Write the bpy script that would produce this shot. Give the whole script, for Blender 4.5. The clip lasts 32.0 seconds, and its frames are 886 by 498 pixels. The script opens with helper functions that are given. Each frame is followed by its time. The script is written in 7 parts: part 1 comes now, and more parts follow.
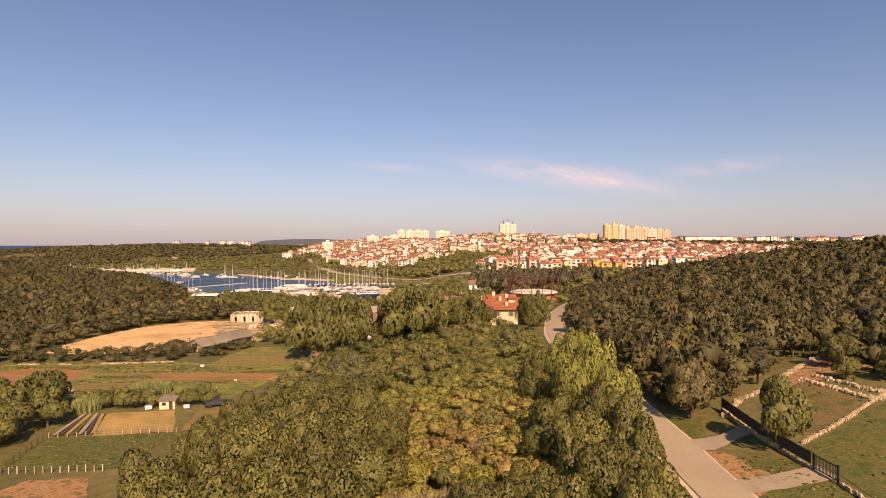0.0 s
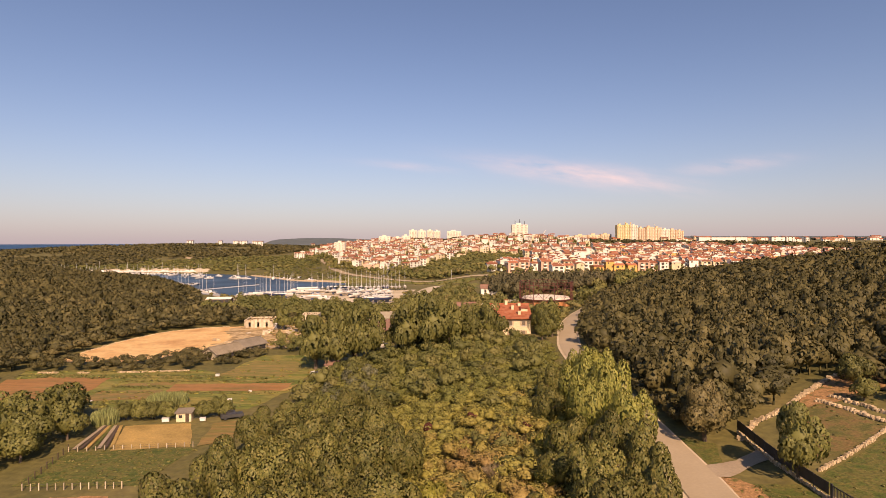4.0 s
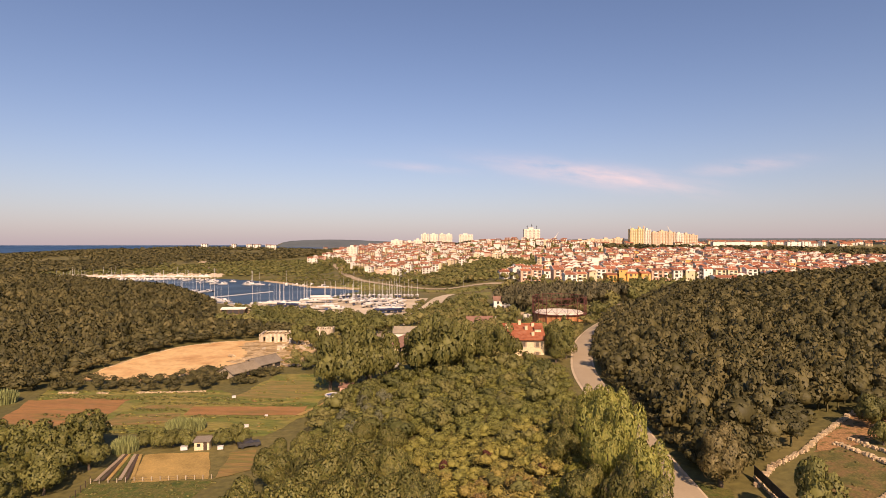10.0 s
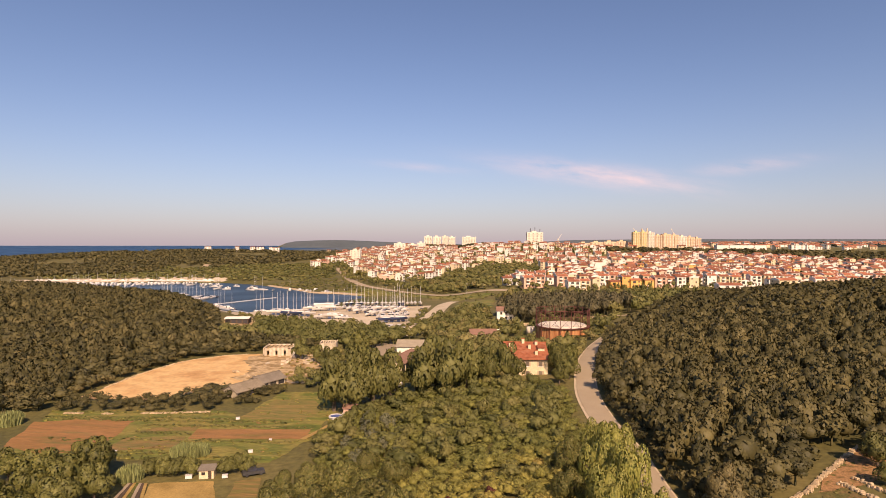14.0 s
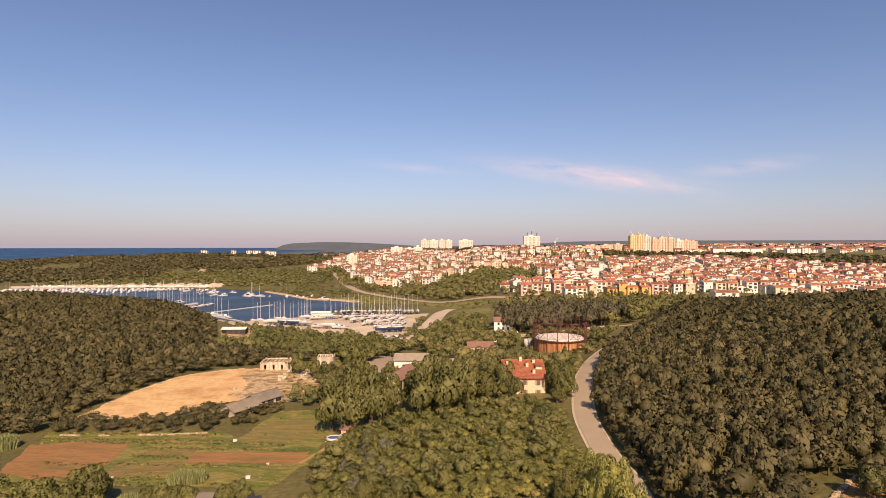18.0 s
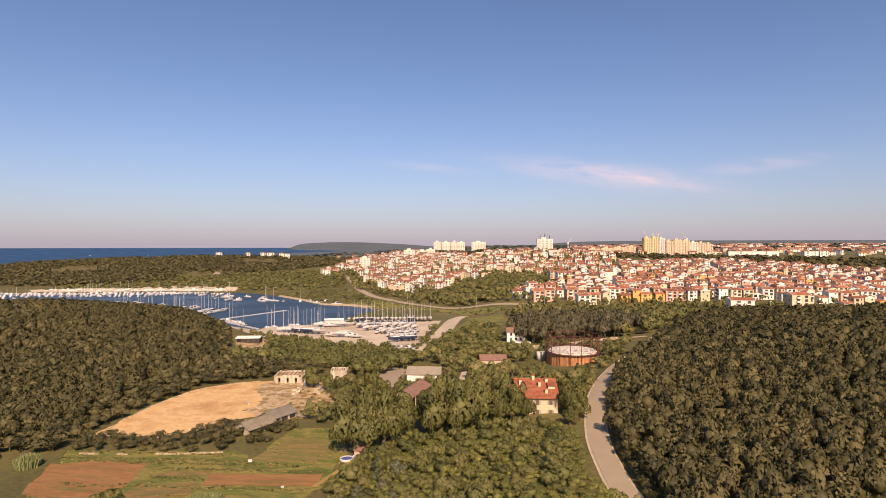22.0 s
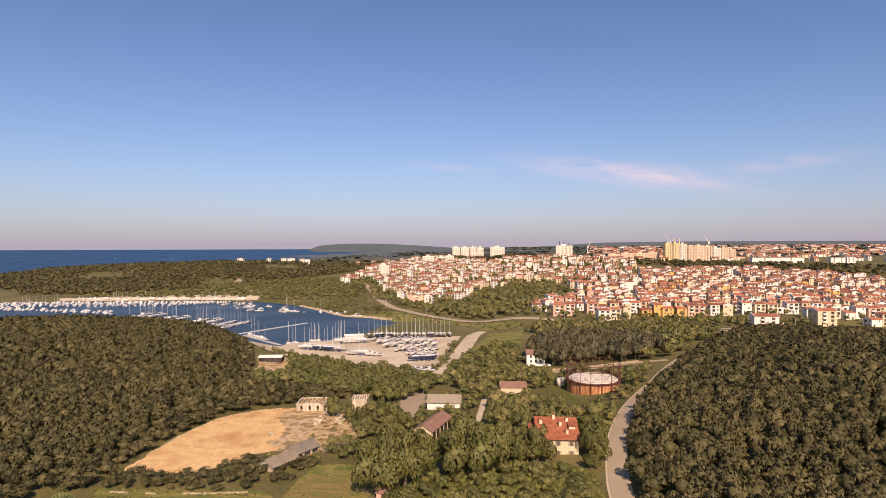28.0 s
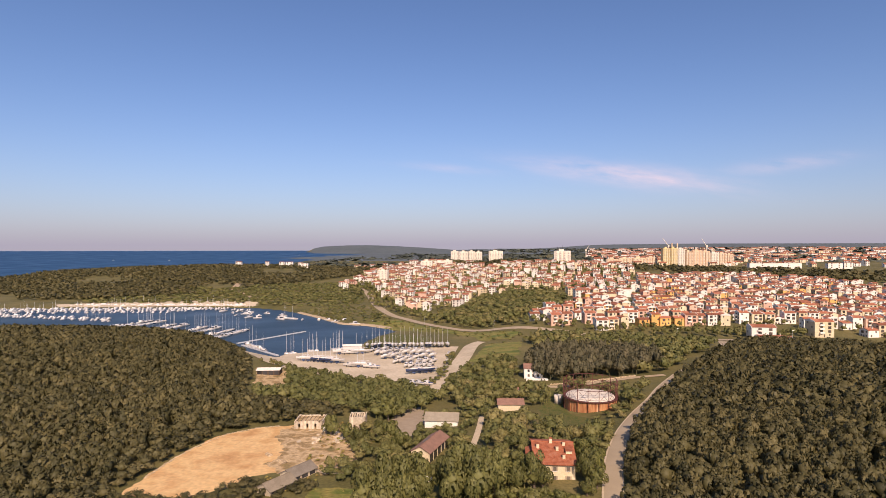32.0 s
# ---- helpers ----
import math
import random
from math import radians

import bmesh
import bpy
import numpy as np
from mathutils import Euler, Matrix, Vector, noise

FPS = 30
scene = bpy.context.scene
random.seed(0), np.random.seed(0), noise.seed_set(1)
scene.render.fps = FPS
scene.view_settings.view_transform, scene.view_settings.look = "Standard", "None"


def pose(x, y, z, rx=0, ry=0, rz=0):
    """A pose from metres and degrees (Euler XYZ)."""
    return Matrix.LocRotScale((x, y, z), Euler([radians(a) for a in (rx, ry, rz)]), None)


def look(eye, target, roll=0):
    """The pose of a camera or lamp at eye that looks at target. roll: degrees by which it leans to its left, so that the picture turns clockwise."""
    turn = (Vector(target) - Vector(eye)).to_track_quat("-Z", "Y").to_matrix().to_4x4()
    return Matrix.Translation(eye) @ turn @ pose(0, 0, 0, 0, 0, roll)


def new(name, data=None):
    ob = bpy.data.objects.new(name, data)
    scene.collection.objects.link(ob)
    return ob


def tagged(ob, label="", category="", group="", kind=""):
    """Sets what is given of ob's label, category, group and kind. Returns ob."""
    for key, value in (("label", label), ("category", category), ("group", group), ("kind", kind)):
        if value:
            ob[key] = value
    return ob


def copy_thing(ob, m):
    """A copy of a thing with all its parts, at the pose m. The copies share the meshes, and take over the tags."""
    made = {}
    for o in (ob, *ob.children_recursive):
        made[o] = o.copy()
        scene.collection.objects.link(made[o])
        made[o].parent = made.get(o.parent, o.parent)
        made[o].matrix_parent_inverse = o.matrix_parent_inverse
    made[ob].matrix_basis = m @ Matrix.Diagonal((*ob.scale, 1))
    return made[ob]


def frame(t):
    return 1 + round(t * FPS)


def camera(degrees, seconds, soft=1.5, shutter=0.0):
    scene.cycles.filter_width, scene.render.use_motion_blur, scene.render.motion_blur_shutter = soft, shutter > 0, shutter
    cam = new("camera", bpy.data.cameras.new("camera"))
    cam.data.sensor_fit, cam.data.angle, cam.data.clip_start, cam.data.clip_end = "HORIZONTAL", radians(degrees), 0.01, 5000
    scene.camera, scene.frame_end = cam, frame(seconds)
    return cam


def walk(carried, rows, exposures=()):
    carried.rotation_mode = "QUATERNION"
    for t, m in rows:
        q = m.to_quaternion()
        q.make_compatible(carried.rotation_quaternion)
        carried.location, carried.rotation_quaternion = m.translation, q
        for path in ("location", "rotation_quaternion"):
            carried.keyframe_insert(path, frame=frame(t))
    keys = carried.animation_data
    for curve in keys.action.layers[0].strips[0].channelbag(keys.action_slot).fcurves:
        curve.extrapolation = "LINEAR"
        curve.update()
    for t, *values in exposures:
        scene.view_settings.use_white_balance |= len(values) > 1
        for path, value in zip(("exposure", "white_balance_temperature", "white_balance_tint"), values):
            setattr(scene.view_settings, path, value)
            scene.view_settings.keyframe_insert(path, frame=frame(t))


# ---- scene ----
cam = camera(75.0, 32.0, soft=0.75)
PATH = [
    (0.0, pose(0.00, 0.00, 23.26, 89.531, 0, 0.000) @ pose(0, 0, 0, 0, 0, -0.144)),
    (0.5, pose(-0.05, -0.03, 23.75, 89.519, 0, -0.030) @ pose(0, 0, 0, 0, 0, -0.141)),
    (1.0, pose(-0.10, -0.06, 24.14, 89.583, 0, -0.041) @ pose(0, 0, 0, 0, 0, -0.137)),
    (1.5, pose(-0.15, -0.09, 24.63, 89.526, 0, -0.009) @ pose(0, 0, 0, 0, 0, -0.133)),
    (2.0, pose(-0.20, -0.12, 24.96, 89.484, 0, 0.157) @ pose(0, 0, 0, 0, 0, -0.129)),
    (2.5, pose(-0.25, -0.15, 25.37, 89.456, 0, 0.487) @ pose(0, 0, 0, 0, 0, -0.126)),
    (3.0, pose(-0.30, -0.18, 25.67, 89.424, 0, 0.745) @ pose(0, 0, 0, 0, 0, -0.122)),
    (3.5, pose(-0.35, -0.21, 26.01, 89.385, 0, 0.958) @ pose(0, 0, 0, 0, 0, -0.118)),
    (5.5, pose(-0.54, -0.33, 27.19, 89.495, 0, 1.260) @ pose(0, 0, 0, 0, 0, -0.103)),
    (6.0, pose(-0.59, -0.36, 27.78, 89.552, 0, 1.250) @ pose(0, 0, 0, 0, 0, -0.100)),
    (6.5, pose(-0.66, -0.43, 28.33, 89.620, 0, 1.257) @ pose(0, 0, 0, 0, 0, -0.089)),
    (7.0, pose(-0.72, -0.50, 28.96, 89.610, 0, 1.206) @ pose(0, 0, 0, 0, 0, -0.079)),
    (7.5, pose(-0.78, -0.57, 29.54, 89.599, 0, 1.201) @ pose(0, 0, 0, 0, 0, -0.069)),
    (8.0, pose(-0.84, -0.64, 30.01, 89.649, 0, 1.221) @ pose(0, 0, 0, 0, 0, -0.058)),
    (8.5, pose(-0.90, -0.71, 30.39, 89.610, 0, 1.402) @ pose(0, 0, 0, 0, 0, -0.048)),
    (9.0, pose(-0.96, -0.78, 30.88, 89.576, 0, 1.672) @ pose(0, 0, 0, 0, 0, -0.038)),
    (9.5, pose(-0.98, -0.80, 31.35, 89.541, 0, 2.029) @ pose(0, 0, 0, 0, 0, -0.027)),
    (10.0, pose(-1.00, -0.82, 32.00, 89.495, 0, 2.264) @ pose(0, 0, 0, 0, 0, -0.017)),
    (10.5, pose(-1.02, -0.85, 32.72, 89.521, 0, 2.468) @ pose(0, 0, 0, 0, 0, -0.007)),
    (11.0, pose(-1.04, -0.87, 33.52, 89.519, 0, 2.522) @ pose(0, 0, 0, 0, 0, 0.003)),
    (11.5, pose(-1.06, -0.89, 34.31, 89.505, 0, 2.529) @ pose(0, 0, 0, 0, 0, 0.013)),
    (12.0, pose(-1.08, -0.91, 35.09, 89.573, 0, 2.524) @ pose(0, 0, 0, 0, 0, 0.024)),
    (12.5, pose(-1.10, -0.93, 35.69, 89.502, 0, 2.522) @ pose(0, 0, 0, 0, 0, 0.034)),
    (13.0, pose(-1.12, -0.96, 36.36, 89.514, 0, 2.525) @ pose(0, 0, 0, 0, 0, 0.044)),
    (13.5, pose(-1.13, -0.95, 37.04, 89.533, 0, 2.547) @ pose(0, 0, 0, 0, 0, 0.031)),
    (14.0, pose(-1.15, -0.95, 37.60, 89.488, 0, 2.559) @ pose(0, 0, 0, 0, 0, 0.018)),
    (14.5, pose(-1.17, -0.95, 38.49, 89.490, 0, 2.561) @ pose(0, 0, 0, 0, 0, 0.005)),
    (16.5, pose(-1.23, -0.94, 40.58, 89.609, 0, 1.837) @ pose(0, 0, 0, 0, 0, -0.048)),
    (17.0, pose(-1.25, -0.93, 41.07, 89.618, 0, 1.982) @ pose(0, 0, 0, 0, 0, -0.061)),
    (17.5, pose(-1.26, -0.93, 41.94, 89.611, 0, 2.111) @ pose(0, 0, 0, 0, 0, -0.075)),
    (18.0, pose(-1.28, -0.93, 42.67, 89.601, 0, 2.251) @ pose(0, 0, 0, 0, 0, -0.088)),
    (18.5, pose(-1.29, -0.92, 43.44, 89.598, 0, 2.356) @ pose(0, 0, 0, 0, 0, -0.101)),
    (19.0, pose(-1.31, -0.92, 44.42, 89.581, 0, 2.513) @ pose(0, 0, 0, 0, 0, -0.114)),
    (19.5, pose(-1.30, -1.01, 44.96, 89.558, 0, 2.659) @ pose(0, 0, 0, 0, 0, -0.111)),
    (20.0, pose(-1.29, -1.09, 45.56, 89.547, 0, 2.794) @ pose(0, 0, 0, 0, 0, -0.108)),
    (20.5, pose(-1.28, -1.18, 46.19, 89.564, 0, 2.966) @ pose(0, 0, 0, 0, 0, -0.105)),
    (21.0, pose(-1.27, -1.26, 46.87, 89.533, 0, 3.076) @ pose(0, 0, 0, 0, 0, -0.103)),
    (21.5, pose(-1.26, -1.35, 47.73, 89.549, 0, 3.292) @ pose(0, 0, 0, 0, 0, -0.100)),
    (22.0, pose(-1.25, -1.44, 48.65, 89.529, 0, 3.499) @ pose(0, 0, 0, 0, 0, -0.097)),
    (22.5, pose(-1.24, -1.52, 49.55, 89.498, 0, 3.662) @ pose(0, 0, 0, 0, 0, -0.094)),
    (23.0, pose(-1.23, -1.61, 50.50, 89.528, 0, 3.808) @ pose(0, 0, 0, 0, 0, -0.091)),
    (23.5, pose(-1.27, -1.70, 51.53, 89.488, 0, 4.044) @ pose(0, 0, 0, 0, 0, -0.101)),
    (24.0, pose(-1.32, -1.79, 52.19, 89.469, 0, 4.122) @ pose(0, 0, 0, 0, 0, -0.111)),
    (24.5, pose(-1.37, -1.88, 53.45, 89.461, 0, 4.256) @ pose(0, 0, 0, 0, 0, -0.121)),
    (25.0, pose(-1.42, -1.97, 54.55, 89.457, 0, 4.445) @ pose(0, 0, 0, 0, 0, -0.131)),
    (25.5, pose(-1.46, -2.07, 55.57, 89.419, 0, 4.599) @ pose(0, 0, 0, 0, 0, -0.141)),
    (27.5, pose(-1.65, -2.43, 59.46, 89.478, 0, 5.255) @ pose(0, 0, 0, 0, 0, -0.180)),
    (28.0, pose(-1.70, -2.52, 60.56, 89.516, 0, 5.339) @ pose(0, 0, 0, 0, 0, -0.190)),
    (28.5, pose(-1.65, -2.58, 61.45, 89.531, 0, 5.353) @ pose(0, 0, 0, 0, 0, -0.178)),
    (29.0, pose(-1.61, -2.64, 62.26, 89.545, 0, 5.413) @ pose(0, 0, 0, 0, 0, -0.167)),
    (29.5, pose(-1.57, -2.70, 63.13, 89.566, 0, 5.415) @ pose(0, 0, 0, 0, 0, -0.155)),
    (30.0, pose(-1.52, -2.76, 64.03, 89.593, 0, 5.374) @ pose(0, 0, 0, 0, 0, -0.143)),
    (30.5, pose(-1.48, -2.82, 64.78, 89.589, 0, 5.295) @ pose(0, 0, 0, 0, 0, -0.131)),
    (31.0, pose(-1.44, -2.87, 65.80, 89.599, 0, 5.280) @ pose(0, 0, 0, 0, 0, -0.119)),
    (31.5, pose(-1.40, -2.93, 66.83, 89.587, 0, 5.246) @ pose(0, 0, 0, 0, 0, -0.107)),
    (32.0, pose(-1.35, -2.99, 67.69, 89.600, 0, 5.193) @ pose(0, 0, 0, 0, 0, -0.095)),
]
walk(cam, PATH, exposures=[(0.0, 0.41, 7600, 29), (9.0, 0.40, 7420, 29), (19.0, 0.36, 6850, 27), (25.0, 0.32, 6480, 26), (28.0, 0.31, 6400, 26), (32.0, 0.30, 6150, 25)])

# ---- light ----
SUN_TO = Vector((0.20, -0.73, 0.62)).normalized()
world = bpy.data.worlds.new("sky")
scene.world = world
world.use_nodes = True
wn, wl = world.node_tree.nodes, world.node_tree.links
sky = wn.new("ShaderNodeTexSky")
sky.sky_type = "NISHITA"
sky.sun_disc = False
sky.sun_elevation = math.asin(SUN_TO.z)
sky.sun_rotation = math.atan2(SUN_TO.x, SUN_TO.y)
sky.altitude = 30
sky.air_density = 1.0
sky.dust_density = 0.5
sky.ozone_density = 3.0
wn["Background"].inputs["Strength"].default_value = 0.076


def wmath(op, a, b=0.0, c=None):
    q = wn.new("ShaderNodeMath")
    q.operation = op
    for i, v in enumerate((a, b) if c is None else (a, b, c)):
        if isinstance(v, (int, float)):
            q.inputs[i].default_value = v
        else:
            wl.new(v, q.inputs[i])
    return q.outputs[0]


# thin evening clouds, as wisps of vapour along three streaks of the sky
sky_dir = wn.new("ShaderNodeTexCoord")
sep = wn.new("ShaderNodeSeparateXYZ")
wl.new(sky_dir.outputs["Generated"], sep.inputs[0])
front = wmath("MAXIMUM", sep.outputs["Y"], 0.05)
su, sv = wmath("DIVIDE", sep.outputs["X"], front), wmath("DIVIDE", sep.outputs["Z"], front)
flat = wn.new("ShaderNodeCombineXYZ")
wl.new(wmath("MULTIPLY", su, 9.0), flat.inputs[0])
wl.new(wmath("MULTIPLY_ADD", sv, 42.0, wmath("MULTIPLY", su, 6.0)), flat.inputs[1])
wisp = wn.new("ShaderNodeTexNoise")
wisp.inputs["Scale"].default_value, wisp.inputs["Detail"].default_value, wisp.inputs["Roughness"].default_value = 1.0, 7, 0.62
wl.new(flat.outputs[0], wisp.inputs["Vector"])
cover = None
for cu, cv, lu, lv, slope, amount in ((0.228, 0.117, 0.125, 0.0140, -0.13, 0.9), (0.48, 0.132, 0.07, 0.009, 0.10, 0.45), (-0.08, 0.133, 0.07, 0.006, -0.08, 0.28)):
    du = wmath("SUBTRACT", su, cu)
    dv = wmath("SUBTRACT", wmath("SUBTRACT", sv, cv), wmath("MULTIPLY", du, slope))
    q = wmath("ADD", wmath("POWER", wmath("ABSOLUTE", wmath("DIVIDE", du, lu)), 2.0), wmath("POWER", wmath("ABSOLUTE", wmath("DIVIDE", dv, lv)), 2.0))
    g = wmath("MULTIPLY", wmath("EXPONENT", wmath("MULTIPLY", q, -0.7)), amount)
    cover = g if cover is None else wmath("MAXIMUM", cover, g)
dense = wn.new("ShaderNodeMapRange")
dense.inputs["From Min"].default_value, dense.inputs["From Max"].default_value = 0.28, 0.72
wl.new(wisp.outputs["Fac"], dense.inputs["Value"])
mixed = wn.new("ShaderNodeMix")
mixed.data_type = "RGBA"
wl.new(wmath("MULTIPLY", wmath("MULTIPLY", cover, dense.outputs[0]), 1.0), mixed.inputs["Factor"])
hazy = wn.new("ShaderNodeMix")
hazy.data_type = "RGBA"
wl.new(wmath("MULTIPLY", wmath("EXPONENT", wmath("DIVIDE", wmath("ABSOLUTE", sep.outputs["Z"]), -0.075)), 0.85), hazy.inputs["Factor"])
clear = wn.new("ShaderNodeVectorMath")
clear.operation = "MULTIPLY"
wl.new(sky.outputs["Color"], clear.inputs[0])
clear.inputs[1].default_value = (0.955, 1.05, 1.12)
wl.new(clear.outputs[0], hazy.inputs["A"])
hazy.inputs["B"].default_value = (4.55, 4.2, 4.7, 1)
wl.new(hazy.outputs["Result"], mixed.inputs["A"])
mixed.inputs["B"].default_value = (9.8, 8.0, 7.8, 1)
wl.new(mixed.outputs["Result"], wn["Background"].inputs["Color"])
sun_data = bpy.data.lights.new("sun", "SUN")
sun_data.energy, sun_data.angle, sun_data.color = 5.0, radians(0.53), (1.0, 0.82, 0.58)
sun = new("sun", sun_data)
sun.matrix_world = look(SUN_TO * 500, (0, 0, 0))


# ---- building helpers ----
class Geo:
    """Collects vertices and faces of one mesh."""
    def __init__(self):
        self.v, self.f = [], []

    def add(self, verts, faces):
        n = len(self.v)
        self.v += [tuple(p) for p in verts]
        self.f += [tuple(i + n for i in q) for q in faces]
        return self

    def box(self, x0, x1, y0, y1, z0, z1):
        return self.add([(x0, y0, z0), (x1, y0, z0), (x1, y1, z0), (x0, y1, z0), (x0, y0, z1), (x1, y0, z1), (x1, y1, z1), (x0, y1, z1)],
                        [(3, 2, 1, 0), (4, 5, 6, 7), (0, 1, 5, 4), (1, 2, 6, 5), (2, 3, 7, 6), (3, 0, 4, 7)])

    def rod(self, a, b, r, n=6, r2=None):
        a, b = Vector(a), Vector(b)
        d = (b - a).normalized()
        u = d.orthogonal().normalized()
        w = d.cross(u)
        r2 = r if r2 is None else r2
        ring = [(math.cos(2 * math.pi * i / n), math.sin(2 * math.pi * i / n)) for i in range(n)]
        vs = [a + (u * c + w * s) * r for c, s in ring] + [b + (u * c + w * s) * r2 for c, s in ring]
        return self.add(vs, [(i, (i + 1) % n, n + (i + 1) % n, n + i) for i in range(n)] + [tuple(range(n))[::-1], tuple(range(n, 2 * n))])

    def prism(self, poly, z0, z1):
        n = len(poly)
        return self.add([(x, y, z0) for x, y in poly] + [(x, y, z1) for x, y in poly],
                        [(i, (i + 1) % n, n + (i + 1) % n, n + i) for i in range(n)] + [tuple(range(n))[::-1], tuple(range(n, 2 * n))])

    def lathe(self, prof, n=24, cx=0, cy=0):
        m = len(prof)
        vs = [(cx + r * math.cos(2 * math.pi * i / n), cy + r * math.sin(2 * math.pi * i / n), z) for i in range(n) for r, z in prof]
        return self.add(vs, [(i * m + j, ((i + 1) % n) * m + j, ((i + 1) % n) * m + j + 1, i * m + j + 1) for i in range(n) for j in range(m - 1)])

    def mesh(self, name, mat=None, smooth=False):
        me = bpy.data.meshes.new(name)
        me.from_pydata(self.v, [], self.f)
        if mat:
            me.materials.append(mat)
        if smooth:
            me.polygons.foreach_set("use_smooth", [True] * len(me.polygons))
        me.update()
        return me


def part(name, geo, mat, parent=None, label="", smooth=False, at=None):
    ob = new(name, geo if isinstance(geo, bpy.types.Mesh) else geo.mesh(name, mat, smooth))
    if parent is not None:
        ob.parent = parent
    if at is not None:
        ob.matrix_basis = at
    if label:
        ob["label"] = label
    return ob


def thing(name, label, category, m=None, group="", kind=""):
    ob = new(name)
    if m is not None:
        ob.matrix_basis = m
    return tagged(ob, label, category, group, kind)


def big_mesh(name, verts, tris, mat, tint=None, normals=None):
    """One mesh out of numpy arrays of vertices and triangles, with a tint and a shading normal for each vertex."""
    me = bpy.data.meshes.new(name)
    me.vertices.add(len(verts))
    me.vertices.foreach_set("co", verts.astype(np.float32).ravel())
    me.loops.add(len(tris) * 3)
    me.loops.foreach_set("vertex_index", tris.astype(np.int32).ravel())
    me.polygons.add(len(tris))
    me.polygons.foreach_set("loop_start", np.arange(0, len(tris) * 3, 3, dtype=np.int32))
    if tint is not None:
        me.attributes.new("tint", "FLOAT", "POINT").data.foreach_set("value", tint.astype(np.float32))
    if normals is not None:
        me.attributes.new("custom_normal", "FLOAT_VECTOR", "POINT").data.foreach_set("vector", normals.astype(np.float32).ravel())
    me.materials.append(mat)
    me.update(calc_edges=True)
    return me


def smooth(a):
    a = np.clip(a, 0, 1)
    return a * a * (3 - 2 * a)


# ---- materials ----
def mat(name, cols, scale=1.0, fine=12.0, rough=0.85, bump=0.15, metal=0.0, piece=0.0, island=0.0, tint=False, spread=0.5, dist=0.02, grain=0.28, stretch=(1, 1, 1), spec=0.3):
    """Procedural surface: cols are mixed by coarse noise, a fine grain varies the value and lifts the relief."""
    m = bpy.data.materials.new(name)
    m.use_nodes = True
    n, l = m.node_tree.nodes, m.node_tree.links
    b = n["Principled BSDF"]
    b.inputs["Roughness"].default_value, b.inputs["Metallic"].default_value = rough, metal
    b.inputs["Specular IOR Level"].default_value = spec
    co = n.new("ShaderNodeTexCoord")
    mp = n.new("ShaderNodeMapping")
    mp.inputs["Scale"].default_value = stretch
    l.new(co.outputs["Object"], mp.inputs["Vector"])
    a = n.new("ShaderNodeTexNoise")
    a.inputs["Scale"].default_value, a.inputs["Detail"].default_value = scale, 6
    l.new(mp.outputs[0], a.inputs["Vector"])
    r = n.new("ShaderNodeValToRGB")
    e = r.color_ramp.elements
    k = len(cols)
    while len(e) < k:
        e.new(0.5)
    for i, c in enumerate(cols):
        e[i].position = 0.5 + (i / max(1, k - 1) - 0.5) * spread
        e[i].color = (*c, 1)
    l.new(a.outputs["Fac"], r.inputs["Fac"])
    g = n.new("ShaderNodeTexNoise")
    g.inputs["Scale"].default_value, g.inputs["Detail"].default_value = fine, 4
    l.new(mp.outputs[0], g.inputs["Vector"])
    value = n.new("ShaderNodeMapRange")
    value.inputs["To Min"].default_value, value.inputs["To Max"].default_value = 1 - grain, 1 + grain
    l.new(g.outputs["Fac"], value.inputs["Value"])
    out = value.outputs[0]

    def times(x, y):
        q = n.new("ShaderNodeMath")
        q.operation = "MULTIPLY"
        l.new(x, q.inputs[0]), l.new(y, q.inputs[1])
        return q.outputs[0]

    def ranged(x, w):
        q = n.new("ShaderNodeMapRange")
        q.inputs["To Min"].default_value, q.inputs["To Max"].default_value = 1 - w, 1 + w
        l.new(x, q.inputs["Value"])
        return q.outputs[0]

    if piece:
        out = times(out, ranged(n.new("ShaderNodeObjectInfo").outputs["Random"], piece))
    if island:
        out = times(out, ranged(n.new("ShaderNodeNewGeometry").outputs["Random Per Island"], island))
    col = n.new("ShaderNodeVectorMath")
    col.operation = "SCALE"
    l.new(r.outputs["Color"], col.inputs[0])
    l.new(out, col.inputs["Scale"])
    l.new(col.outputs[0], b.inputs["Base Color"])
    if tint:
        at = n.new("ShaderNodeAttribute")
        at.attribute_name = "tint"
        l.new(at.outputs["Fac"], r.inputs["Fac"])
    if tint:
        b.inputs["Roughness"].default_value, b.inputs["Specular IOR Level"].default_value = 0.62, 0.3
        tr = n.new("ShaderNodeBsdfTranslucent")
        l.new(col.outputs[0], tr.inputs["Color"])
        mx = n.new("ShaderNodeMixShader")
        mx.inputs["Fac"].default_value = 0.22
        l.new(b.outputs[0], mx.inputs[1]), l.new(tr.outputs[0], mx.inputs[2])
        l.new(mx.outputs[0], n["Material Output"].inputs["Surface"])
    if bump:
        u = n.new("ShaderNodeBump")
        u.inputs["Strength"].default_value, u.inputs["Distance"].default_value = bump, dist
        l.new(g.outputs["Fac"], u.inputs["Height"])
        l.new(u.outputs[0], b.inputs["Normal"])
    return m


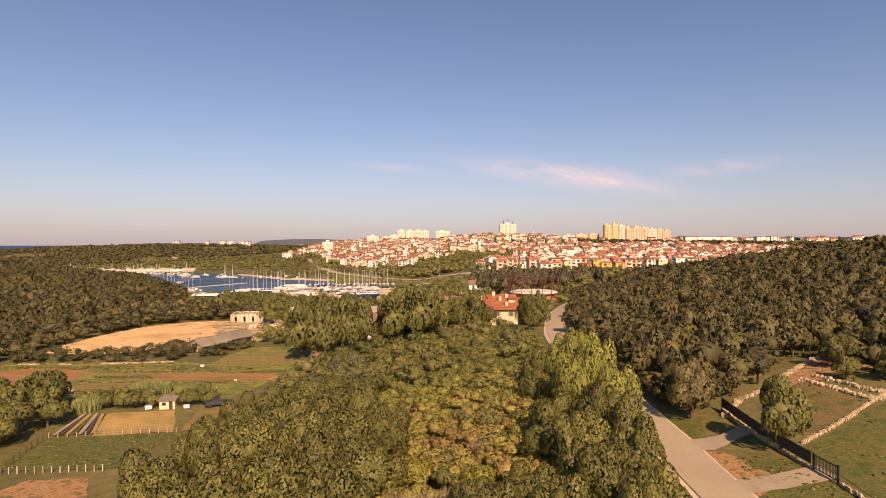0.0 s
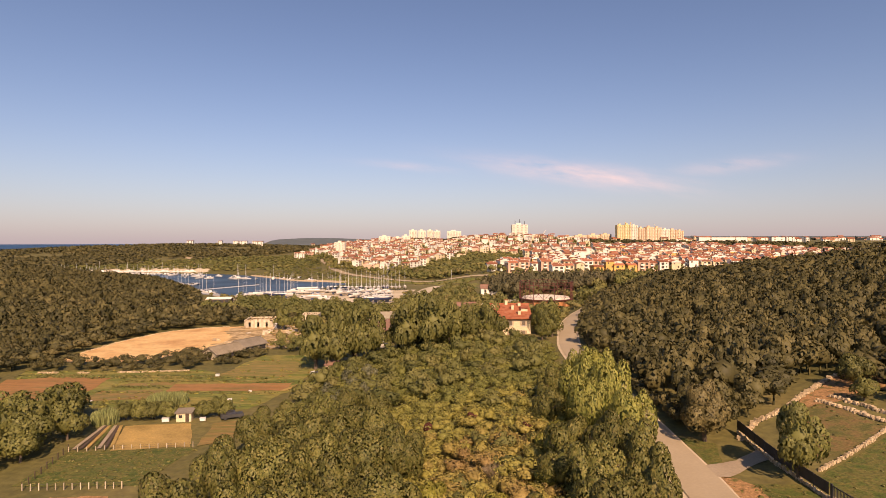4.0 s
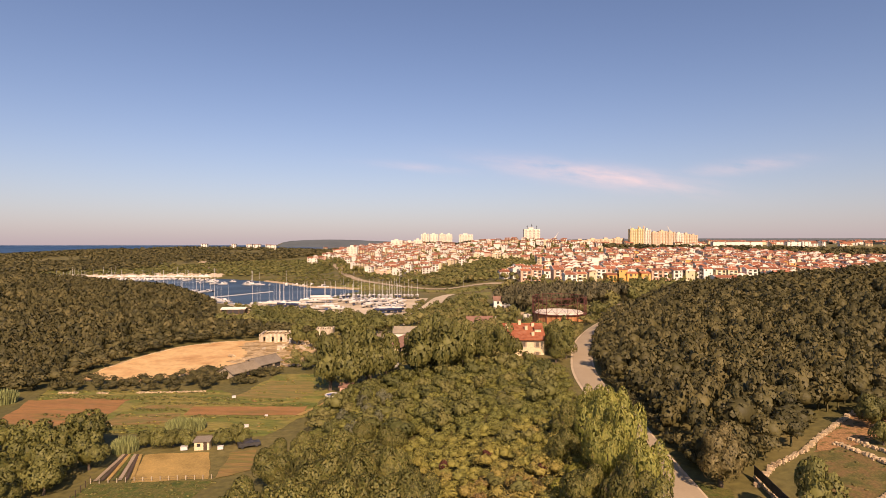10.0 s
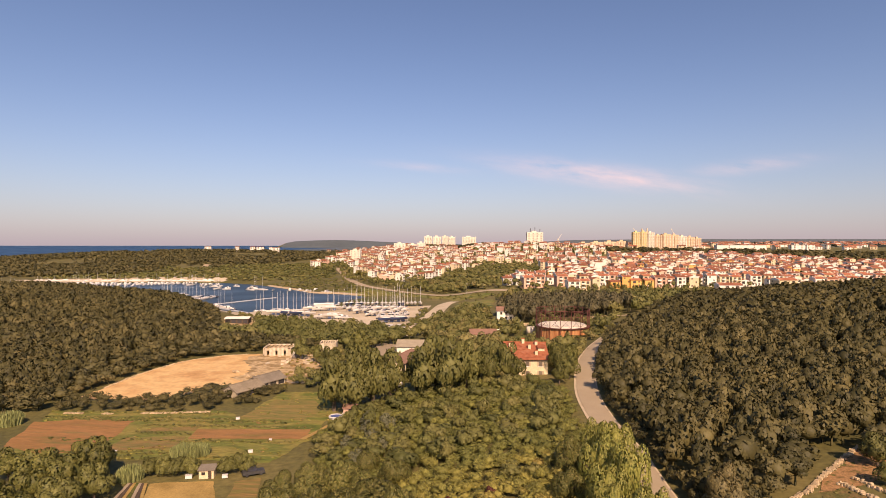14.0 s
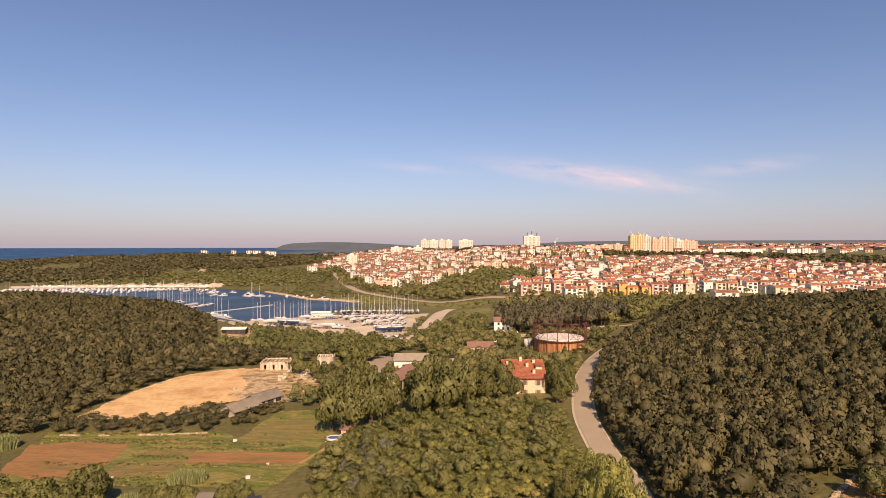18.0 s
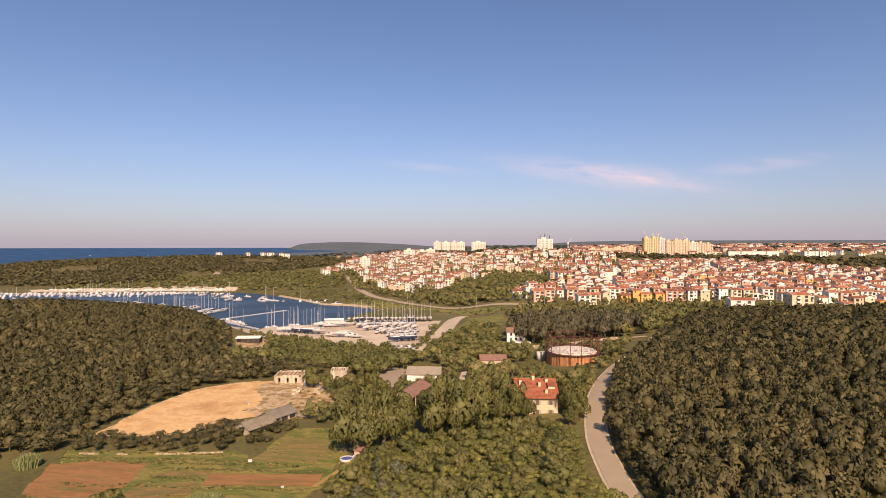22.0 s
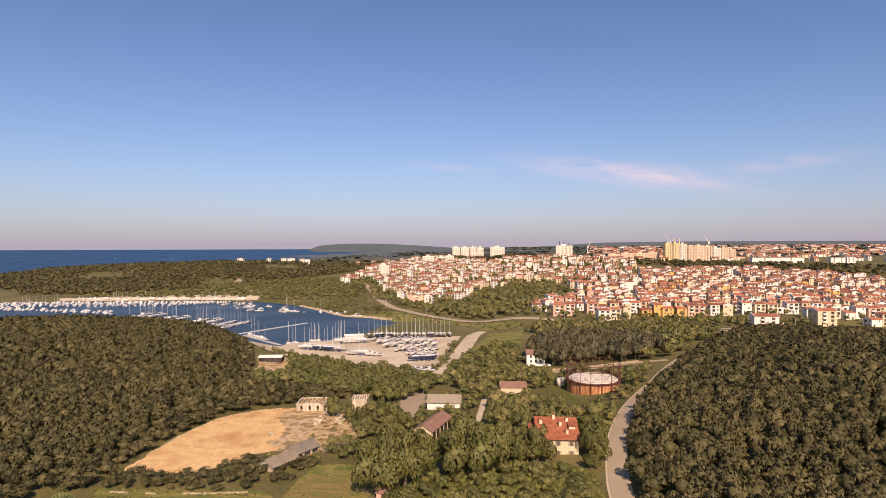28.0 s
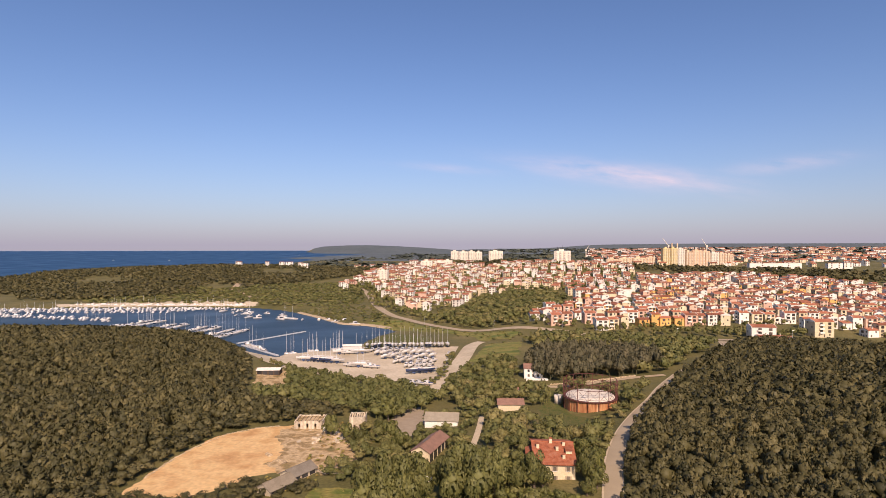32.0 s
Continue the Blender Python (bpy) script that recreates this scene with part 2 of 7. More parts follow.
GREENS = [(0.050, 0.046, 0.016), (0.083, 0.073, 0.026), (0.118, 0.100, 0.036), (0.16, 0.131, 0.049)]
M_FOREST = mat("oak_foliage", GREENS, tint=True, spread=1.0, island=0.2, fine=3, rough=0.75, bump=0)
M_BROAD = mat("broadleaf_foliage", [(0.0882, 0.0915, 0.0258), (0.1411, 0.1385, 0.0387), (0.1941, 0.174, 0.0541), (0.2471, 0.2009, 0.072)], tint=True, spread=1.0, island=0.2, fine=3, rough=0.7, bump=0)
M_SCRUB = mat("scrub_foliage", [(0.1705, 0.1701, 0.042), (0.2365, 0.2184, 0.0525), (0.2915, 0.252, 0.0588), (0.3025, 0.2184, 0.0651), (0.2585, 0.1575, 0.0609)], tint=True, spread=1.0, island=0.25, fine=3, rough=0.8, bump=0)
M_RED = mat("smoke_bush_foliage", [(0.10, 0.030, 0.020), (0.14, 0.045, 0.030)], tint=True, spread=1.0, island=0.2, rough=0.8, bump=0)
# paler, greyer leaves: distance haze is put into the colour
M_HAZED_WOOD = mat("hazed_distant_foliage", [(0.07, 0.078, 0.055), (0.10, 0.108, 0.078)], tint=True, spread=1.0, island=0.3, fine=0.1, bump=0)
M_YELLOW = mat("yellow_foliage", [(0.20, 0.19, 0.03), (0.29, 0.26, 0.045)], tint=True, spread=1.0, island=0.2, rough=0.8, bump=0)
M_PINE = mat("pine_foliage", [(0.075, 0.07, 0.034), (0.115, 0.1, 0.048), (0.15, 0.125, 0.064)], tint=True, spread=1.0, island=0.2, fine=3, rough=0.8, bump=0)
M_REED = mat("reed_leaves", [(0.17, 0.19, 0.065), (0.27, 0.28, 0.11)], scale=0.6, island=0.35, rough=0.7, bump=0)
M_BARK = mat("bark", [(0.09, 0.065, 0.045), (0.16, 0.12, 0.085)], scale=2, fine=9, bump=0.5)
M_GROUND = mat("dry_grassland", [(0.0672, 0.0622, 0.0173), (0.105, 0.0924, 0.0274), (0.1428, 0.1176, 0.0374), (0.2016, 0.1554, 0.0612)], scale=0.035, fine=0.9, bump=0.5, dist=0.3, spread=0.55, grain=0.6)
M_GRASS = mat("field_grass", [(0.0825, 0.1037, 0.017), (0.1406, 0.1512, 0.0272), (0.2328, 0.1836, 0.0459), (0.1164, 0.1296, 0.0238), (0.194, 0.1728, 0.0382)], scale=0.10, fine=1.4, bump=0.6, dist=0.25, grain=0.7, spread=0.38, stretch=(0.45, 1.5, 1))
M_PLOT = mat("garden_plot_soil", [(0.12, 0.125, 0.028), (0.25, 0.165, 0.05), (0.14, 0.135, 0.032), (0.27, 0.185, 0.06)], scale=0.3, fine=2.0, bump=0.5, dist=0.1, stretch=(0.3, 2.2, 1), grain=0.5)
M_LAWN = mat("green_lawn", [(0.051, 0.0697, 0.011), (0.0808, 0.0935, 0.017), (0.1275, 0.1062, 0.0272), (0.0723, 0.085, 0.0153), (0.102, 0.1003, 0.0221)], spread=0.42, scale=0.5, fine=3.5, bump=0.7, dist=0.12, grain=0.75)
M_SOIL = mat("red_soil", [(0.15, 0.125, 0.034), (0.25, 0.13, 0.042), (0.31, 0.15, 0.052), (0.20, 0.135, 0.042)], scale=0.16, fine=1.8, bump=0.7, dist=0.2, stretch=(0.3, 1.8, 1), spread=0.42, grain=0.45)
M_SOIL2 = mat("mixed_soil", [(0.13, 0.12, 0.03), (0.25, 0.15, 0.05), (0.15, 0.13, 0.035), (0.22, 0.13, 0.05)], scale=0.3, fine=1.8, bump=0.6, dist=0.2, stretch=(0.3, 2.0, 1), spread=0.4, grain=0.5)
M_DIRT = mat("orange_dirt", [(0.10, 0.095, 0.024), (0.24, 0.13, 0.05), (0.37, 0.20, 0.085), (0.28, 0.155, 0.06), (0.13, 0.11, 0.03)], scale=0.85, fine=4, bump=0.8, dist=0.15, spread=0.40, grain=0.6)
M_YARD = mat("worn_grass", [(0.085, 0.082, 0.02), (0.13, 0.105, 0.03), (0.18, 0.11, 0.04), (0.11, 0.095, 0.026)], scale=0.5, fine=3.5, bump=0.7, dist=0.12, spread=0.4, grain=0.7)
M_STUBBLE = mat("dry_stubble", [(0.26, 0.17, 0.05), (0.36, 0.235, 0.075), (0.46, 0.29, 0.09)], scale=0.25, fine=3, bump=0.5, dist=0.1, spread=0.4, grain=0.4)
M_SAND = mat("sandy_fill", [(0.42, 0.22, 0.08), (0.55, 0.32, 0.13), (0.66, 0.43, 0.19), (0.54, 0.31, 0.12), (0.62, 0.40, 0.17)], scale=0.07, fine=0.7, bump=0.5, dist=0.3, spread=0.45, grain=0.3)
M_RUBBLE = mat("rubble_soil", [(0.16, 0.13, 0.05), (0.32, 0.21, 0.09), (0.52, 0.37, 0.20), (0.26, 0.17, 0.07), (0.42, 0.28, 0.13)], scale=0.16, fine=1.2, bump=0.7, dist=0.4, spread=0.4, grain=0.5)
M_ROAD = mat("pale_dusty_asphalt", [(0.335, 0.258, 0.165), (0.395, 0.308, 0.2)], scale=0.15, fine=3, bump=0.06, grain=0.12)
M_GRAVEL = mat("gravel_verge", [(0.36, 0.26, 0.15), (0.47, 0.36, 0.225)], scale=0.6, fine=6, bump=0.4, dist=0.05)
M_VERGE = mat("pale_dusty_verge", [(0.46, 0.36, 0.23), (0.58, 0.46, 0.31)], scale=0.5, fine=5, bump=0.3, dist=0.04)
M_PAVE = mat("yard_concrete", [(0.40, 0.32, 0.21), (0.50, 0.405, 0.275), (0.57, 0.47, 0.33)], scale=0.05, spread=0.4, fine=0.6, bump=0.1)
M_DRIVE = mat("concrete_drive", [(0.29, 0.22, 0.145), (0.36, 0.28, 0.19)], scale=0.4, fine=5, bump=0.2)
M_STONE = mat("dry_stone", [(0.42, 0.33, 0.22), (0.62, 0.52, 0.38)], scale=1.2, fine=6, bump=0.5, piece=0.25)
M_WHITE = mat("white_render", [(0.68, 0.62, 0.52), (0.80, 0.74, 0.64)], scale=0.25, fine=2, bump=0.05, piece=0.12)
M_CREAM = mat("cream_render", [(0.62, 0.49, 0.30), (0.70, 0.57, 0.37)], scale=0.3, fine=2.5, bump=0.05, piece=0.1)
M_ORANGE = mat("orange_render", [(0.66, 0.36, 0.10), (0.72, 0.42, 0.14)], scale=0.3, fine=2.5, bump=0.05, piece=0.1)
M_PINK = mat("pink_render", [(0.62, 0.38, 0.26), (0.66, 0.43, 0.31)], scale=0.3, fine=2.5, bump=0.05, piece=0.1)
M_TILE = mat("terracotta_tiles", [(0.21, 0.062, 0.028), (0.32, 0.100, 0.044), (0.34, 0.14, 0.075)], scale=0.9, spread=0.4, fine=3.5, bump=0.4, dist=0.08, piece=0.22)
M_TOWNTILE = mat("pale_terracotta_tiles", [(0.2288, 0.0748, 0.037), (0.3168, 0.1188, 0.0616), (0.3696, 0.176, 0.1056)], scale=0.12, spread=0.45, fine=2.5, bump=0.3, dist=0.08, piece=0.30, island=0.25)
M_TILE_OLD = mat("weathered_tiles", [(0.20, 0.11, 0.075), (0.29, 0.16, 0.11)], scale=0.5, fine=3.5, bump=0.4, dist=0.08)
M_GREYROOF = mat("grey_sheet_roof", [(0.16, 0.13, 0.095), (0.24, 0.20, 0.15)], scale=0.4, fine=3, bump=0.3)
M_BEIGEROOF = mat("beige_sheet_roof", [(0.27, 0.22, 0.15), (0.36, 0.30, 0.21)], scale=0.4, fine=3, bump=0.3)
M_GLASS = mat("window_dark", [(0.035, 0.035, 0.04), (0.06, 0.055, 0.055)], rough=0.15, bump=0, spec=0.6, piece=0.4)
M_FARGLASS = mat("curtained_windows", [(0.09, 0.07, 0.055), (0.19, 0.15, 0.11)], rough=0.4, bump=0, scale=0.3, island=0.5)
M_TOWNGLASS = mat("shaded_house_windows", [(0.05, 0.042, 0.036), (0.10, 0.08, 0.065)], rough=0.3, bump=0, piece=0.5)
M_FRAME = mat("white_frame", [(0.7, 0.68, 0.62), (0.78, 0.75, 0.7)], bump=0.02)
M_WOODDARK = mat("dark_wood", [(0.06, 0.04, 0.028), (0.11, 0.075, 0.05)], scale=2, fine=14, bump=0.3)
M_RUST = mat("rusty_steel", [(0.15, 0.052, 0.026), (0.34, 0.13, 0.05), (0.52, 0.26, 0.11), (0.66, 0.46, 0.30)], scale=0.7, fine=3, bump=0.4, stretch=(1.6, 1.6, 0.22), rough=0.75, spread=0.55)
M_RUSTDARK = mat("dark_rusty_frame", [(0.085, 0.030, 0.024), (0.16, 0.055, 0.040)], scale=1.5, fine=8, bump=0.3, rough=0.8)
M_TANKTOP = mat("white_painted_plate", [(0.60, 0.50, 0.38), (0.74, 0.66, 0.54)], scale=0.4, fine=2, bump=0.2)
M_HULL = mat("white_gelcoat", [(0.56, 0.53, 0.49), (0.7, 0.67, 0.62)], rough=0.3, bump=0, scale=0.05, piece=0.16)
M_HULLBLUE = mat("navy_gelcoat", [(0.03, 0.045, 0.10), (0.05, 0.07, 0.14)], rough=0.3, bump=0)
M_ANTIFOUL = mat("antifouling_paint", [(0.06, 0.09, 0.18), (0.10, 0.12, 0.2)], rough=0.7, bump=0.05, piece=0.4)
M_TEAK = mat("deck", [(0.52, 0.44, 0.33), (0.60, 0.52, 0.42)], rough=0.6, bump=0.05)
M_MAST = mat("aluminium_mast", [(0.62, 0.60, 0.56), (0.70, 0.68, 0.64)], rough=0.4, metal=0.3, bump=0)
M_CANVAS = mat("blue_canvas", [(0.04, 0.06, 0.16), (0.07, 0.09, 0.22)], rough=0.9, bump=0.1, piece=0.4)
M_DECK = mat("pontoon_concrete", [(0.40, 0.40, 0.40), (0.50, 0.50, 0.49)], scale=0.3, fine=2, bump=0.1)
M_STEEL = mat("dark_steel", [(0.05, 0.05, 0.05), (0.09, 0.085, 0.08)], rough=0.6, metal=0.4, bump=0.1)
M_TOWER = mat("tower_block_render", [(0.66, 0.58, 0.46), (0.74, 0.66, 0.54)], scale=0.03, fine=0.4, bump=0.03, piece=0.05)
M_TOWERY = mat("yellow_tower_render", [(0.64, 0.50, 0.24), (0.72, 0.57, 0.30)], scale=0.03, fine=0.4, bump=0.03, piece=0.06)
M_TOWERP = mat("peach_tower_render", [(0.62, 0.44, 0.28), (0.68, 0.50, 0.33)], scale=0.03, fine=0.4, bump=0.03, piece=0.06)
M_GLAZING = mat("tower_glazing", [(0.30, 0.27, 0.23), (0.38, 0.34, 0.29)], rough=0.3, bump=0, piece=0.2)
# bluish-grey base colour: aerial haze painted onto the far hills
M_HAZED_HILL = mat("hazed_distant_hill", [(0.085, 0.1, 0.1), (0.115, 0.13, 0.128)], scale=0.004, fine=0.03, bump=0.2, dist=4)


def water_mat(name, col, rough, spec):
    m = bpy.data.materials.new(name)
    m.use_nodes = True
    n, l = m.node_tree.nodes, m.node_tree.links
    b = n["Principled BSDF"]
    b.inputs["Base Color"].default_value = (*col, 1)
    b.inputs["Roughness"].default_value, b.inputs["IOR"].default_value = rough, 1.33
    b.inputs["Specular IOR Level"].default_value = spec
    co, w, g, u = n.new("ShaderNodeTexCoord"), n.new("ShaderNodeTexNoise"), n.new("ShaderNodeTexNoise"), n.new("ShaderNodeBump")
    w.inputs["Scale"].default_value, w.inputs["Detail"].default_value = 0.35, 5
    l.new(co.outputs["Object"], w.inputs["Vector"])
    u.inputs["Strength"].default_value, u.inputs["Distance"].default_value = 0.5, 0.25
    l.new(w.outputs["Fac"], u.inputs["Height"])
    l.new(u.outputs[0], b.inputs["Normal"])
    g.inputs["Scale"].default_value, g.inputs["Detail"].default_value = 0.012, 3
    l.new(co.outputs["Object"], g.inputs["Vector"])
    k = n.new("ShaderNodeMapRange")
    k.inputs["From Min"].default_value, k.inputs["From Max"].default_value = 0.3, 0.7
    k.inputs["To Min"].default_value, k.inputs["To Max"].default_value = rough - 0.12, rough + 0.08
    l.new(g.outputs["Fac"], k.inputs["Value"])
    l.new(k.outputs[0], b.inputs["Roughness"])
    return m


M_WATER = water_mat("sea_water", (0.018, 0.060, 0.135), 0.55, 0.3)
M_BAY = water_mat("bay_water", (0.030, 0.056, 0.086), 0.45, 0.35)

# ---- the lie of the land ----
SEA = -10.5
BAY = [(-205, 425), (-180, 401), (-151, 381), (-150, 391), (-136, 402), (-114, 413), (-103, 428), (-105, 448), (-103, 473), (-94, 495), (-92, 512),
       (-99, 526), (-125, 546), (-152, 553), (-184, 593), (-225, 640), (-264, 672), (-309, 694), (-394, 690), (-507, 672), (-600, 655), (-900, 700),
       (-1300, 600), (-1100, 420), (-700, 470), (-480, 505), (-330, 480), (-245, 445)]


def inside(poly, x, y):
    x, y = np.asarray(x, float), np.asarray(y, float)
    r = np.zeros(np.broadcast(x, y).shape, bool)
    j = len(poly) - 1
    for i in range(len(poly)):
        (xi, yi), (xj, yj) = poly[i], poly[j]
        if yi != yj:
            r ^= ((yi > y) != (yj > y)) & (x < (xj - xi) * (y - yi) / (yj - yi) + xi)
        j = i
    return r


def edge_distance(poly, x, y, closed=True):
    x, y = np.asarray(x, float), np.asarray(y, float)
    d = np.full(np.broadcast(x, y).shape, 1e9)
    for i in range(len(poly) if closed else len(poly) - 1):
        (ax, ay), (bx, by) = poly[i], poly[(i + 1) % len(poly)]
        ux, uy = bx - ax, by - ay
        k = np.clip(((x - ax) * ux + (y - ay) * uy) / (ux * ux + uy * uy), 0, 1)
        d = np.minimum(d, np.hypot(x - ax - k * ux, y - ay - k * uy))
    return d


def bump(x, y, cx, cy, sx, sy):
    return np.exp(-0.5 * (((x - cx) / sx) ** 2 + ((y - cy) / sy) ** 2))


COAST_Y = [-500, 600, 1264, 1500, 2200, 2700, 2950, 3200, 3600, 4900]
COAST_X = [-1400, -1300, -1080, -1000, -860, -900, -1230, -1000, -1300, -1500]


def height(x, y):
    x, y = np.asarray(x, float), np.asarray(y, float)
    west = -7.0 - 2.0 * smooth((y - 225) / 70)
    east = 0.3 - 3.6 * smooth((y - 170) / 90)
    z = west + (east - west) * smooth((x + 36) / 58)
    z = z + 21.0 * bump(x, y, 188, 215, 70, 95) * smooth((x - 24) / 30)
    z = z + 2.4 * bump(x, y, 60, 80, 14, 22) * smooth((x - 29) / 12)
    z = z + 16.5 * bump(x, y, -290, 338, 74, 62) * smooth((-100 - x) / 60)
    town = 30 * smooth((y - 430) / 900) * smooth((x + 330) / 260)
    z = z + town * (1 - 0.35 * smooth((y - 1250) / 900)) + 4 * smooth((y - 440) / 60) * smooth((x + 20) / 60)
    z = z + 12 * bump(x, y, 115, 965, 75, 45)
    z = z + 27 * bump(x, y, -640, 1240, 330, 190) + 10 * bump(x, y, -300, 1050, 200, 220)
    z = z + 14 * smooth((y - 1300) / 2500)
    z = z + 55 * bump(x, y, -1180, 4480, 420, 230) + 30 * bump(x, y, -600, 4300, 350, 260)
    z = z + 33 * np.exp(-0.5 * ((y - 4750) / 260) ** 2) * smooth((x - 200) / 700) + 9 * smooth((x - 500) / 1200) * smooth((y - 1500) / 1500)
    coast = np.interp(y, COAST_Y, COAST_X)
    z = z + (-16 - z) * smooth((coast - x) / 70 + 0.5) * smooth((y - 500) / 200)
    d = edge_distance(BAY, x, y)
    wet = inside(BAY, x, y)
    near = smooth(1 - d / 26)
    quay = np.where((y < 500) & (x > -230), -9.2, -9.8)
    z = np.where(wet, -10.9 - np.minimum(d * 0.4, 3), z + (quay - z) * near)
    return z


def h(x, y):
    return float(height(x, y))


def steps(a, b, fine0, fine1, s, grow):
    v, g = [fine0], s
    while v[-1] < fine1:
        v.append(v[-1] + s)
    while v[-1] < b:
        g *= grow
        v.append(v[-1] + g)
    lo, g = [fine0], s
    while lo[-1] > a:
        g *= grow
        lo.append(lo[-1] - g)
    return np.array(lo[:0:-1] + v)


def sheet(xs, ys, zfun):
    X, Y = np.meshgrid(xs, ys)
    V = np.stack([X, Y, zfun(X, Y)], -1).reshape(-1, 3)
    nx, ny = len(xs), len(ys)
    i = (np.arange(ny - 1)[:, None] * nx + np.arange(nx - 1)).ravel()
    F = np.concatenate([np.stack([i, i + 1, i + nx + 1], 1), np.stack([i, i + nx + 1, i + nx], 1)])
    return V, F


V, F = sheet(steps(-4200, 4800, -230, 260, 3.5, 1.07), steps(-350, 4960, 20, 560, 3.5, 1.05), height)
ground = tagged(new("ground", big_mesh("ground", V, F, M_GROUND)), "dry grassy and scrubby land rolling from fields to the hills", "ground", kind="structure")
# land beyond y = 2600 takes the colour with the haze painted in
ground.data.materials.append(M_HAZED_HILL)
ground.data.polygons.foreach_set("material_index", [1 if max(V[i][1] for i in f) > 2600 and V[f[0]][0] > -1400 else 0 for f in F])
ground.data.polygons.foreach_set("use_smooth", [True] * len(ground.data.polygons))


def sea_level(x, y):
    d = np.hypot(x, y)
    return SEA + 31 * np.clip((d - 1500) / 3400, 0, 1) ** 1.5


V, F = sheet(steps(-4900, -60, -700, -60, 60, 1.1), steps(360, 4950, 360, 900, 40, 1.06), sea_level)
sea_mesh = big_mesh("water", V, F, M_WATER)
sea_mesh.materials.append(M_BAY)
sea_mesh.polygons.foreach_set("material_index", [1 if max(V[i][1] for i in f) < 860 else 0 for f in F])
tagged(new("water", sea_mesh), "deep blue sea and sheltered bay with a light ripple", "sea", kind="structure")


def drape(name, poly, mt, lift, label, category="ground", cell=2.5, rag=0.0, kind="structure"):
    """A patch of ground cover cut to an outline and laid over the land."""
    xs = [p[0] for p in poly]
    ys = [p[1] for p in poly]
    bm = bmesh.new()
    out = []
    for i in range(len(poly)):
        a, b = Vector(poly[i]), Vector(poly[(i + 1) % len(poly)])
        k = max(1, int((b - a).length / (0.8 if rag else 2.0)))
        for j in range(k):
            p = a.lerp(b, j / k)
            if rag:  # frayed outline
                q = (noise.noise_vector((p.x * 0.13, p.y * 0.13, lift * 10)) + 0.6 * noise.noise_vector((p.x * 0.55, p.y * 0.55, lift * 7))) * rag * 1.5
                p = p + Vector((q.x, q.y))
            out.append(p)
    bm.faces.new([bm.verts.new((p.x, p.y, 0)) for p in out])
    for axis, lo, hi in ((0, min(xs), max(xs)), (1, min(ys), max(ys))):
        c = lo + cell
        while c < hi:
            co, no = [0, 0, 0], [0, 0, 0]
            co[axis], no[axis] = c, 1
            bmesh.ops.bisect_plane(bm, geom=bm.verts[:] + bm.edges[:] + bm.faces[:], plane_co=co, plane_no=no)
            c += cell
    co = np.array([v.co[:2] for v in bm.verts])
    for v, z in zip(bm.verts, height(co[:, 0], co[:, 1])):
        v.co.z = z + lift * (0.5 if cell < 3 else 1.0)
    me = bpy.data.meshes.new(name)
    bmesh.ops.recalc_face_normals(bm, faces=bm.faces)
    bm.to_mesh(me)
    bm.free()
    me.materials.append(mt)
    return tagged(new(name, me), label, category, kind=kind)


def ribbon(line, left, right, step=2.0):
    """Points along a smooth line, with its two edges."""
    pts = [Vector(p) for p in line]
    out = []
    for i in range(len(pts) - 1):
        p0, p1, p2, p3 = pts[max(i - 1, 0)], pts[i], pts[i + 1], pts[min(i + 2, len(pts) - 1)]
        k = max(2, int((p2 - p1).length / step))
        for j in range(k):
            t = j / k
            out.append(0.5 * ((2 * p1) + (p2 - p0) * t + (2 * p0 - 5 * p1 + 4 * p2 - p3) * t * t + (3 * p1 - p0 - 3 * p2 + p3) * t ** 3))
    out.append(pts[-1])
    L, R = [], []
    for i, p in enumerate(out):
        d = (out[min(i + 1, len(out) - 1)] - out[max(i - 1, 0)]).normalized()
        nrm = Vector((-d.y, d.x))
        L.append(p + nrm * left)
        R.append(p - nrm * right)
    return out, L, R


def strip(name, line, left, right, mt, lift, label, category="road", thick=0.0, step=2.0):
    mid, L, R = ribbon(line, left, right, step)
    g = Geo()
    n = 5
    for l, r in zip(L, R):
        for j in range(n):
            p = l.lerp(r, j / (n - 1))
            g.v.append((p.x, p.y, h(p.x, p.y) + lift + (0.04 if 0 < j < n - 1 else 0)))
    for i in range(len(L) - 1):
        for j in range(n - 1):
            a = i * n + j
            g.f.append((a, a + n, a + n + 1, a + 1))
    return tagged(part(name, g, mt, smooth=True), label, category, kind="structure")

# ---- roads, fields, yards ----
ROAD = [(25.0, -120), (25.2, 20), (25.4, 52), (26.0, 65), (26.6, 88), (27.4, 104), (26.9, 114), (27.1, 126), (27.8, 139), (29.2, 150), (31.8, 164), (34.8, 178), (38.8, 192), (45.6, 211), (55.5, 232), (66, 252), (76, 272), (90, 296), (104, 316), (118, 341), (138, 371), (152, 398), (160, 425)]
strip("verge", ROAD, 2.95, 2.95, M_VERGE, 0.10, "pale gravel verge beside the country road", "verge")
strip("road", ROAD, 2.35, 2.55, M_ROAD, 0.22, "pale sun-bleached asphalt country road with no markings", "road")
MAIN_ROAD = [(300, 392), (255, 407), (206, 424), (172, 433), (130, 434), (90, 443), (54, 464), (32, 474), (0, 487), (-25, 504), (-63, 536), (-89, 566), (-112, 598), (-142, 668), (-177, 778), (-211, 852)]
strip("main_road", MAIN_ROAD, 4.0, 4.0, M_ROAD, 0.25, "pale asphalt main road along the foot of the town", "road", step=6)
strip("marina_road", [(-38, 285), (-31, 323), (-24, 373), (-19, 428), (-12, 440)], 5.5, 5.5, M_PAVE, 0.25, "wide pale gravel road beside the boatyard", "road", step=5)
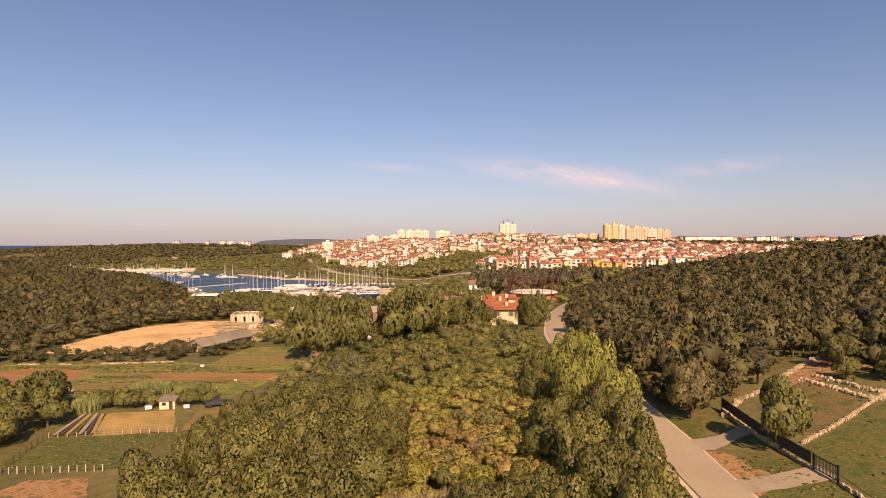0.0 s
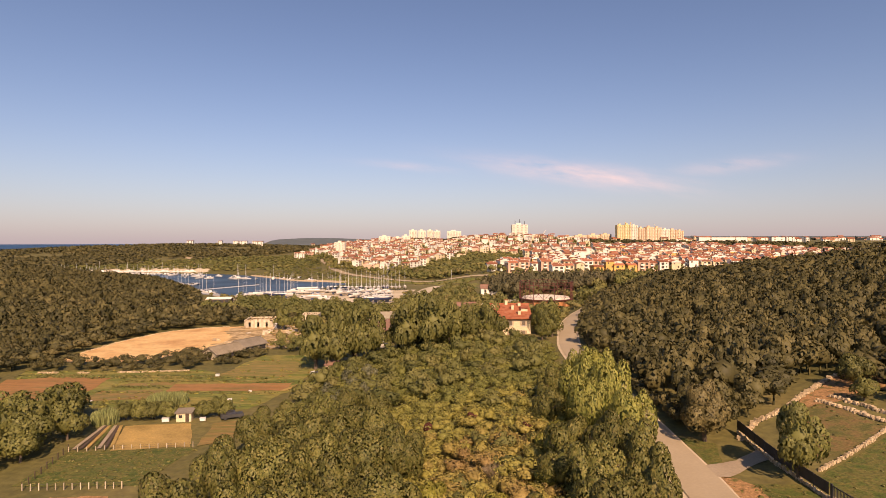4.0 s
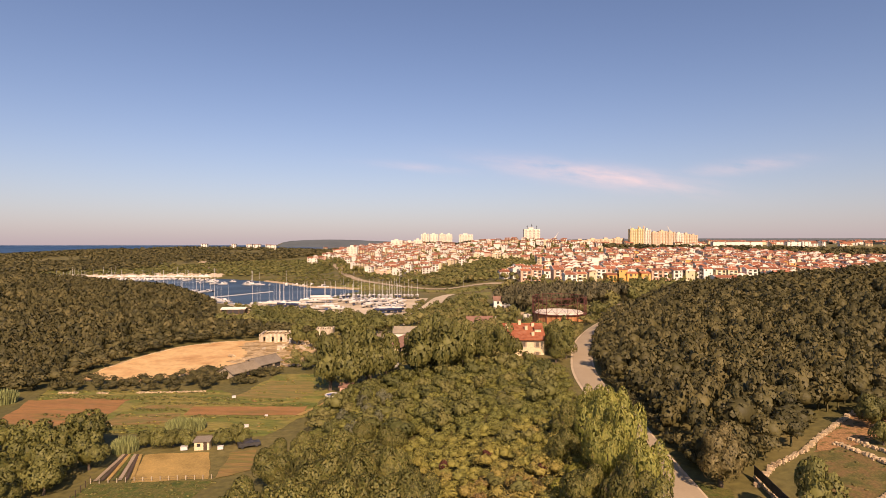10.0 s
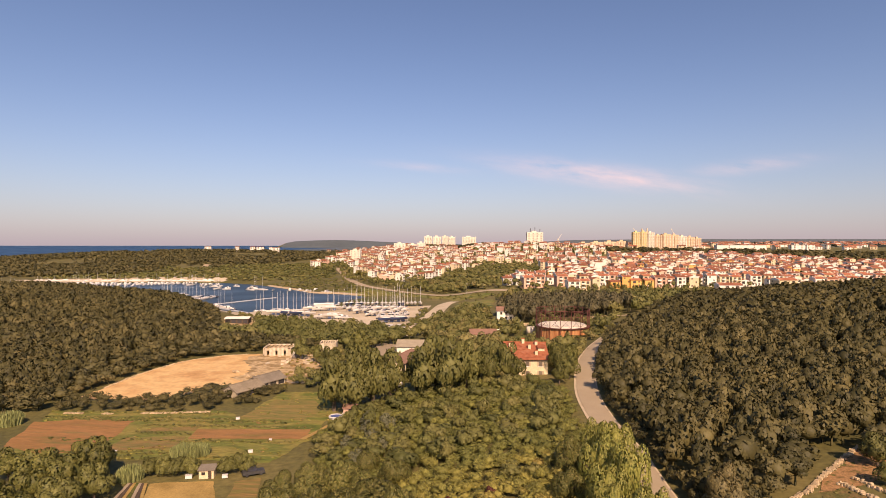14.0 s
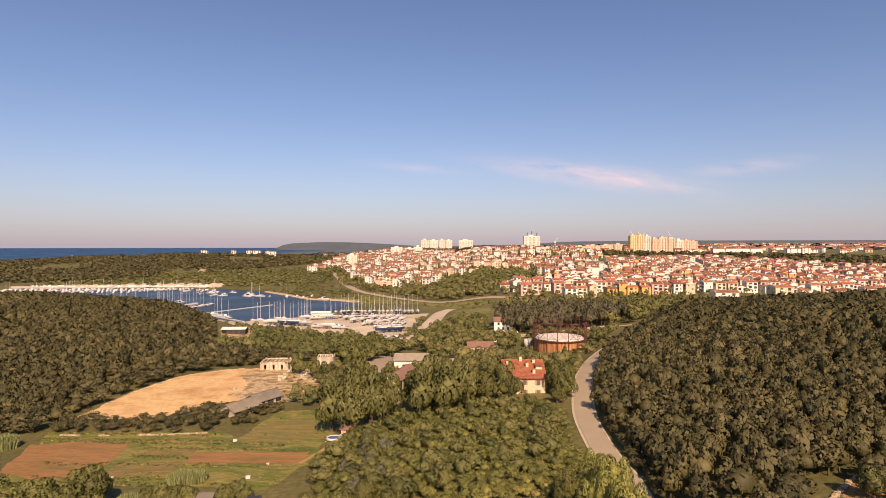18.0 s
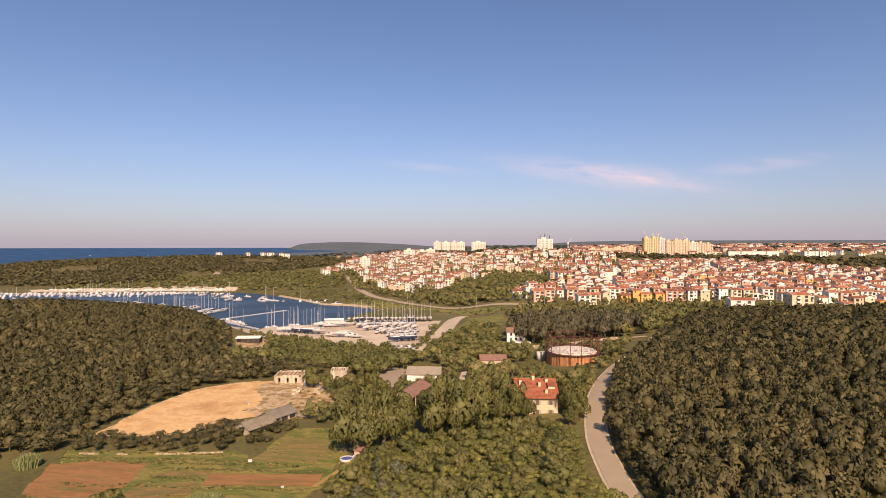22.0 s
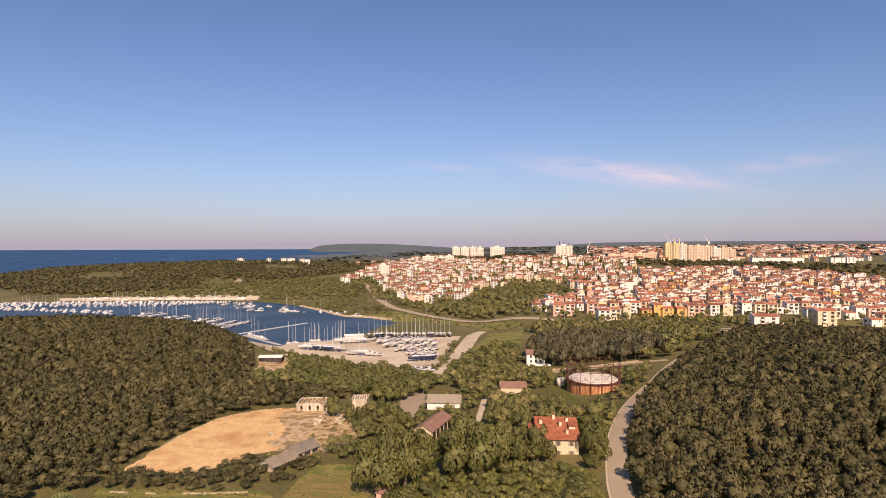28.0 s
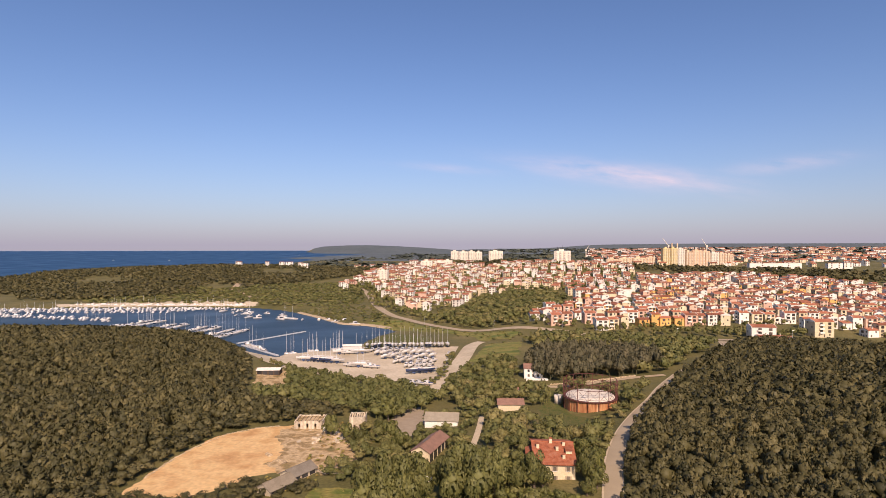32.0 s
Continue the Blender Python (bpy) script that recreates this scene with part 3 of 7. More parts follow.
strip("lane", [(-9.7, 200.5), (-8.1, 220.4), (-7.1, 242.3)], 1.2, 1.2, M_VERGE, 0.18, "narrow white gravel lane between the trees", "lane")
strip("path", [(-61.8, 184.8), (-56.9, 180.7), (-51.3, 181.1), (-44.4, 179.6)], 0.5, 0.5, M_VERGE, 0.22, "narrow pale path along the field edge", "path")
strip("track", [(-39, 128), (-35.5, 138), (-33.5, 146)], 0.6, 0.6, M_STUBBLE, 0.2, "worn yellow dirt track at the edge of the field", "track")
strip("tank_lane", [(24, 288), (33, 288), (50, 291), (70, 297), (84, 298)], 2.4, 2.0, M_GRAVEL, 0.25, "white gravel lane behind the gas holder", "lane")
strip("shore_path", [(-99, 528), (-126, 549), (-153, 556), (-186, 597), (-228, 644)], 3.5, 3.0, M_GRAVEL, 0.3, "pale stony shore of the bay", "shore", step=6)
strip("coast_road", [(-330, 760), (-360, 800), (-400, 850), (-430, 930)], 5, 5, M_GRAVEL, 0.3, "pale dirt road behind the far quay", "road", step=10)
drape("field", [(-99, 114), (-112, 148), (-66, 150), (-59, 143), (-57, 170), (-44, 170), (-36, 153), (-37, 128), (-42, 115)], M_GRASS, 0.10, "rough green field with bands of bare earth", "field", rag=0.8)
drape("red_field", [(-103.5, 121), (-109.5, 138.5), (-100, 141), (-85, 140.5), (-81, 118), (-91, 117)], M_SOIL, 0.20, "bare ploughed field of red earth", "field", rag=0.6)
drape("red_strip", [(-66, 134.6), (-39, 135.8), (-38.2, 128.6), (-65.4, 127.8)], M_SOIL, 0.20, "ploughed strip of dark red earth", "field", rag=0.4)
drape("brown_strip", [(-79.6, 127.6), (-66.5, 129.5), (-65.8, 122), (-80, 119)], M_SOIL2, 0.20, "patchy strip of brown earth and weeds", "field", rag=0.5)
drape("brown_strip", [(-78, 135.2), (-66, 136.4), (-66.2, 133.6), (-79, 132)], M_SOIL2, 0.21, "thin strip of brown earth", "field", rag=0.4)
drape("vegetable_plot", [(-56, 161), (-46, 162), (-40, 152), (-43, 143), (-60, 143)], M_PLOT, 0.2, "vegetable plot of brown soil and green rows", "field", rag=0.5)
drape("stubble_plot", [(-55.7, 90.8), (-60.2, 103.2), (-49.1, 105), (-43.4, 93)], M_STUBBLE, 0.2, "plot of dry golden stubble", "field", rag=0.3)
drape("soil_plot", [(-42.3, 93), (-45, 105.2), (-40.5, 106.6), (-37.8, 97)], M_SOIL2, 0.2, "small plot of bare brown soil", "field", rag=0.3)
drape("red_plot", [(-56, 68.5), (-53, 74.0), (-46, 74.4), (-42, 67), (-44, 62)], M_DIRT, 0.2, "plot of bare red earth behind a fence", "field", rag=0.4)
drape("meadow", [(-61, 77.5), (-62, 90), (-48, 92), (-42, 92), (-44, 77.5)], M_LAWN, 0.12, "rough meadow between two fences", "field", rag=0.3)
drape("sand_lot", [(-113, 159), (-114.5, 176), (-113, 197), (-109, 214), (-98, 224.5), (-84, 229), (-72, 222), (-67, 208), (-64, 194), (-66, 184), (-74, 180), (-79, 175.5), (-86, 165), (-93, 159.5)], M_SAND, 0.15, "bare levelled lot of yellow sand", "sand", rag=1.0)
drape("rubble_lot", [(-84, 231), (-87, 222), (-83, 205), (-77, 197), (-80, 185), (-74, 182), (-66, 183), (-57, 181), (-50, 190), (-49, 205), (-52, 226), (-66, 234)], M_RUBBLE, 0.21, "rubble-strewn ground beside the ruins", "ground", rag=2.2)
drape("boatyard", [(-196, 421), (-180, 396), (-149, 354), (-115, 333), (-76, 315), (-50, 309), (-34, 316), (-31, 375), (-29, 430), (-81, 430), (-96, 411), (-114, 411), (-136, 400), (-148, 389), (-152, 380), (-180, 399)], M_PAVE, 0.18, "broad pale concrete boatyard on the quay", "yard", cell=6)
drape("point_lawn", [(-97, 417), (-101, 453), (-91, 489), (-63, 473), (-50, 455), (-80, 431)], M_LAWN, 0.2, "mown grass point beside the boatyard", "lawn", cell=6)
drape("verge_lawn", [(-96, 516), (-70, 500), (-40, 490), (-20, 470), (-12, 442), (10, 440), (20, 462), (-8, 482), (-32, 500), (-70, 530), (-98, 562), (-128, 556)], M_GRASS, 0.2, "dry grass between the shore and the main road", "grass", cell=6, rag=1.0)
drape("grass_patch", [(-19, 366), (-8, 424), (17, 424), (14, 375), (0, 360)], M_GRASS, 0.12, "dry yellow-green grass clearing", "grass", cell=5, rag=2.0)
drape("tank_lawn", [(15, 220), (18, 250), (27, 284), (31, 262), (29, 240), (40, 226), (30, 216)], M_LAWN, 0.14, "green lawn around the gas holder", "lawn", rag=0.8)
drape("house_lawn", [(-22, 160), (-26, 176), (-18, 176), (-14, 162)], M_LAWN, 0.14, "small lawn with a laid-up boat", "lawn", rag=0.5)
drape("town_car_park", [(216, 414), (254, 446), (262, 418), (256, 412)], M_PAVE, 0.3, "pale concrete car park at the town edge", "car park", cell=8)
drape("works_yard", [(-45.6, 239.9), (-45.5, 256.6), (-36.9, 264.1), (-32.5, 250.2), (-31.7, 235.7), (-32.4, 218.7), (-40.1, 218.5)], M_DRIVE, 0.16, "pale gravel yard beside the sheds", "yard", rag=1.6)
drape("marina_terrace", [(-123, 278), (-146, 336), (-126, 338), (-112, 290)], M_RUBBLE, 0.14, "sandy terrace among the trees", "ground", rag=1.0)
drape("orchard_garden", [(38, 46), (38, 62), (48, 67.5), (66, 78), (80, 60), (70, 40)], M_LAWN, 0.12, "green lawn behind a low stone wall", "lawn", rag=0.2)
drape("earth_yard", [(41, 66), (47.5, 80.5), (62, 94), (53, 82), (52.5, 76), (54, 71.5), (49, 68.8)], M_YARD, 0.14, "terrace of brown earth and worn grass", "yard", rag=0.3)
drape("dirt_heap_ground", [(47, 82), (63, 97), (70, 100), (66, 88), (55, 82)], M_DIRT, 0.17, "slope of dug orange earth", "ground", rag=0.9)
drape("roadside_lawn", [(29.2, 50), (29, 62), (36, 61), (36.4, 50)], M_LAWN, 0.13, "strip of grass between road and fence", "grass", rag=0.3)
drape("roadside_grass", [(28.8, 66), (29.2, 77), (33, 74), (31, 67)], M_LAWN, 0.13, "strip of grass beside the road", "grass", rag=0.3)
drape("dirt_patch", [(28.8, 63.4), (31.4, 63.2), (32.6, 57), (31, 54.6), (28.2, 52)], M_DIRT, 0.2, "patch of bare orange dirt beside the road", "ground", rag=0.8)
drape("driveway", [(28.2, 63.8), (28.2, 66.6), (32.7, 67.8), (37.6, 72), (37, 68), (30, 63.6)], M_DRIVE, 0.26, "dusty brown concrete driveway", "driveway", rag=0.3)
drape("driveway", [(28.0, 52.6), (28.0, 55.6), (37.3, 58.2), (37.5, 54.9)], M_DRIVE, 0.26, "dusty brown concrete driveway up to a gate", "driveway", rag=0.2)


# ---- foliage ----
def crown(rng, clumps, size, flat=0.8, lumps=5, core=True, spike=0.0, small=False, loose=0.42):
    """A crown of radius 1 sitting on z = 0: uneven lobes covered with bent leaf clumps round a dim core."""
    cen = rng.normal(size=(lumps, 3))
    cen /= np.linalg.norm(cen, axis=1)[:, None]
    cen[:, 2] = np.abs(cen[:, 2]) * 0.8 - 0.15
    rad = rng.uniform(0.42, 0.62, lumps)
    cen *= rng.uniform(0.45, 0.62, lumps)[:, None]
    cen[0], rad[0] = (0, 0, 0.05), 0.66
    if small:
        rad[1:] = rng.uniform(0.24, 0.40, lumps - 1)
        cen[1:] *= (rng.uniform(0.50, 0.80, lumps - 1) / np.linalg.norm(cen[1:], axis=1))[:, None]
        rad[0] = 0.52
    w = rad ** 2 / (rad ** 2).sum()
    P, N = [], []
    while len(P) < clumps:
        k = rng.choice(lumps, p=w)
        d = rng.normal(size=3)
        d /= np.linalg.norm(d)
        if d[2] < -0.35 and rng.random() < 0.8:
            continue
        p = cen[k] + d * rad[k] * (1 + spike * rng.random())
        if any(np.linalg.norm(p - cen[j]) < rad[j] * 0.86 for j in range(lumps) if j != k):
            continue
        P.append(p), N.append(d)
    P, N = np.array(P), np.array(N)
    n = len(P)
    tilt = N + rng.normal(size=(n, 3)) * loose
    tilt /= np.linalg.norm(tilt, axis=1)[:, None]
    u = np.cross(tilt, rng.normal(size=(n, 3)))
    u /= np.linalg.norm(u, axis=1)[:, None]
    v = np.cross(tilt, u)
    s = size * rng.uniform(0.65, 1.35, n)[:, None]
    c1, c2, c3, c4 = P - u * s, P + v * s * 0.8 - tilt * s * 0.35, P + u * s * rng.uniform(0.7, 1.2, (n, 1)), P - v * s * 0.8 - tilt * s * 0.35
    V = np.stack([c1, c2, c3, c4], 1).reshape(-1, 3)
    i = np.arange(n) * 4
    F = np.concatenate([np.stack([i, i + 2, i + 1], 1), np.stack([i, i + 3, i + 2], 1)])
    out = P / np.maximum(np.linalg.norm(P, axis=1), 0.01)[:, None]
    Q = np.repeat(N * 0.62 + out * 0.30 + tilt * 0.30, 4, axis=0)
    if core:
        bm = bmesh.new()
        bmesh.ops.create_icosphere(bm, subdivisions=1, radius=0.66)
        cv = np.array([q.co[:] for q in bm.verts])
        cf = np.array([[q.index for q in f.verts] for f in bm.faces])
        bm.free()
        cv = cv * np.array([0.92, 0.92, 0.8]) * rng.uniform(0.85, 1.1, (len(cv), 1)) + np.array([0, 0, 0.08])
        F = np.concatenate([F, cf + len(V)])
        V, Q = np.concatenate([V, cv]), np.concatenate([Q, cv])
    V[:, 2] = (V[:, 2] + 0.55) * flat
    return V, F, Q / np.linalg.norm(Q, axis=1)[:, None]


RNG = np.random.default_rng(7)
LOD = {0: [crown(RNG, 470, 0.088, lumps=11, loose=0.30, small=True) for _ in range(6)], 1: [crown(RNG, 190, 0.122, lumps=9, loose=0.30, small=True) for _ in range(6)], 2: [crown(RNG, 62, 0.20, lumps=6, loose=0.30) for _ in range(6)],
       4: [crown(RNG, 240, 0.092, lumps=9, loose=0.35, spike=0.15, small=True) for _ in range(5)], 3: [crown(RNG, 17, 0.42, lumps=4, loose=0.3) for _ in range(5)]}


def wood(name, x, y, r, tall, lod, mt, label, lift=0.0, lo=0.0, hi=1.0, category="woodland", tints=None):
    """A stand of many trees, crowns and stems, as one stretch of woodland."""
    VV, FF, TT, NN, n0 = [], [], [], [], 0
    z = height(x, y)
    for i in range(len(x)):
        V, F, Q = LOD[int(lod[i])][RNG.integers(len(LOD[int(lod[i])]))]
        a = RNG.uniform(0, 6.283)
        c, s = math.cos(a), math.sin(a)
        st = RNG.uniform(0.85, 1.2)
        W = np.empty_like(V)
        W[:, 0] = x[i] + (V[:, 0] * c - V[:, 1] * s) * r[i] * st
        W[:, 1] = y[i] + (V[:, 0] * s + V[:, 1] * c) * r[i] / st
        Q = np.stack([Q[:, 0] * c - Q[:, 1] * s, Q[:, 0] * s + Q[:, 1] * c, Q[:, 2]], 1)
        top = max(tall[i] * 0.78, r[i] * 0.9)
        W[:, 2] = z[i] + tall[i] - top + V[:, 2] / 1.25 * top + lift
        if lod[i] < 2:
            tr = r[i] * 0.07 + 0.05
            B = np.array([(x[i] + tr * math.cos(k * 2.1), y[i] + tr * math.sin(k * 2.1), z[i] - 0.3) for k in range(3)] + [(x[i], y[i], z[i] + tall[i] * 0.6)])
            F = np.concatenate([F, np.array([[0, 1, 3], [1, 2, 3], [2, 0, 3]]) + len(W)])
            W, Q = np.concatenate([W, B]), np.concatenate([Q, np.array([(math.cos(k * 2.1), math.sin(k * 2.1), 0.0) for k in range(3)] + [(0.0, 0.0, 1.0)])])
        VV.append(W), FF.append(F + n0), NN.append(Q)
        mid = lo + (hi - lo) * 0.5 if tints is None else tints[i]
        TT.append(np.full(len(W), np.clip(RNG.normal(mid, (hi - lo) * (0.22 if tints is None else 0.10)), lo, hi)))
        n0 += len(W)
    return tagged(new(name, big_mesh(name, np.concatenate(VV), np.concatenate(FF), mt, np.concatenate(TT), np.concatenate(NN))), label, category, kind="stuff")


def scatter(poly, gap, keep=None, jit=0.42):
    xs = np.arange(min(p[0] for p in poly), max(p[0] for p in poly), gap)
    ys = np.arange(min(p[1] for p in poly), max(p[1] for p in poly), gap * 0.87)
    X, Y = np.meshgrid(xs, ys)
    X = X + (np.arange(len(ys)) % 2)[:, None] * gap / 2
    X, Y = (X + RNG.uniform(-jit, jit, X.shape) * gap).ravel(), (Y + RNG.uniform(-jit, jit, Y.shape) * gap).ravel()
    m = inside(poly, X, Y)
    if keep is not None:
        m &= keep(X, Y)
    return X[m], Y[m]


def lod_of(x, y, a=125, b=260, c=450):
    d = np.hypot(x, y)
    return np.where(d < a, 0, np.where(d < b, 1, np.where(d < c, 2, 3)))


YARD = [(-45.6, 239.9), (-45.5, 256.6), (-36.9, 264.1), (-32.5, 250.2), (-31.7, 235.7), (-32.4, 218.7), (-40.1, 218.5)]
LANE = [(-9.7, 200.5), (-8.1, 220.4), (-7.1, 242.3)]
ROAD_PTS = [tuple(p) for p in ribbon(ROAD, 1, 1, 6.0)[0]]


def off_road(x, y, w=5.4):
    return edge_distance(ROAD_PTS, x, y, closed=False) > w


def off_main(x, y, w=10):
    return edge_distance(MAIN_ROAD, x, y, closed=False) > w


# right-hand oak wood on the hill
EAST_WOOD = [(30, 76), (36, 78), (41, 81), (47, 84), (58, 96), (63, 92), (60, 84), (66, 78), (90, 70), (150, 60), (330, 100), (420, 260), (400, 352), (250, 384), (205, 402), (172, 412), (152, 396), (137, 368), (117, 338), (103, 314), (89, 294), (75, 270), (65, 250), (54, 230), (44, 209), (38, 192), (34, 178), (31, 164), (28.5, 150), (27.5, 130), (27, 110), (27.4, 92)]
x, y = scatter(EAST_WOOD, 4.2, lambda X, Y: off_road(X, Y, 5.0) & (np.hypot(X, Y) < 440))
r = RNG.uniform(2.1, 3.2, len(x))
r = r * np.where(np.hypot(x, y) > 230, 1.16, 1.0)
taper = 0.62 + 0.38 * smooth(edge_distance(EAST_WOOD, x, y) / 9)
wood("oak_wood", x, y, r, (RNG.uniform(4.6, 7.0, len(x)) + 0.62 * r) * taper, np.where(x > 0.82 * y + 14, 3, lod_of(x, y, 98, 220)), M_FOREST, "dense low holm oak wood covering the hill")
# left-hand oak wood
WEST_WOOD = [(-114.5, 147), (-115, 178), (-114, 199), (-109.5, 216), (-98, 227), (-84, 232), (-64, 240), (-80, 262), (-108, 270), (-126, 276), (-150, 338), (-184, 398), (-208, 424), (-248, 444), (-330, 478), (-470, 500), (-560, 470), (-560, 330), (-400, 160), (-250, 110), (-150, 120)]
x, y = scatter(WEST_WOOD, 4.4, lambda X, Y: np.hypot(X, Y) < 640)
r = RNG.uniform(2.1, 3.2, len(x))
taper = 0.55 + 0.45 * smooth(edge_distance(WEST_WOOD, x, y) / 22)
wood("oak_wood", x, y, r, (RNG.uniform(4.6, 7.0, len(x)) + 0.62 * r) * taper, np.where((x < -0.96 * y - 14) | (y > 420), 3, lod_of(x, y, 98, 220)), M_FOREST, "dense low holm oak wood on the western rise")
# low bushes along the edge of the eastern wood
mid, L, R = ribbon(ROAD[3:], 4.6, 4.4, 1.6)
x = np.array([p.x for p in R]) + RNG.uniform(-0.5, 0.9, len(R))
y = np.array([p.y for p in R]) + RNG.uniform(-0.5, 0.5, len(R))
k = (y > 80) & (y < 380)
x, y = x[k], y[k]
wood("edge_bushes", x, y, RNG.uniform(1.1, 1.8, len(x)), RNG.uniform(1.8, 3.4, len(x)), np.full(len(x), 4), M_FOREST, "dark bushes along the edge of the oak wood", category="bushes")
# mixed trees between the sand lot and the boatyard
x, y = scatter([(-126, 274), (-100, 262), (-76, 258), (-60, 246), (-52, 236), (-38, 250), (-32, 262), (-24, 286), (-44, 292), (-58, 304), (-80, 309), (-112, 326), (-134, 338)], 5.0, lambda X, Y: ~inside([(-123, 278), (-146, 336), (-126, 338), (-112, 290)], X, Y))
wood("mixed_wood", x, y, RNG.uniform(2.4, 4.2, len(x)), RNG.uniform(4.5, 8.5, len(x)), np.ones(len(x)), M_BROAD, "mixed green trees between the sand lot and the boatyard", hi=0.65)
# bushes along the sand lot and round the long barns
x, y = scatter([(-118, 148), (-112, 158), (-94, 158), (-86, 163), (-80, 172), (-70, 168), (-60, 176), (-57, 171), (-62, 152), (-68, 149.5), (-90, 148), (-112, 147)], 3.0, lambda X, Y: RNG.random(X.shape) < 0.8)
wood("hedge_bushes", x, y, RNG.uniform(1.2, 2.2, len(x)), RNG.uniform(1.4, 3.2, len(x)), np.full(len(x), 4), M_FOREST, "dark bushes between the field and the sand lot", category="bushes")
# wood behind the gas holder
x, y = scatter([(22, 300), (16, 322), (22, 360), (40, 380), (70, 372), (92, 350), (88, 318), (70, 302), (40, 296)], 5.2, off_road)
wood("pine_wood", x, y, RNG.uniform(2.6, 3.8, len(x)), RNG.uniform(9, 12.5, len(x)), np.ones(len(x)), M_PINE, "brownish pine wood behind the gas holder")
x, y = scatter([(92, 350), (88, 318), (72, 302), (92, 304), (112, 340), (132, 372), (150, 404), (120, 424), (84, 434), (40, 446), (22, 424), (24, 384), (42, 382), (70, 374)], 6.0, lambda X, Y: off_road(X, Y, 8) & off_main(X, Y))
wood("mixed_wood", x, y, RNG.uniform(2.6, 4.4, len(x)), RNG.uniform(5, 9.5, len(x)), np.full(len(x), 2), M_BROAD, "green wood below the main road")
# trees among the sheds and old houses
def clear_of_houses(X, Y):
    ok = off_road(X, Y, 6.5)
    for cx, cy, rx, ry in ((16, 170, 10, 15), (37, 242, 18, 22), (62, 284, 26, 14), (-24, 193, 10, 15), (-24, 241, 13, 9), (18, 298, 11, 16), (5, 244, 10, 13), (-19, 168, 8, 10), (-9, 216, 5, 30), (-40, 232, 12, 14), (27, 280, 6, 10), (19, 236, 7, 16), (22, 150, 5, 14), (33, 222, 10, 17)):
        ok &= ((X - cx) / rx) ** 2 + ((Y - cy) / ry) ** 2 > 1
    return ok


x, y = scatter([(-26, 178), (-8, 160), (6, 158), (27, 158), (33, 186), (42, 214), (56, 238), (70, 262), (78, 282), (60, 288), (34, 284), (18, 300), (8, 330), (14, 352), (-6, 362), (-24, 330), (-30, 286), (-22, 262), (-10, 230), (-16, 205)], 5.6, clear_of_houses)
wood("garden_trees", x, y, RNG.uniform(2.2, 3.8, len(x)), RNG.uniform(4.0, 8.0, len(x)), np.where(y < 215, 0, 1), M_BROAD, "green trees among the old houses and sheds")
x, y = scatter([(-58, 232), (-30, 200), (-30, 180), (-44, 172), (-56, 176), (-54, 200)], 4.6, lambda X, Y: clear_of_houses(X, Y) & (RNG.random(X.shape) < 0.7))
wood("garden_trees", x, y, RNG.uniform(1.8, 3.2, len(x)), RNG.uniform(2.5, 6.0, len(x)), np.zeros(len(x)), M_BROAD, "bushy trees beside the barns")
x, y = scatter([(24, 158), (30, 178), (36, 196), (44, 214), (56, 236), (68, 256), (62, 264), (48, 240), (37, 228), (28, 206), (23, 184)], 3.4, lambda X, Y: off_road(X, Y, 4.4) & (RNG.random(X.shape) < 0.75))
wood("roadside_bushes", x, y, RNG.uniform(1.2, 2.5, len(x)), RNG.uniform(1.4, 3.4, len(x)), np.ones(len(x)), M_BROAD, "green bushes along the country road", category="bushes")
x, y = scatter([(-36, 182), (-14, 178), (-4, 200), (-4, 246), (-14, 254), (-30, 250), (-46, 246), (-44, 214)], 3.2, lambda X, Y: (((X + 24) / 6.5) ** 2 + ((Y - 199) / 11) ** 2 > 1) & (((X + 24) / 9.5) ** 2 + ((Y - 236) / 9) ** 2 > 1) & ~inside(YARD, X, Y) & (edge_distance(LANE, X, Y, closed=False) > 2.6) & (RNG.random(X.shape) < 0.62))
wood("yard_bushes", x, y, RNG.uniform(1.1, 2.6, len(x)), RNG.uniform(1.5, 4.6, len(x)), np.ones(len(x)), M_BROAD, "green bushes crowding round the barn and sheds", category="bushes")
# scrub in front of the houses
x, y = scatter([(-16, 40), (-12, 84), (-30, 108), (-36, 128), (-31, 148), (-20, 160), (6, 157), (24, 150), (23, 120), (21, 96), (16, 70), (18, 40)], 2.05, lambda X, Y: off_road(X, Y, 4.6) & (RNG.random(X.shape) < 0.95))
tall = RNG.uniform(1.2, 2.8, len(x)) * np.where(off_road(x, y, 8.5), 1, 0.6)
r = RNG.uniform(1.1, 1.8, len(x))
near = y + RNG.uniform(-9, 9, len(x)) < 98
warm = 0.06 + 0.20 * (y < 100) + 0.42 * bump(x, y, 4, 68, 9, 17) + 0.16 * np.sin(x * 0.42 + 1.3) * np.sin(y * 0.29 + x * 0.1) + 0.10 * np.sin(x * 1.1) * np.sin(y * 0.9)
for k, hi, label in ((near, 1.0, "olive, yellowing and rust-coloured scrub on the slope"), (~near, 0.62, "green and yellowish scrub before the houses")):
    wood("scrub", x[k], y[k], r[k], tall[k], np.full(k.sum(), 4), M_SCRUB, label, hi=hi, category="scrub", tints=warm[k])
x, y = scatter([(-20, 92), (-30, 112), (-34, 128), (-30, 146), (-14, 158), (4, 156), (24, 150), (23, 122), (20, 108), (0, 112), (-4, 100)], 4.6, lambda X, Y: off_road(X, Y, 8.5) & (RNG.random(X.shape) < 0.72))
wood("young_trees", x, y, RNG.uniform(1.6, 2.9, len(x)), RNG.uniform(2.6, 5.4, len(x)), np.zeros(len(x)), M_BROAD, "young green trees growing through the scrub", hi=0.75)
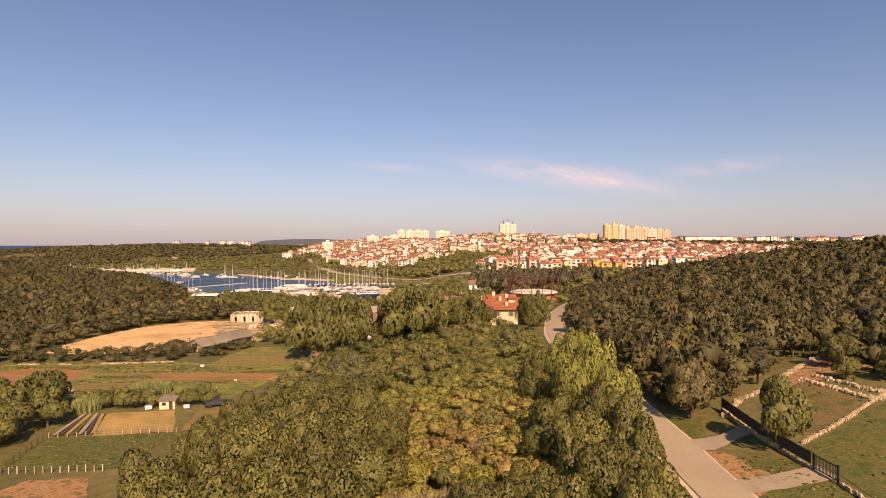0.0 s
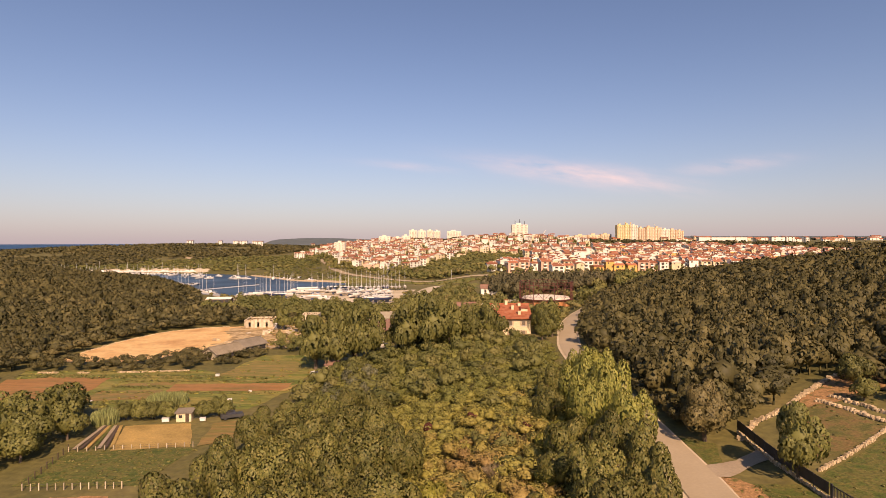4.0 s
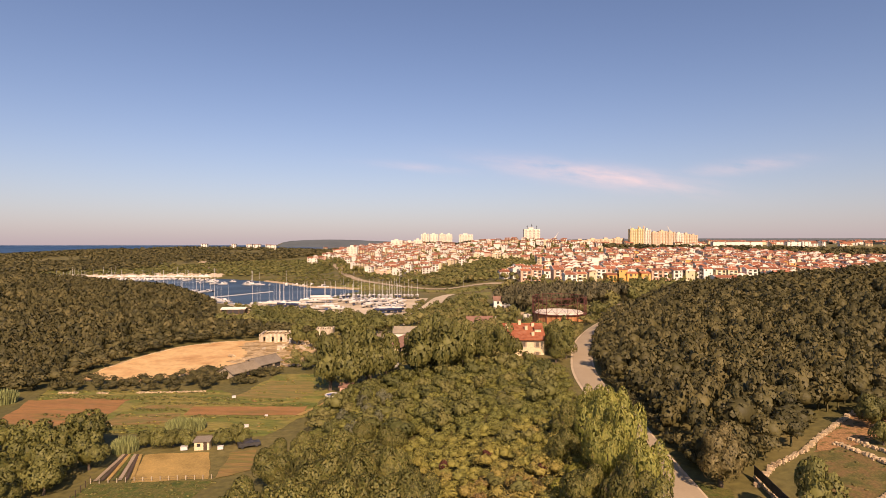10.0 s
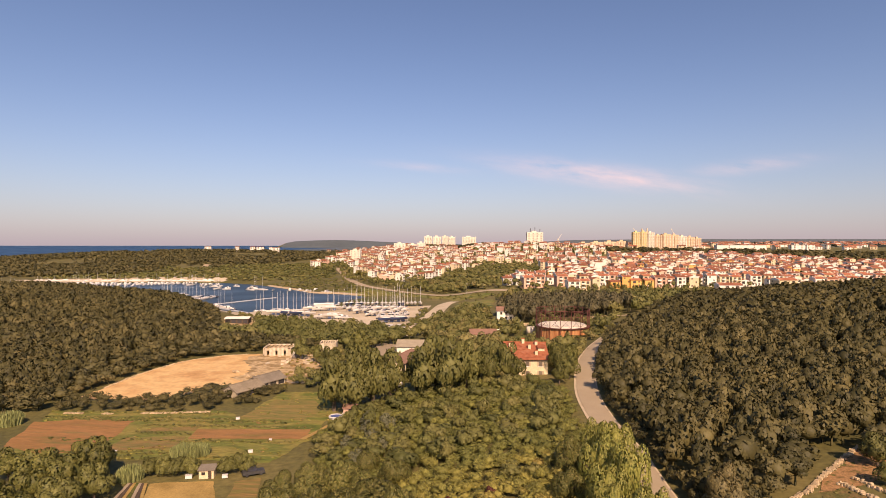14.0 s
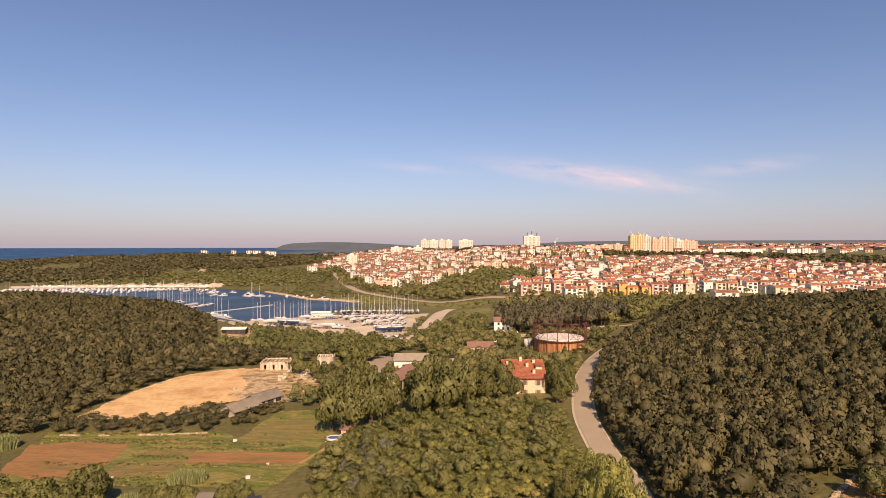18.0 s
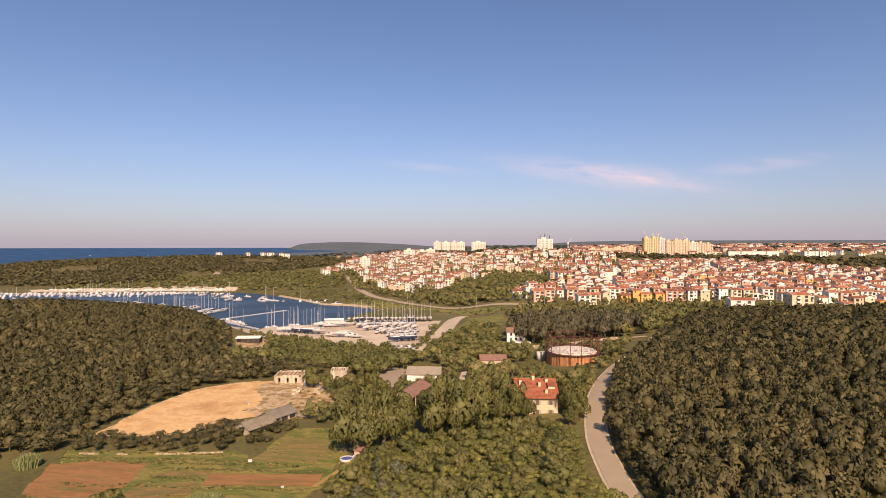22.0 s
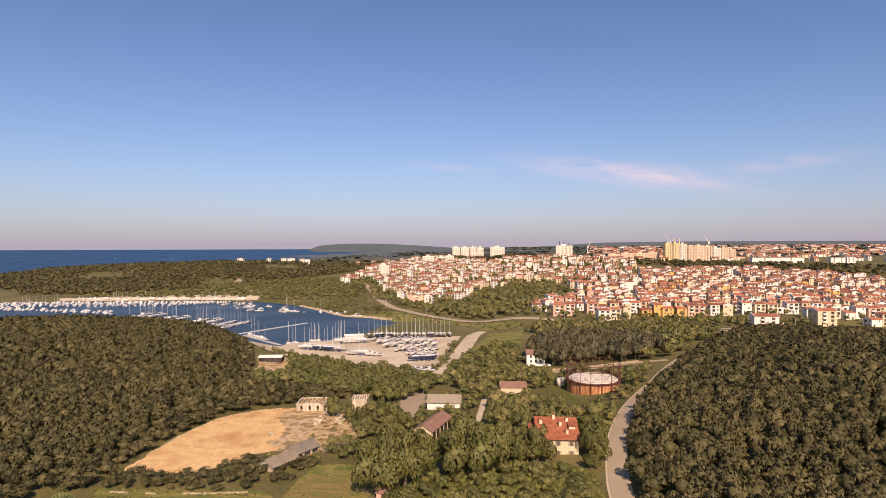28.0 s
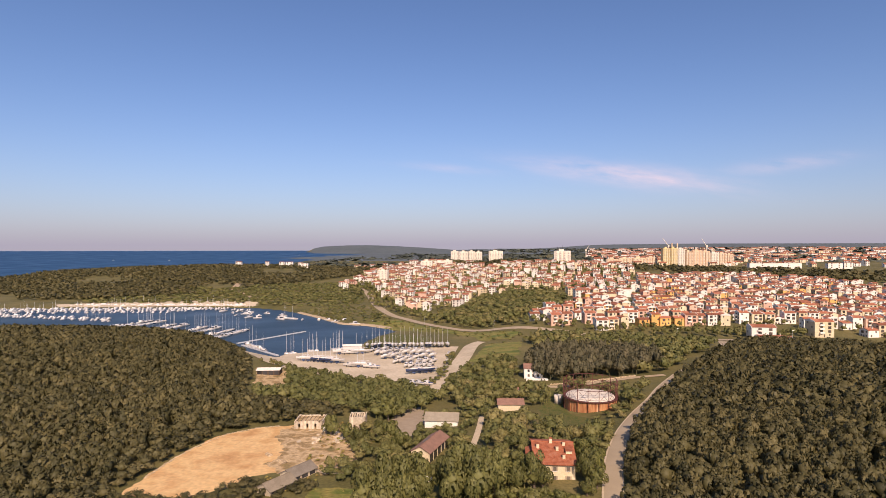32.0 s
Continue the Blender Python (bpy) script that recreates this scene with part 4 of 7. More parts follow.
x, y = scatter([(-6, 40), (-2, 84), (-10, 104), (18, 104), (16, 70), (12, 40)], 4.2, lambda X, Y: RNG.random(X.shape) < 0.16)
wood("young_trees", x, y, RNG.uniform(1.2, 2.2, len(x)), RNG.uniform(2.0, 3.6, len(x)), np.zeros(len(x)), M_BROAD, "leafy young trees scattered over the scrub", hi=0.8)
# tufts and low weeds on the open ground
x, y = scatter([(-99, 114), (-112, 148), (-66, 150), (-59, 143), (-57, 170), (-44, 170), (-36, 153), (-37, 128), (-42, 115)], 1.5, lambda X, Y: (RNG.random(X.shape) < 0.55) & (np.sin(X * 0.8 + Y * 0.3) + np.sin(Y * 0.9) + RNG.uniform(-1, 1, X.shape) > 0.1) & ~inside([(-103.5, 121), (-109.5, 138.5), (-85, 140.5), (-81, 118)], X, Y) & ~inside([(-66, 134.6), (-39, 135.8), (-38.2, 128.6), (-65.4, 127.8)], X, Y))
wood("weeds", x, y, RNG.uniform(0.25, 0.7, len(x)), RNG.uniform(0.15, 0.5, len(x)), np.full(len(x), 3), M_SCRUB, "low weeds and grass tufts in the field", category="weeds")
x, y = scatter([(-61, 77.5), (-62, 90), (-48, 92), (-42, 92), (-44, 77.5)], 0.9, lambda X, Y: RNG.random(X.shape) < 0.5)
x2, y2 = scatter([(29, 49), (29, 62), (36, 61), (36.4, 49)], 0.7, lambda X, Y: RNG.random(X.shape) < 0.4)
x3, y3 = scatter([(38, 46), (38, 62), (48, 67), (66, 77), (80, 60), (70, 40)], 1.3, lambda X, Y: RNG.random(X.shape) < 0.4)
x4, y4 = scatter([(41, 66), (47.5, 80.5), (62, 94), (70, 100), (66, 84), (54, 71.5), (49, 68.8)], 1.3, lambda X, Y: RNG.random(X.shape) < 0.3)
x, y = np.concatenate([x, x2, x3, x4]), np.concatenate([y, y2, y3, y4])
wood("grass_tufts", x, y, RNG.uniform(0.2, 0.5, len(x)), RNG.uniform(0.12, 0.3, len(x)), np.full(len(x), 3), M_BROAD, "grass tufts on the meadow and lawns", category="grass")
x, y = scatter([(-72, 224), (-84, 231), (-66, 236), (-46, 228), (-46, 205), (-57, 176), (-70, 160), (-80, 172), (-66, 186)], 2.6, lambda X, Y: RNG.random(X.shape) < 0.45)
wood("weeds", x, y, RNG.uniform(0.4, 1.2, len(x)), RNG.uniform(0.3, 1.2, len(x)), np.full(len(x), 2), M_SCRUB, "weeds growing over the rubble", category="weeds")
x, y = scatter([(-98, 530), (-70, 500), (-40, 490), (-14, 445), (-8, 425), (20, 420), (40, 450), (110, 430), (150, 420), (160, 442), (60, 480), (-20, 520), (-80, 580), (-130, 660), (-150, 620)], 8, lambda X, Y: off_main(X, Y, 7) & (RNG.random(X.shape) < 0.6))
wood("bank_bushes", x, y, RNG.uniform(0.8, 2.2, len(x)), RNG.uniform(0.8, 2.6, len(x)), np.full(len(x), 2), M_BROAD, "low bushes dotted over the grassy bank", category="bushes")
x, y = scatter([(-112, 328), (-78, 312), (-52, 306), (-34, 312), (-30, 330), (-29, 400), (-33, 400), (-36, 330), (-50, 314), (-78, 320), (-113, 337), (-148, 360), (-150, 352)], 3.2, lambda X, Y: RNG.random(X.shape) < 0.7)
wood("yard_bushes", x, y, RNG.uniform(1.0, 2.2, len(x)), RNG.uniform(1.2, 3.2, len(x)), np.full(len(x), 2), M_BROAD, "bushes along the edge of the boatyard", category="bushes")
# green balks between the plots
x, y = [], []
for y0, x0, x1 in ((126.4, -98, -40), (136.8, -80, -38), (140.6, -104, -46), (142.6, -110, -60), (131.2, -80, -66), (118.5, -94, -60), (147.2, -108, -66), (116.2, -90, -44)):
    xs = np.arange(x0, x1, 0.6)
    x.append(xs + RNG.uniform(-0.3, 0.3, len(xs)))
    y.append(y0 + RNG.normal(0, 0.45, len(xs)) + 0.3 * np.sin(xs * 0.3))
x, y = np.concatenate(x), np.concatenate(y)
wood("balk_grass", x, y, RNG.uniform(0.3, 0.75, len(x)), RNG.uniform(0.2, 0.55, len(x)), np.full(len(x), 3), M_BROAD, "strips of rank green grass between the plots", category="grass")
# far scrub and woods round the bay and the town
x, y = scatter([(-1040, 1290), (-940, 900), (-760, 740), (-560, 730), (-430, 800), (-400, 860), (-330, 940), (-200, 1080), (-230, 1300), (-500, 1420), (-900, 1440)], 9.5, lambda X, Y: (np.hypot(X, Y) < 1600) & (np.sin(X * 0.021 + 1) + np.sin(Y * 0.026 + X * 0.012) + RNG.uniform(-0.9, 0.9, X.shape) > -0.9))
wood("peninsula_wood", x, y, RNG.uniform(3.2, 5.8, len(x)), RNG.uniform(4.5, 8.5, len(x)), np.full(len(x), 3), M_FOREST, "dark wood covering the low peninsula")
x, y = scatter([(-520, 700), (-310, 712), (-230, 660), (-130, 700), (-160, 800), (-200, 900), (-330, 940), (-430, 860), (-600, 960), (-760, 900)], 9, lambda X, Y: (RNG.random(X.shape) < 0.8) & off_main(X, Y, 14) & (edge_distance(BAY, X, Y) > 14))
wood("shore_scrub", x, y, RNG.uniform(2.5, 5.5, len(x)), RNG.uniform(1.6, 4.5, len(x)), np.full(len(x), 3), M_BROAD, "patchy scrub above the far shore", hi=0.8)
x, y = scatter([(-100, 534), (-128, 560), (-156, 566), (-190, 606), (-232, 652), (-270, 690), (-320, 730), (-420, 800), (-330, 930), (-240, 900), (-190, 790), (-150, 680), (-112, 606)], 6.5, lambda X, Y: off_main(X, Y, 8) & (np.sin(X * 0.06) + np.sin(Y * 0.05 + X * 0.02) + RNG.uniform(-1.2, 1.2, X.shape) > -0.5))
wood("bank_scrub", x, y, RNG.uniform(1.2, 3.2, len(x)), RNG.uniform(0.9, 3.0, len(x)), np.full(len(x), 3), M_BROAD, "olive scrub on the bank between bay and town", category="scrub", hi=0.8)
x, y = scatter([(-68, 604), (-40, 636), (-22, 716), (14, 722), (66, 714), (80, 680), (66, 598), (22, 536), (8, 516), (-20, 520), (-40, 550)], 8, lambda X, Y: off_main(X, Y, 14))
wood("town_wood", x, y, RNG.uniform(3.6, 5.6, len(x)), RNG.uniform(4.5, 7.5, len(x)), np.full(len(x), 2), M_BROAD, "dark green wood between the quarters of the town")
x, y = scatter([(300, 900), (760, 800), (820, 900), (400, 1060), (-100, 1230), (-100, 1150), (100, 1010), (280, 990)], 12, lambda X, Y: RNG.random(X.shape) < 0.75)
wood("ridge_wood", x, y, RNG.uniform(4, 7, len(x)), RNG.uniform(6, 10, len(x)), np.full(len(x), 3), M_FOREST, "line of dark trees below the tower blocks")
x, y = scatter([(-700, 1500), (2600, 1000), (4200, 3200), (2600, 4300), (-500, 4000), (-800, 2600)], 62, lambda X, Y: (X > np.interp(Y, COAST_Y, COAST_X) + 60) & (np.sin(X * 0.011 + Y * 0.004) + np.sin(Y * 0.009 - X * 0.003) + RNG.uniform(-1, 1, X.shape) > -0.4))
wood("far_woods", x, y, RNG.uniform(20, 46, len(x)), RNG.uniform(7, 13, len(x)), np.full(len(x), 3), M_HAZED_WOOD, "dark patches of distant woodland")


# ---- single trees ----
def crown_mesh(name, seed, clumps, size, mt, flat, lumps, lo, hi, spike=0.0, core=True):
    rng = np.random.default_rng(seed)
    V, F, Q = crown(rng, clumps, size, flat, lumps, core, spike, True, 0.40)
    t = np.repeat(rng.uniform(lo, hi, len(V) // 4 + 1), 4)[:len(V)]
    return big_mesh(name, V, F, mt, t, Q)


M_TREE = mat("tree_foliage", [(0.0778, 0.0804, 0.0192), (0.1201, 0.1189, 0.0279), (0.1648, 0.1524, 0.0401), (0.2114, 0.1759, 0.054)], tint=True, spread=1.0, island=0.2, piece=0.22, fine=3, rough=0.65, bump=0)
M_LIGHT = mat("light_tree_foliage", [(0.1623, 0.176, 0.0352), (0.2434, 0.2412, 0.0525), (0.3246, 0.2868, 0.0751)], tint=True, spread=1.0, island=0.2, piece=0.2, fine=3, rough=0.65, bump=0)
M_DARK = mat("dark_tree_foliage", [(0.09, 0.0912, 0.024), (0.1416, 0.1368, 0.036), (0.204, 0.186, 0.0552)], tint=True, spread=1.0, island=0.2, piece=0.2, fine=3, rough=0.7, bump=0)
M_BROWNISH = mat("brownish_foliage", [(0.0978, 0.0805, 0.0299), (0.1495, 0.1207, 0.046), (0.207, 0.161, 0.0644)], tint=True, spread=1.0, island=0.3, piece=0.2, fine=3, rough=0.7, bump=0)
M_OLIVE = mat("olive_foliage", [(0.1063, 0.1063, 0.0562), (0.175, 0.1688, 0.0938)], tint=True, spread=1.0, island=0.3, piece=0.2, fine=3, rough=0.7, bump=0)


def bole(seed):
    rng = random.Random(seed)
    g = Geo().rod((0, 0, -0.05), (0.02, 0.01, 0.42), 0.045, 7, 0.03)
    for k in range(4):
        a = k * 1.6 + rng.uniform(-0.4, 0.4)
        g.rod((0.02, 0.01, 0.30 + 0.03 * k), (0.30 * math.cos(a), 0.30 * math.sin(a), 0.62 + rng.uniform(-0.05, 0.1)), 0.022, 5, 0.008)
    return g.mesh("trunk", M_BARK)


BOLES = [bole(i) for i in range(3)]
CROWNS = {
    "green": [crown_mesh("crown", 20 + i, 3800, 0.037, M_TREE, 0.95, 18, 0.0, 1.0) for i in range(4)],
    "leafy": [crown_mesh("crown", 30 + i, 1700, 0.058, M_TREE, 0.95, 15, 0.0, 0.8) for i in range(3)],
    "brown": [crown_mesh("crown", 36, 2600, 0.048, M_BROWNISH, 0.95, 16, 0.0, 1.0)],
    "light": [crown_mesh("crown", 40 + i, 3300, 0.037, M_LIGHT, 1.15, 16, 0.0, 1.0, 0.15) for i in range(2)],
    "dark": [crown_mesh("crown", 50 + i, 2000, 0.056, M_DARK, 1.0, 18, 0.1, 0.9, 0.1) for i in range(3)],
    "red": [crown_mesh("crown", 60, 900, 0.06, M_RED, 0.9, 6, 0, 1, 0.2)],
    "yellow": [crown_mesh("crown", 64, 1600, 0.05, M_YELLOW, 0.9, 9, 0, 1, 0.2)],
    "olive": [crown_mesh("crown", 66, 1000, 0.068, M_OLIVE, 0.95, 12, 0, 1, 0.25)],
}
TREE_RNG = random.Random(11)


def tree(kind, x, y, r, tall, label, name="tree", category="tree", group=""):
    """A tree as an Empty at its foot with a trunk and a crown."""
    t = thing(name, label, category, pose(x, y, h(x, y), 0, 0, TREE_RNG.uniform(0, 360)), group)
    if kind == "green" and (y > 106 or x < -62):
        kind = "leafy"
    low = 0.06 if name != "tree" else 0.12
    part("trunk", TREE_RNG.choice(BOLES), None, t, at=Matrix.Diagonal((tall, tall, tall, 1)))
    c = TREE_RNG.choice(CROWNS[kind])
    k = tall * (1 - low) / 1.3
    part("crown", c, None, t, at=Matrix.Translation((0, 0, tall * low)) @ Matrix.Diagonal((r, r, k, 1)))
    return t


BROAD = "broad green leafy tree in a dense grove beside the allotments"
for i in range(44):
    u, v = (i % 5) / 5, (i // 5) / 9
    x = -30 + 26 * u + TREE_RNG.uniform(-1.8, 1.8) + (i // 5 % 2) * 2.5
    y = 40 + 50 * v + TREE_RNG.uniform(-1.8, 1.8)
    if y > 78 and x < -27 or x > -7 and y > 70:
        continue
    tree("green", x, y, TREE_RNG.uniform(3.0, 4.3), TREE_RNG.uniform(6.6, 8.8) - max(0, (x + 14)) * 0.16, BROAD, group="grove")
for x, y, r, t in ((-31, 88, 3.4, 6.5), (-27, 92, 3.2, 6.2), (-33, 95, 3.2, 5.5), (-23, 96, 3.4, 6.6), (-29, 101, 3.0, 5.0), (-18, 90, 3.0, 6.4), (-14, 97, 2.8, 5.6), (-20, 104, 2.8, 5.2)):
    tree("green", x, y, r, t, "green tree at the edge of the allotments", group="grove edge")
for x, y, r, t, k in ((16.8, 50, 2.7, 7.4, "green"), (13.5, 56, 2.9, 7.2, "green"), (18.8, 57, 2.7, 7.6, "green"), (16.8, 63, 2.9, 7.8, "green"), (20.2, 67, 2.6, 8.0, "light"), (17.0, 74, 2.9, 8.0, "light"), (20.9, 79, 2.9, 8.8, "light"),
                      (18.0, 84, 2.9, 8.2, "light"), (21.2, 88, 3.0, 9.0, "light"), (15.5, 92, 2.6, 6.4, "green"), (20.0, 96, 2.6, 7.0, "light"), (13.0, 82, 2.4, 5.8, "green"), (12.2, 66, 2.6, 6.2, "green"), (13.5, 47, 3.0, 7.0, "green"), (15.2, 42, 2.6, 6.6, "green")):
    tree(k, x, y, r, t, "bright green roadside tree with feathery foliage" if k == "light" else "leafy green roadside tree", group="roadside trees")
for x, y, r, t in ((4, 45, 2.8, 5.4), (9, 44, 2.8, 5.8), (7.5, 50, 2.6, 5.0), (12.5, 50.5, 2.6, 6.2), (11, 61, 2.4, 5.0), (2.5, 51, 2.2, 4.2), (13.5, 69, 2.4, 5.4)):
    tree("green", x, y, r, t, "bushy green tree at the edge of the scrub", group="scrub trees")
for x, y, r, t in ((-37, 151, 5.2, 12.5), (-31, 149, 5.0, 12.0), (-27, 154, 5.4, 14.0), (-33, 157, 5.6, 14.5), (-23, 159, 4.6, 12.0), (-29, 163, 5.0, 13.0)):
    tree("dark", x, y, r, t, "tall dark evergreen oak beside the field", group="tall oaks")
for x, y, r, t in ((-13, 155, 5.2, 12.5), (-6, 153, 5.6, 13.5), (-10, 160, 5.6, 14.0), (-2, 159, 4.8, 12.0), (-16, 163, 4.0, 10.5)):
    tree("dark", x, y, r, t, "tall dark evergreen oak before the red-roofed house", group="tall oaks")
for x, y, r, t in ((27.5, 166, 3.0, 7.6), (8.6, 160.8, 3.2, 8.6), (4.5, 158, 3.0, 7.6), (1.5, 163, 3.2, 8.0), (5.5, 164, 3.2, 8.4), (11.6, 158.6, 2.8, 7.4), (26.5, 159, 2.8, 6.2), (29.0, 173, 2.6, 6.8), (25.8, 181, 2.8, 6.5), (23.0, 154, 2.4, 4.6), (24.6, 162.4, 3.2, 8.2), (26.0, 169.5, 3.0, 7.6)):
    tree("green", x, y, r, t, "leafy garden tree beside the red-roofed house", group="house garden trees")
for x, y, r, t in ((-58, 213, 3.0, 6.5), (-51, 207, 3.4, 7.0), (-47, 240, 3.8, 8.5), (-47, 222, 3.0, 6.4), (-41, 214, 3.4, 7.5), (-36, 205, 3.2, 7.0)):
    tree("green", x, y, r, t, "leafy tree standing beside the ruined house", group="ruin trees")
tree("dark", 36.6, 62.2, 2.9, 7.2, "dark evergreen oak beside the garden wall")
tree("brown", 32.0, 75.0, 3.5, 7.2, "brownish roadside tree with small leaves")
tree("brown", 34.0, 79.0, 3.0, 6.6, "brownish roadside tree with small leaves")
for x, y, r, tall in ((57, 81.5, 1.7, 3.2), (62, 79.5, 2.2, 4.2), (66, 80, 2.6, 5.4), (60, 88, 2.4, 5.0)):
    tree("dark", x, y, r, tall, "dark bushy oak on the earth slope", group="slope oaks")
tree("dark", 9.4, 159.6, 3.9, 9.4, "dark leafy oak covering one corner of the villa")
tree("dark", -65.5, 217.5, 3.6, 7.4, "dark leafy tree between the two ruins")
tree("dark", -27.5, 187, 3.0, 5.0, "leafy tree before the old barn")
for x, y, r in ((-4.5, 86, 0.9), (2.2, 87, 1.1), (9.5, 79, 0.9)):
    tree("red", x, y, r, 2.6, "dark red smoke bush in the scrub", "bush", "bush", "red bushes")
for x, y, r in ((-3, 62, 1.9), (10, 62, 1.8), (11.5, 72, 2.0), (13.5, 77, 1.7), (3.5, 57, 1.8), (7, 50, 2.0), (-1, 50, 1.8)):
    tree("yellow", x, y, r, 2.9, "yellowing leafy bush in the scrub", "bush", "bush", "yellow bushes")
for x, y, r, t in ((-24, 128, 2.0, 3.4), (-22, 122, 1.9, 3.2), (-27, 120, 1.8, 3.0), (-20, 131, 2.1, 3.6), (-25, 136, 2.0, 3.4), (-19, 116, 1.8, 3.0), (-23, 111, 1.8, 3.0)):
    tree("olive", x, y, r, t, "silvery olive tree beside the field track", "olive_tree", "olive tree", "olive trees")
for x, y, r, t in ((-66, 96, 3.4, 6.0), (-69, 91, 3.6, 6.0), (-66.5, 86, 3.2, 5.2), (-72, 98, 3.8, 7.0), (-71, 104, 4.0, 7.4), (-76, 95, 3.8, 6.5), (-74, 87, 3.6, 5.6), (-80, 102, 4.0, 6.8), (-69, 80, 3.2, 4.8), (-77, 80, 3.6, 5.0), (-84, 92, 3.8, 6.0), (-76, 110, 3.6, 6.0), (-88, 104, 3.6, 5.4)):
    tree("green" if x < -70 else "dark", x, y, r, t, "bushy dark green tree along the allotment edge", group="allotment trees")
for x, y, r, t in ((-62.5, 107.4, 2.2, 3.1), (-60, 107.8, 2.3, 3.3), (-57.2, 107.6, 2.3, 3.3), (-54.6, 107.8, 2.1, 3.0), (-48, 108.8, 2.1, 3.2), (-45.8, 109.8, 2.2, 3.4), (-43.9, 108.9, 1.7, 2.9)):
    tree("dark", x, y, r, t, "dark clipped bush in the allotment hedge", "bush", "bush", "allotment hedge")


def reeds(x, y, r, tall, label):
    rng = np.random.default_rng(int(abs(x * 7)))
    g = Geo()
    for _ in range(900):
        a, d = rng.uniform(0, 6.28), r * math.sqrt(rng.random())
        bx, by = d * math.cos(a), d * math.sin(a)
        t = tall * rng.uniform(0.55, 0.9) * (1 - 0.35 * (d / r) ** 2)
        lean = 0.10 * d / r + rng.uniform(0, 0.14)
        tx, ty = bx + math.cos(a) * lean * t, by + math.sin(a) * lean * t
        w = rng.uniform(0.05, 0.10)
        q = rng.uniform(0, 3.14)
        ox, oy = w * math.cos(q), w * math.sin(q)
        g.add([(bx - ox, by - oy, 0), (bx + ox, by + oy, 0), (tx + ox, ty + oy, t * 0.8), (tx * 1.05, ty * 1.05, t), (tx - ox, ty - oy, t * 0.8)], [(0, 1, 2, 3, 4)])
    o = thing("reed_clump", label, "reeds", pose(x, y, h(x, y)))
    part("foliage", g, M_REED, o)


reeds(-65.0, 105.2, 2.2, 3.4, "clump of tall pale green reeds")
reeds(-61.0, 117.5, 2.4, 3.2, "clump of tall pale green reeds in the field")
reeds(-58.2, 118.2, 2.2, 3.0, "clump of tall pale green reeds in the field")
reeds(-114, 136, 2.6, 4.2, "clump of tall pale reeds at the field corner")


def twiggy_bush(x, y, r, tall, label):
    """A leafless bush: many thin forked twigs rising from one foot."""
    rng = random.Random(int(x * 31 + y))
    g = Geo()
    for _ in range(170):
        a, d = rng.uniform(0, 6.283), r * math.sqrt(rng.random())
        p = Vector((0.3 * d * math.cos(a), 0.3 * d * math.sin(a), 0))
        m = Vector((0.75 * d * math.cos(a), 0.75 * d * math.sin(a), tall * rng.uniform(0.45, 0.65)))
        g.rod(p, m, 0.03, 3, 0.02)
        for _ in range(3):
            g.rod(m, m + Vector((rng.uniform(-0.3, 0.3) + 0.25 * math.cos(a), rng.uniform(-0.3, 0.3) + 0.25 * math.sin(a), tall * rng.uniform(0.2, 0.42))), 0.018, 3, 0.006)
    o = thing("bush", label, "bush", pose(x, y, h(x, y)))
    part("twigs", g, M_TWIG, o)["kind"] = "stuff"


M_TWIG = mat("dry_twigs", [(0.30, 0.22, 0.12), (0.42, 0.32, 0.19)], scale=1.5, fine=8, bump=0, island=0.25)
for x, y, r, tall in ((-2.4, 52.5, 2.2, 2.8), (0.8, 53.6, 1.7, 2.4), (-4.6, 55.4, 1.6, 2.2), (4.2, 66, 1.5, 2.0)):
    twiggy_bush(x, y, r, tall, "pale leafless bush of dry twigs in the scrub")


# ---- houses ----
def gable_roof(w, d, z, rise, over=0.3, thick=0.2):
    """Two tiled slopes with an overhang, ridge along x."""
    g = Geo()
    for s in (-1, 1):
        y0, k = s * (d / 2 + over), rise / (d / 2)
        zb = z - over * k
        a, b = -w / 2 - over, w / 2 + over
        vs = [(a, y0, zb), (b, y0, zb), (b, 0, z + rise), (a, 0, z + rise)]
        g.add(vs + [(p, q, t + thick) for p, q, t in vs], [(0, 1, 2, 3), (7, 6, 5, 4), (0, 4, 5, 1), (1, 5, 6, 2), (3, 7, 4, 0), (2, 6, 7, 3)])
    return g


def hip_roof(x0, x1, y0, y1, z, rise, over=0.6, ridge=None):
    x0, x1, y0, y1 = x0 - over, x1 + over, y0 - over, y1 + over
    i = min(y1 - y0, x1 - x0) / 2 if ridge is None else ridge
    ym = (y0 + y1) / 2
    vs = [(x0, y0, z), (x1, y0, z), (x1, y1, z), (x0, y1, z)]
    return Geo().add(vs + [(x, y, z + 0.25) for x, y, _ in vs] + [(x0 + i, ym, z + rise), (x1 - i, ym, z + rise)],
                     [(3, 2, 1, 0), (0, 1, 5, 4), (1, 2, 6, 5), (2, 3, 7, 6), (3, 0, 4, 7), (4, 5, 9, 8), (5, 6, 9), (6, 7, 8, 9), (7, 4, 8)])


def gable_walls(w, d, z, rise, deep=2.5):
    g = Geo()
    a, b, c, e = -w / 2, w / 2, -d / 2, d / 2
    g.add([(a, c, -deep), (b, c, -deep), (b, e, -deep), (a, e, -deep), (a, c, z), (b, c, z), (b, e, z), (a, e, z), (a, 0, z + rise), (b, 0, z + rise)],
          [(3, 2, 1, 0), (0, 1, 5, 4), (2, 3, 7, 6), (1, 2, 6, 9, 5), (3, 0, 4, 8, 7), (4, 5, 9, 8), (6, 7, 8, 9)])
    return g


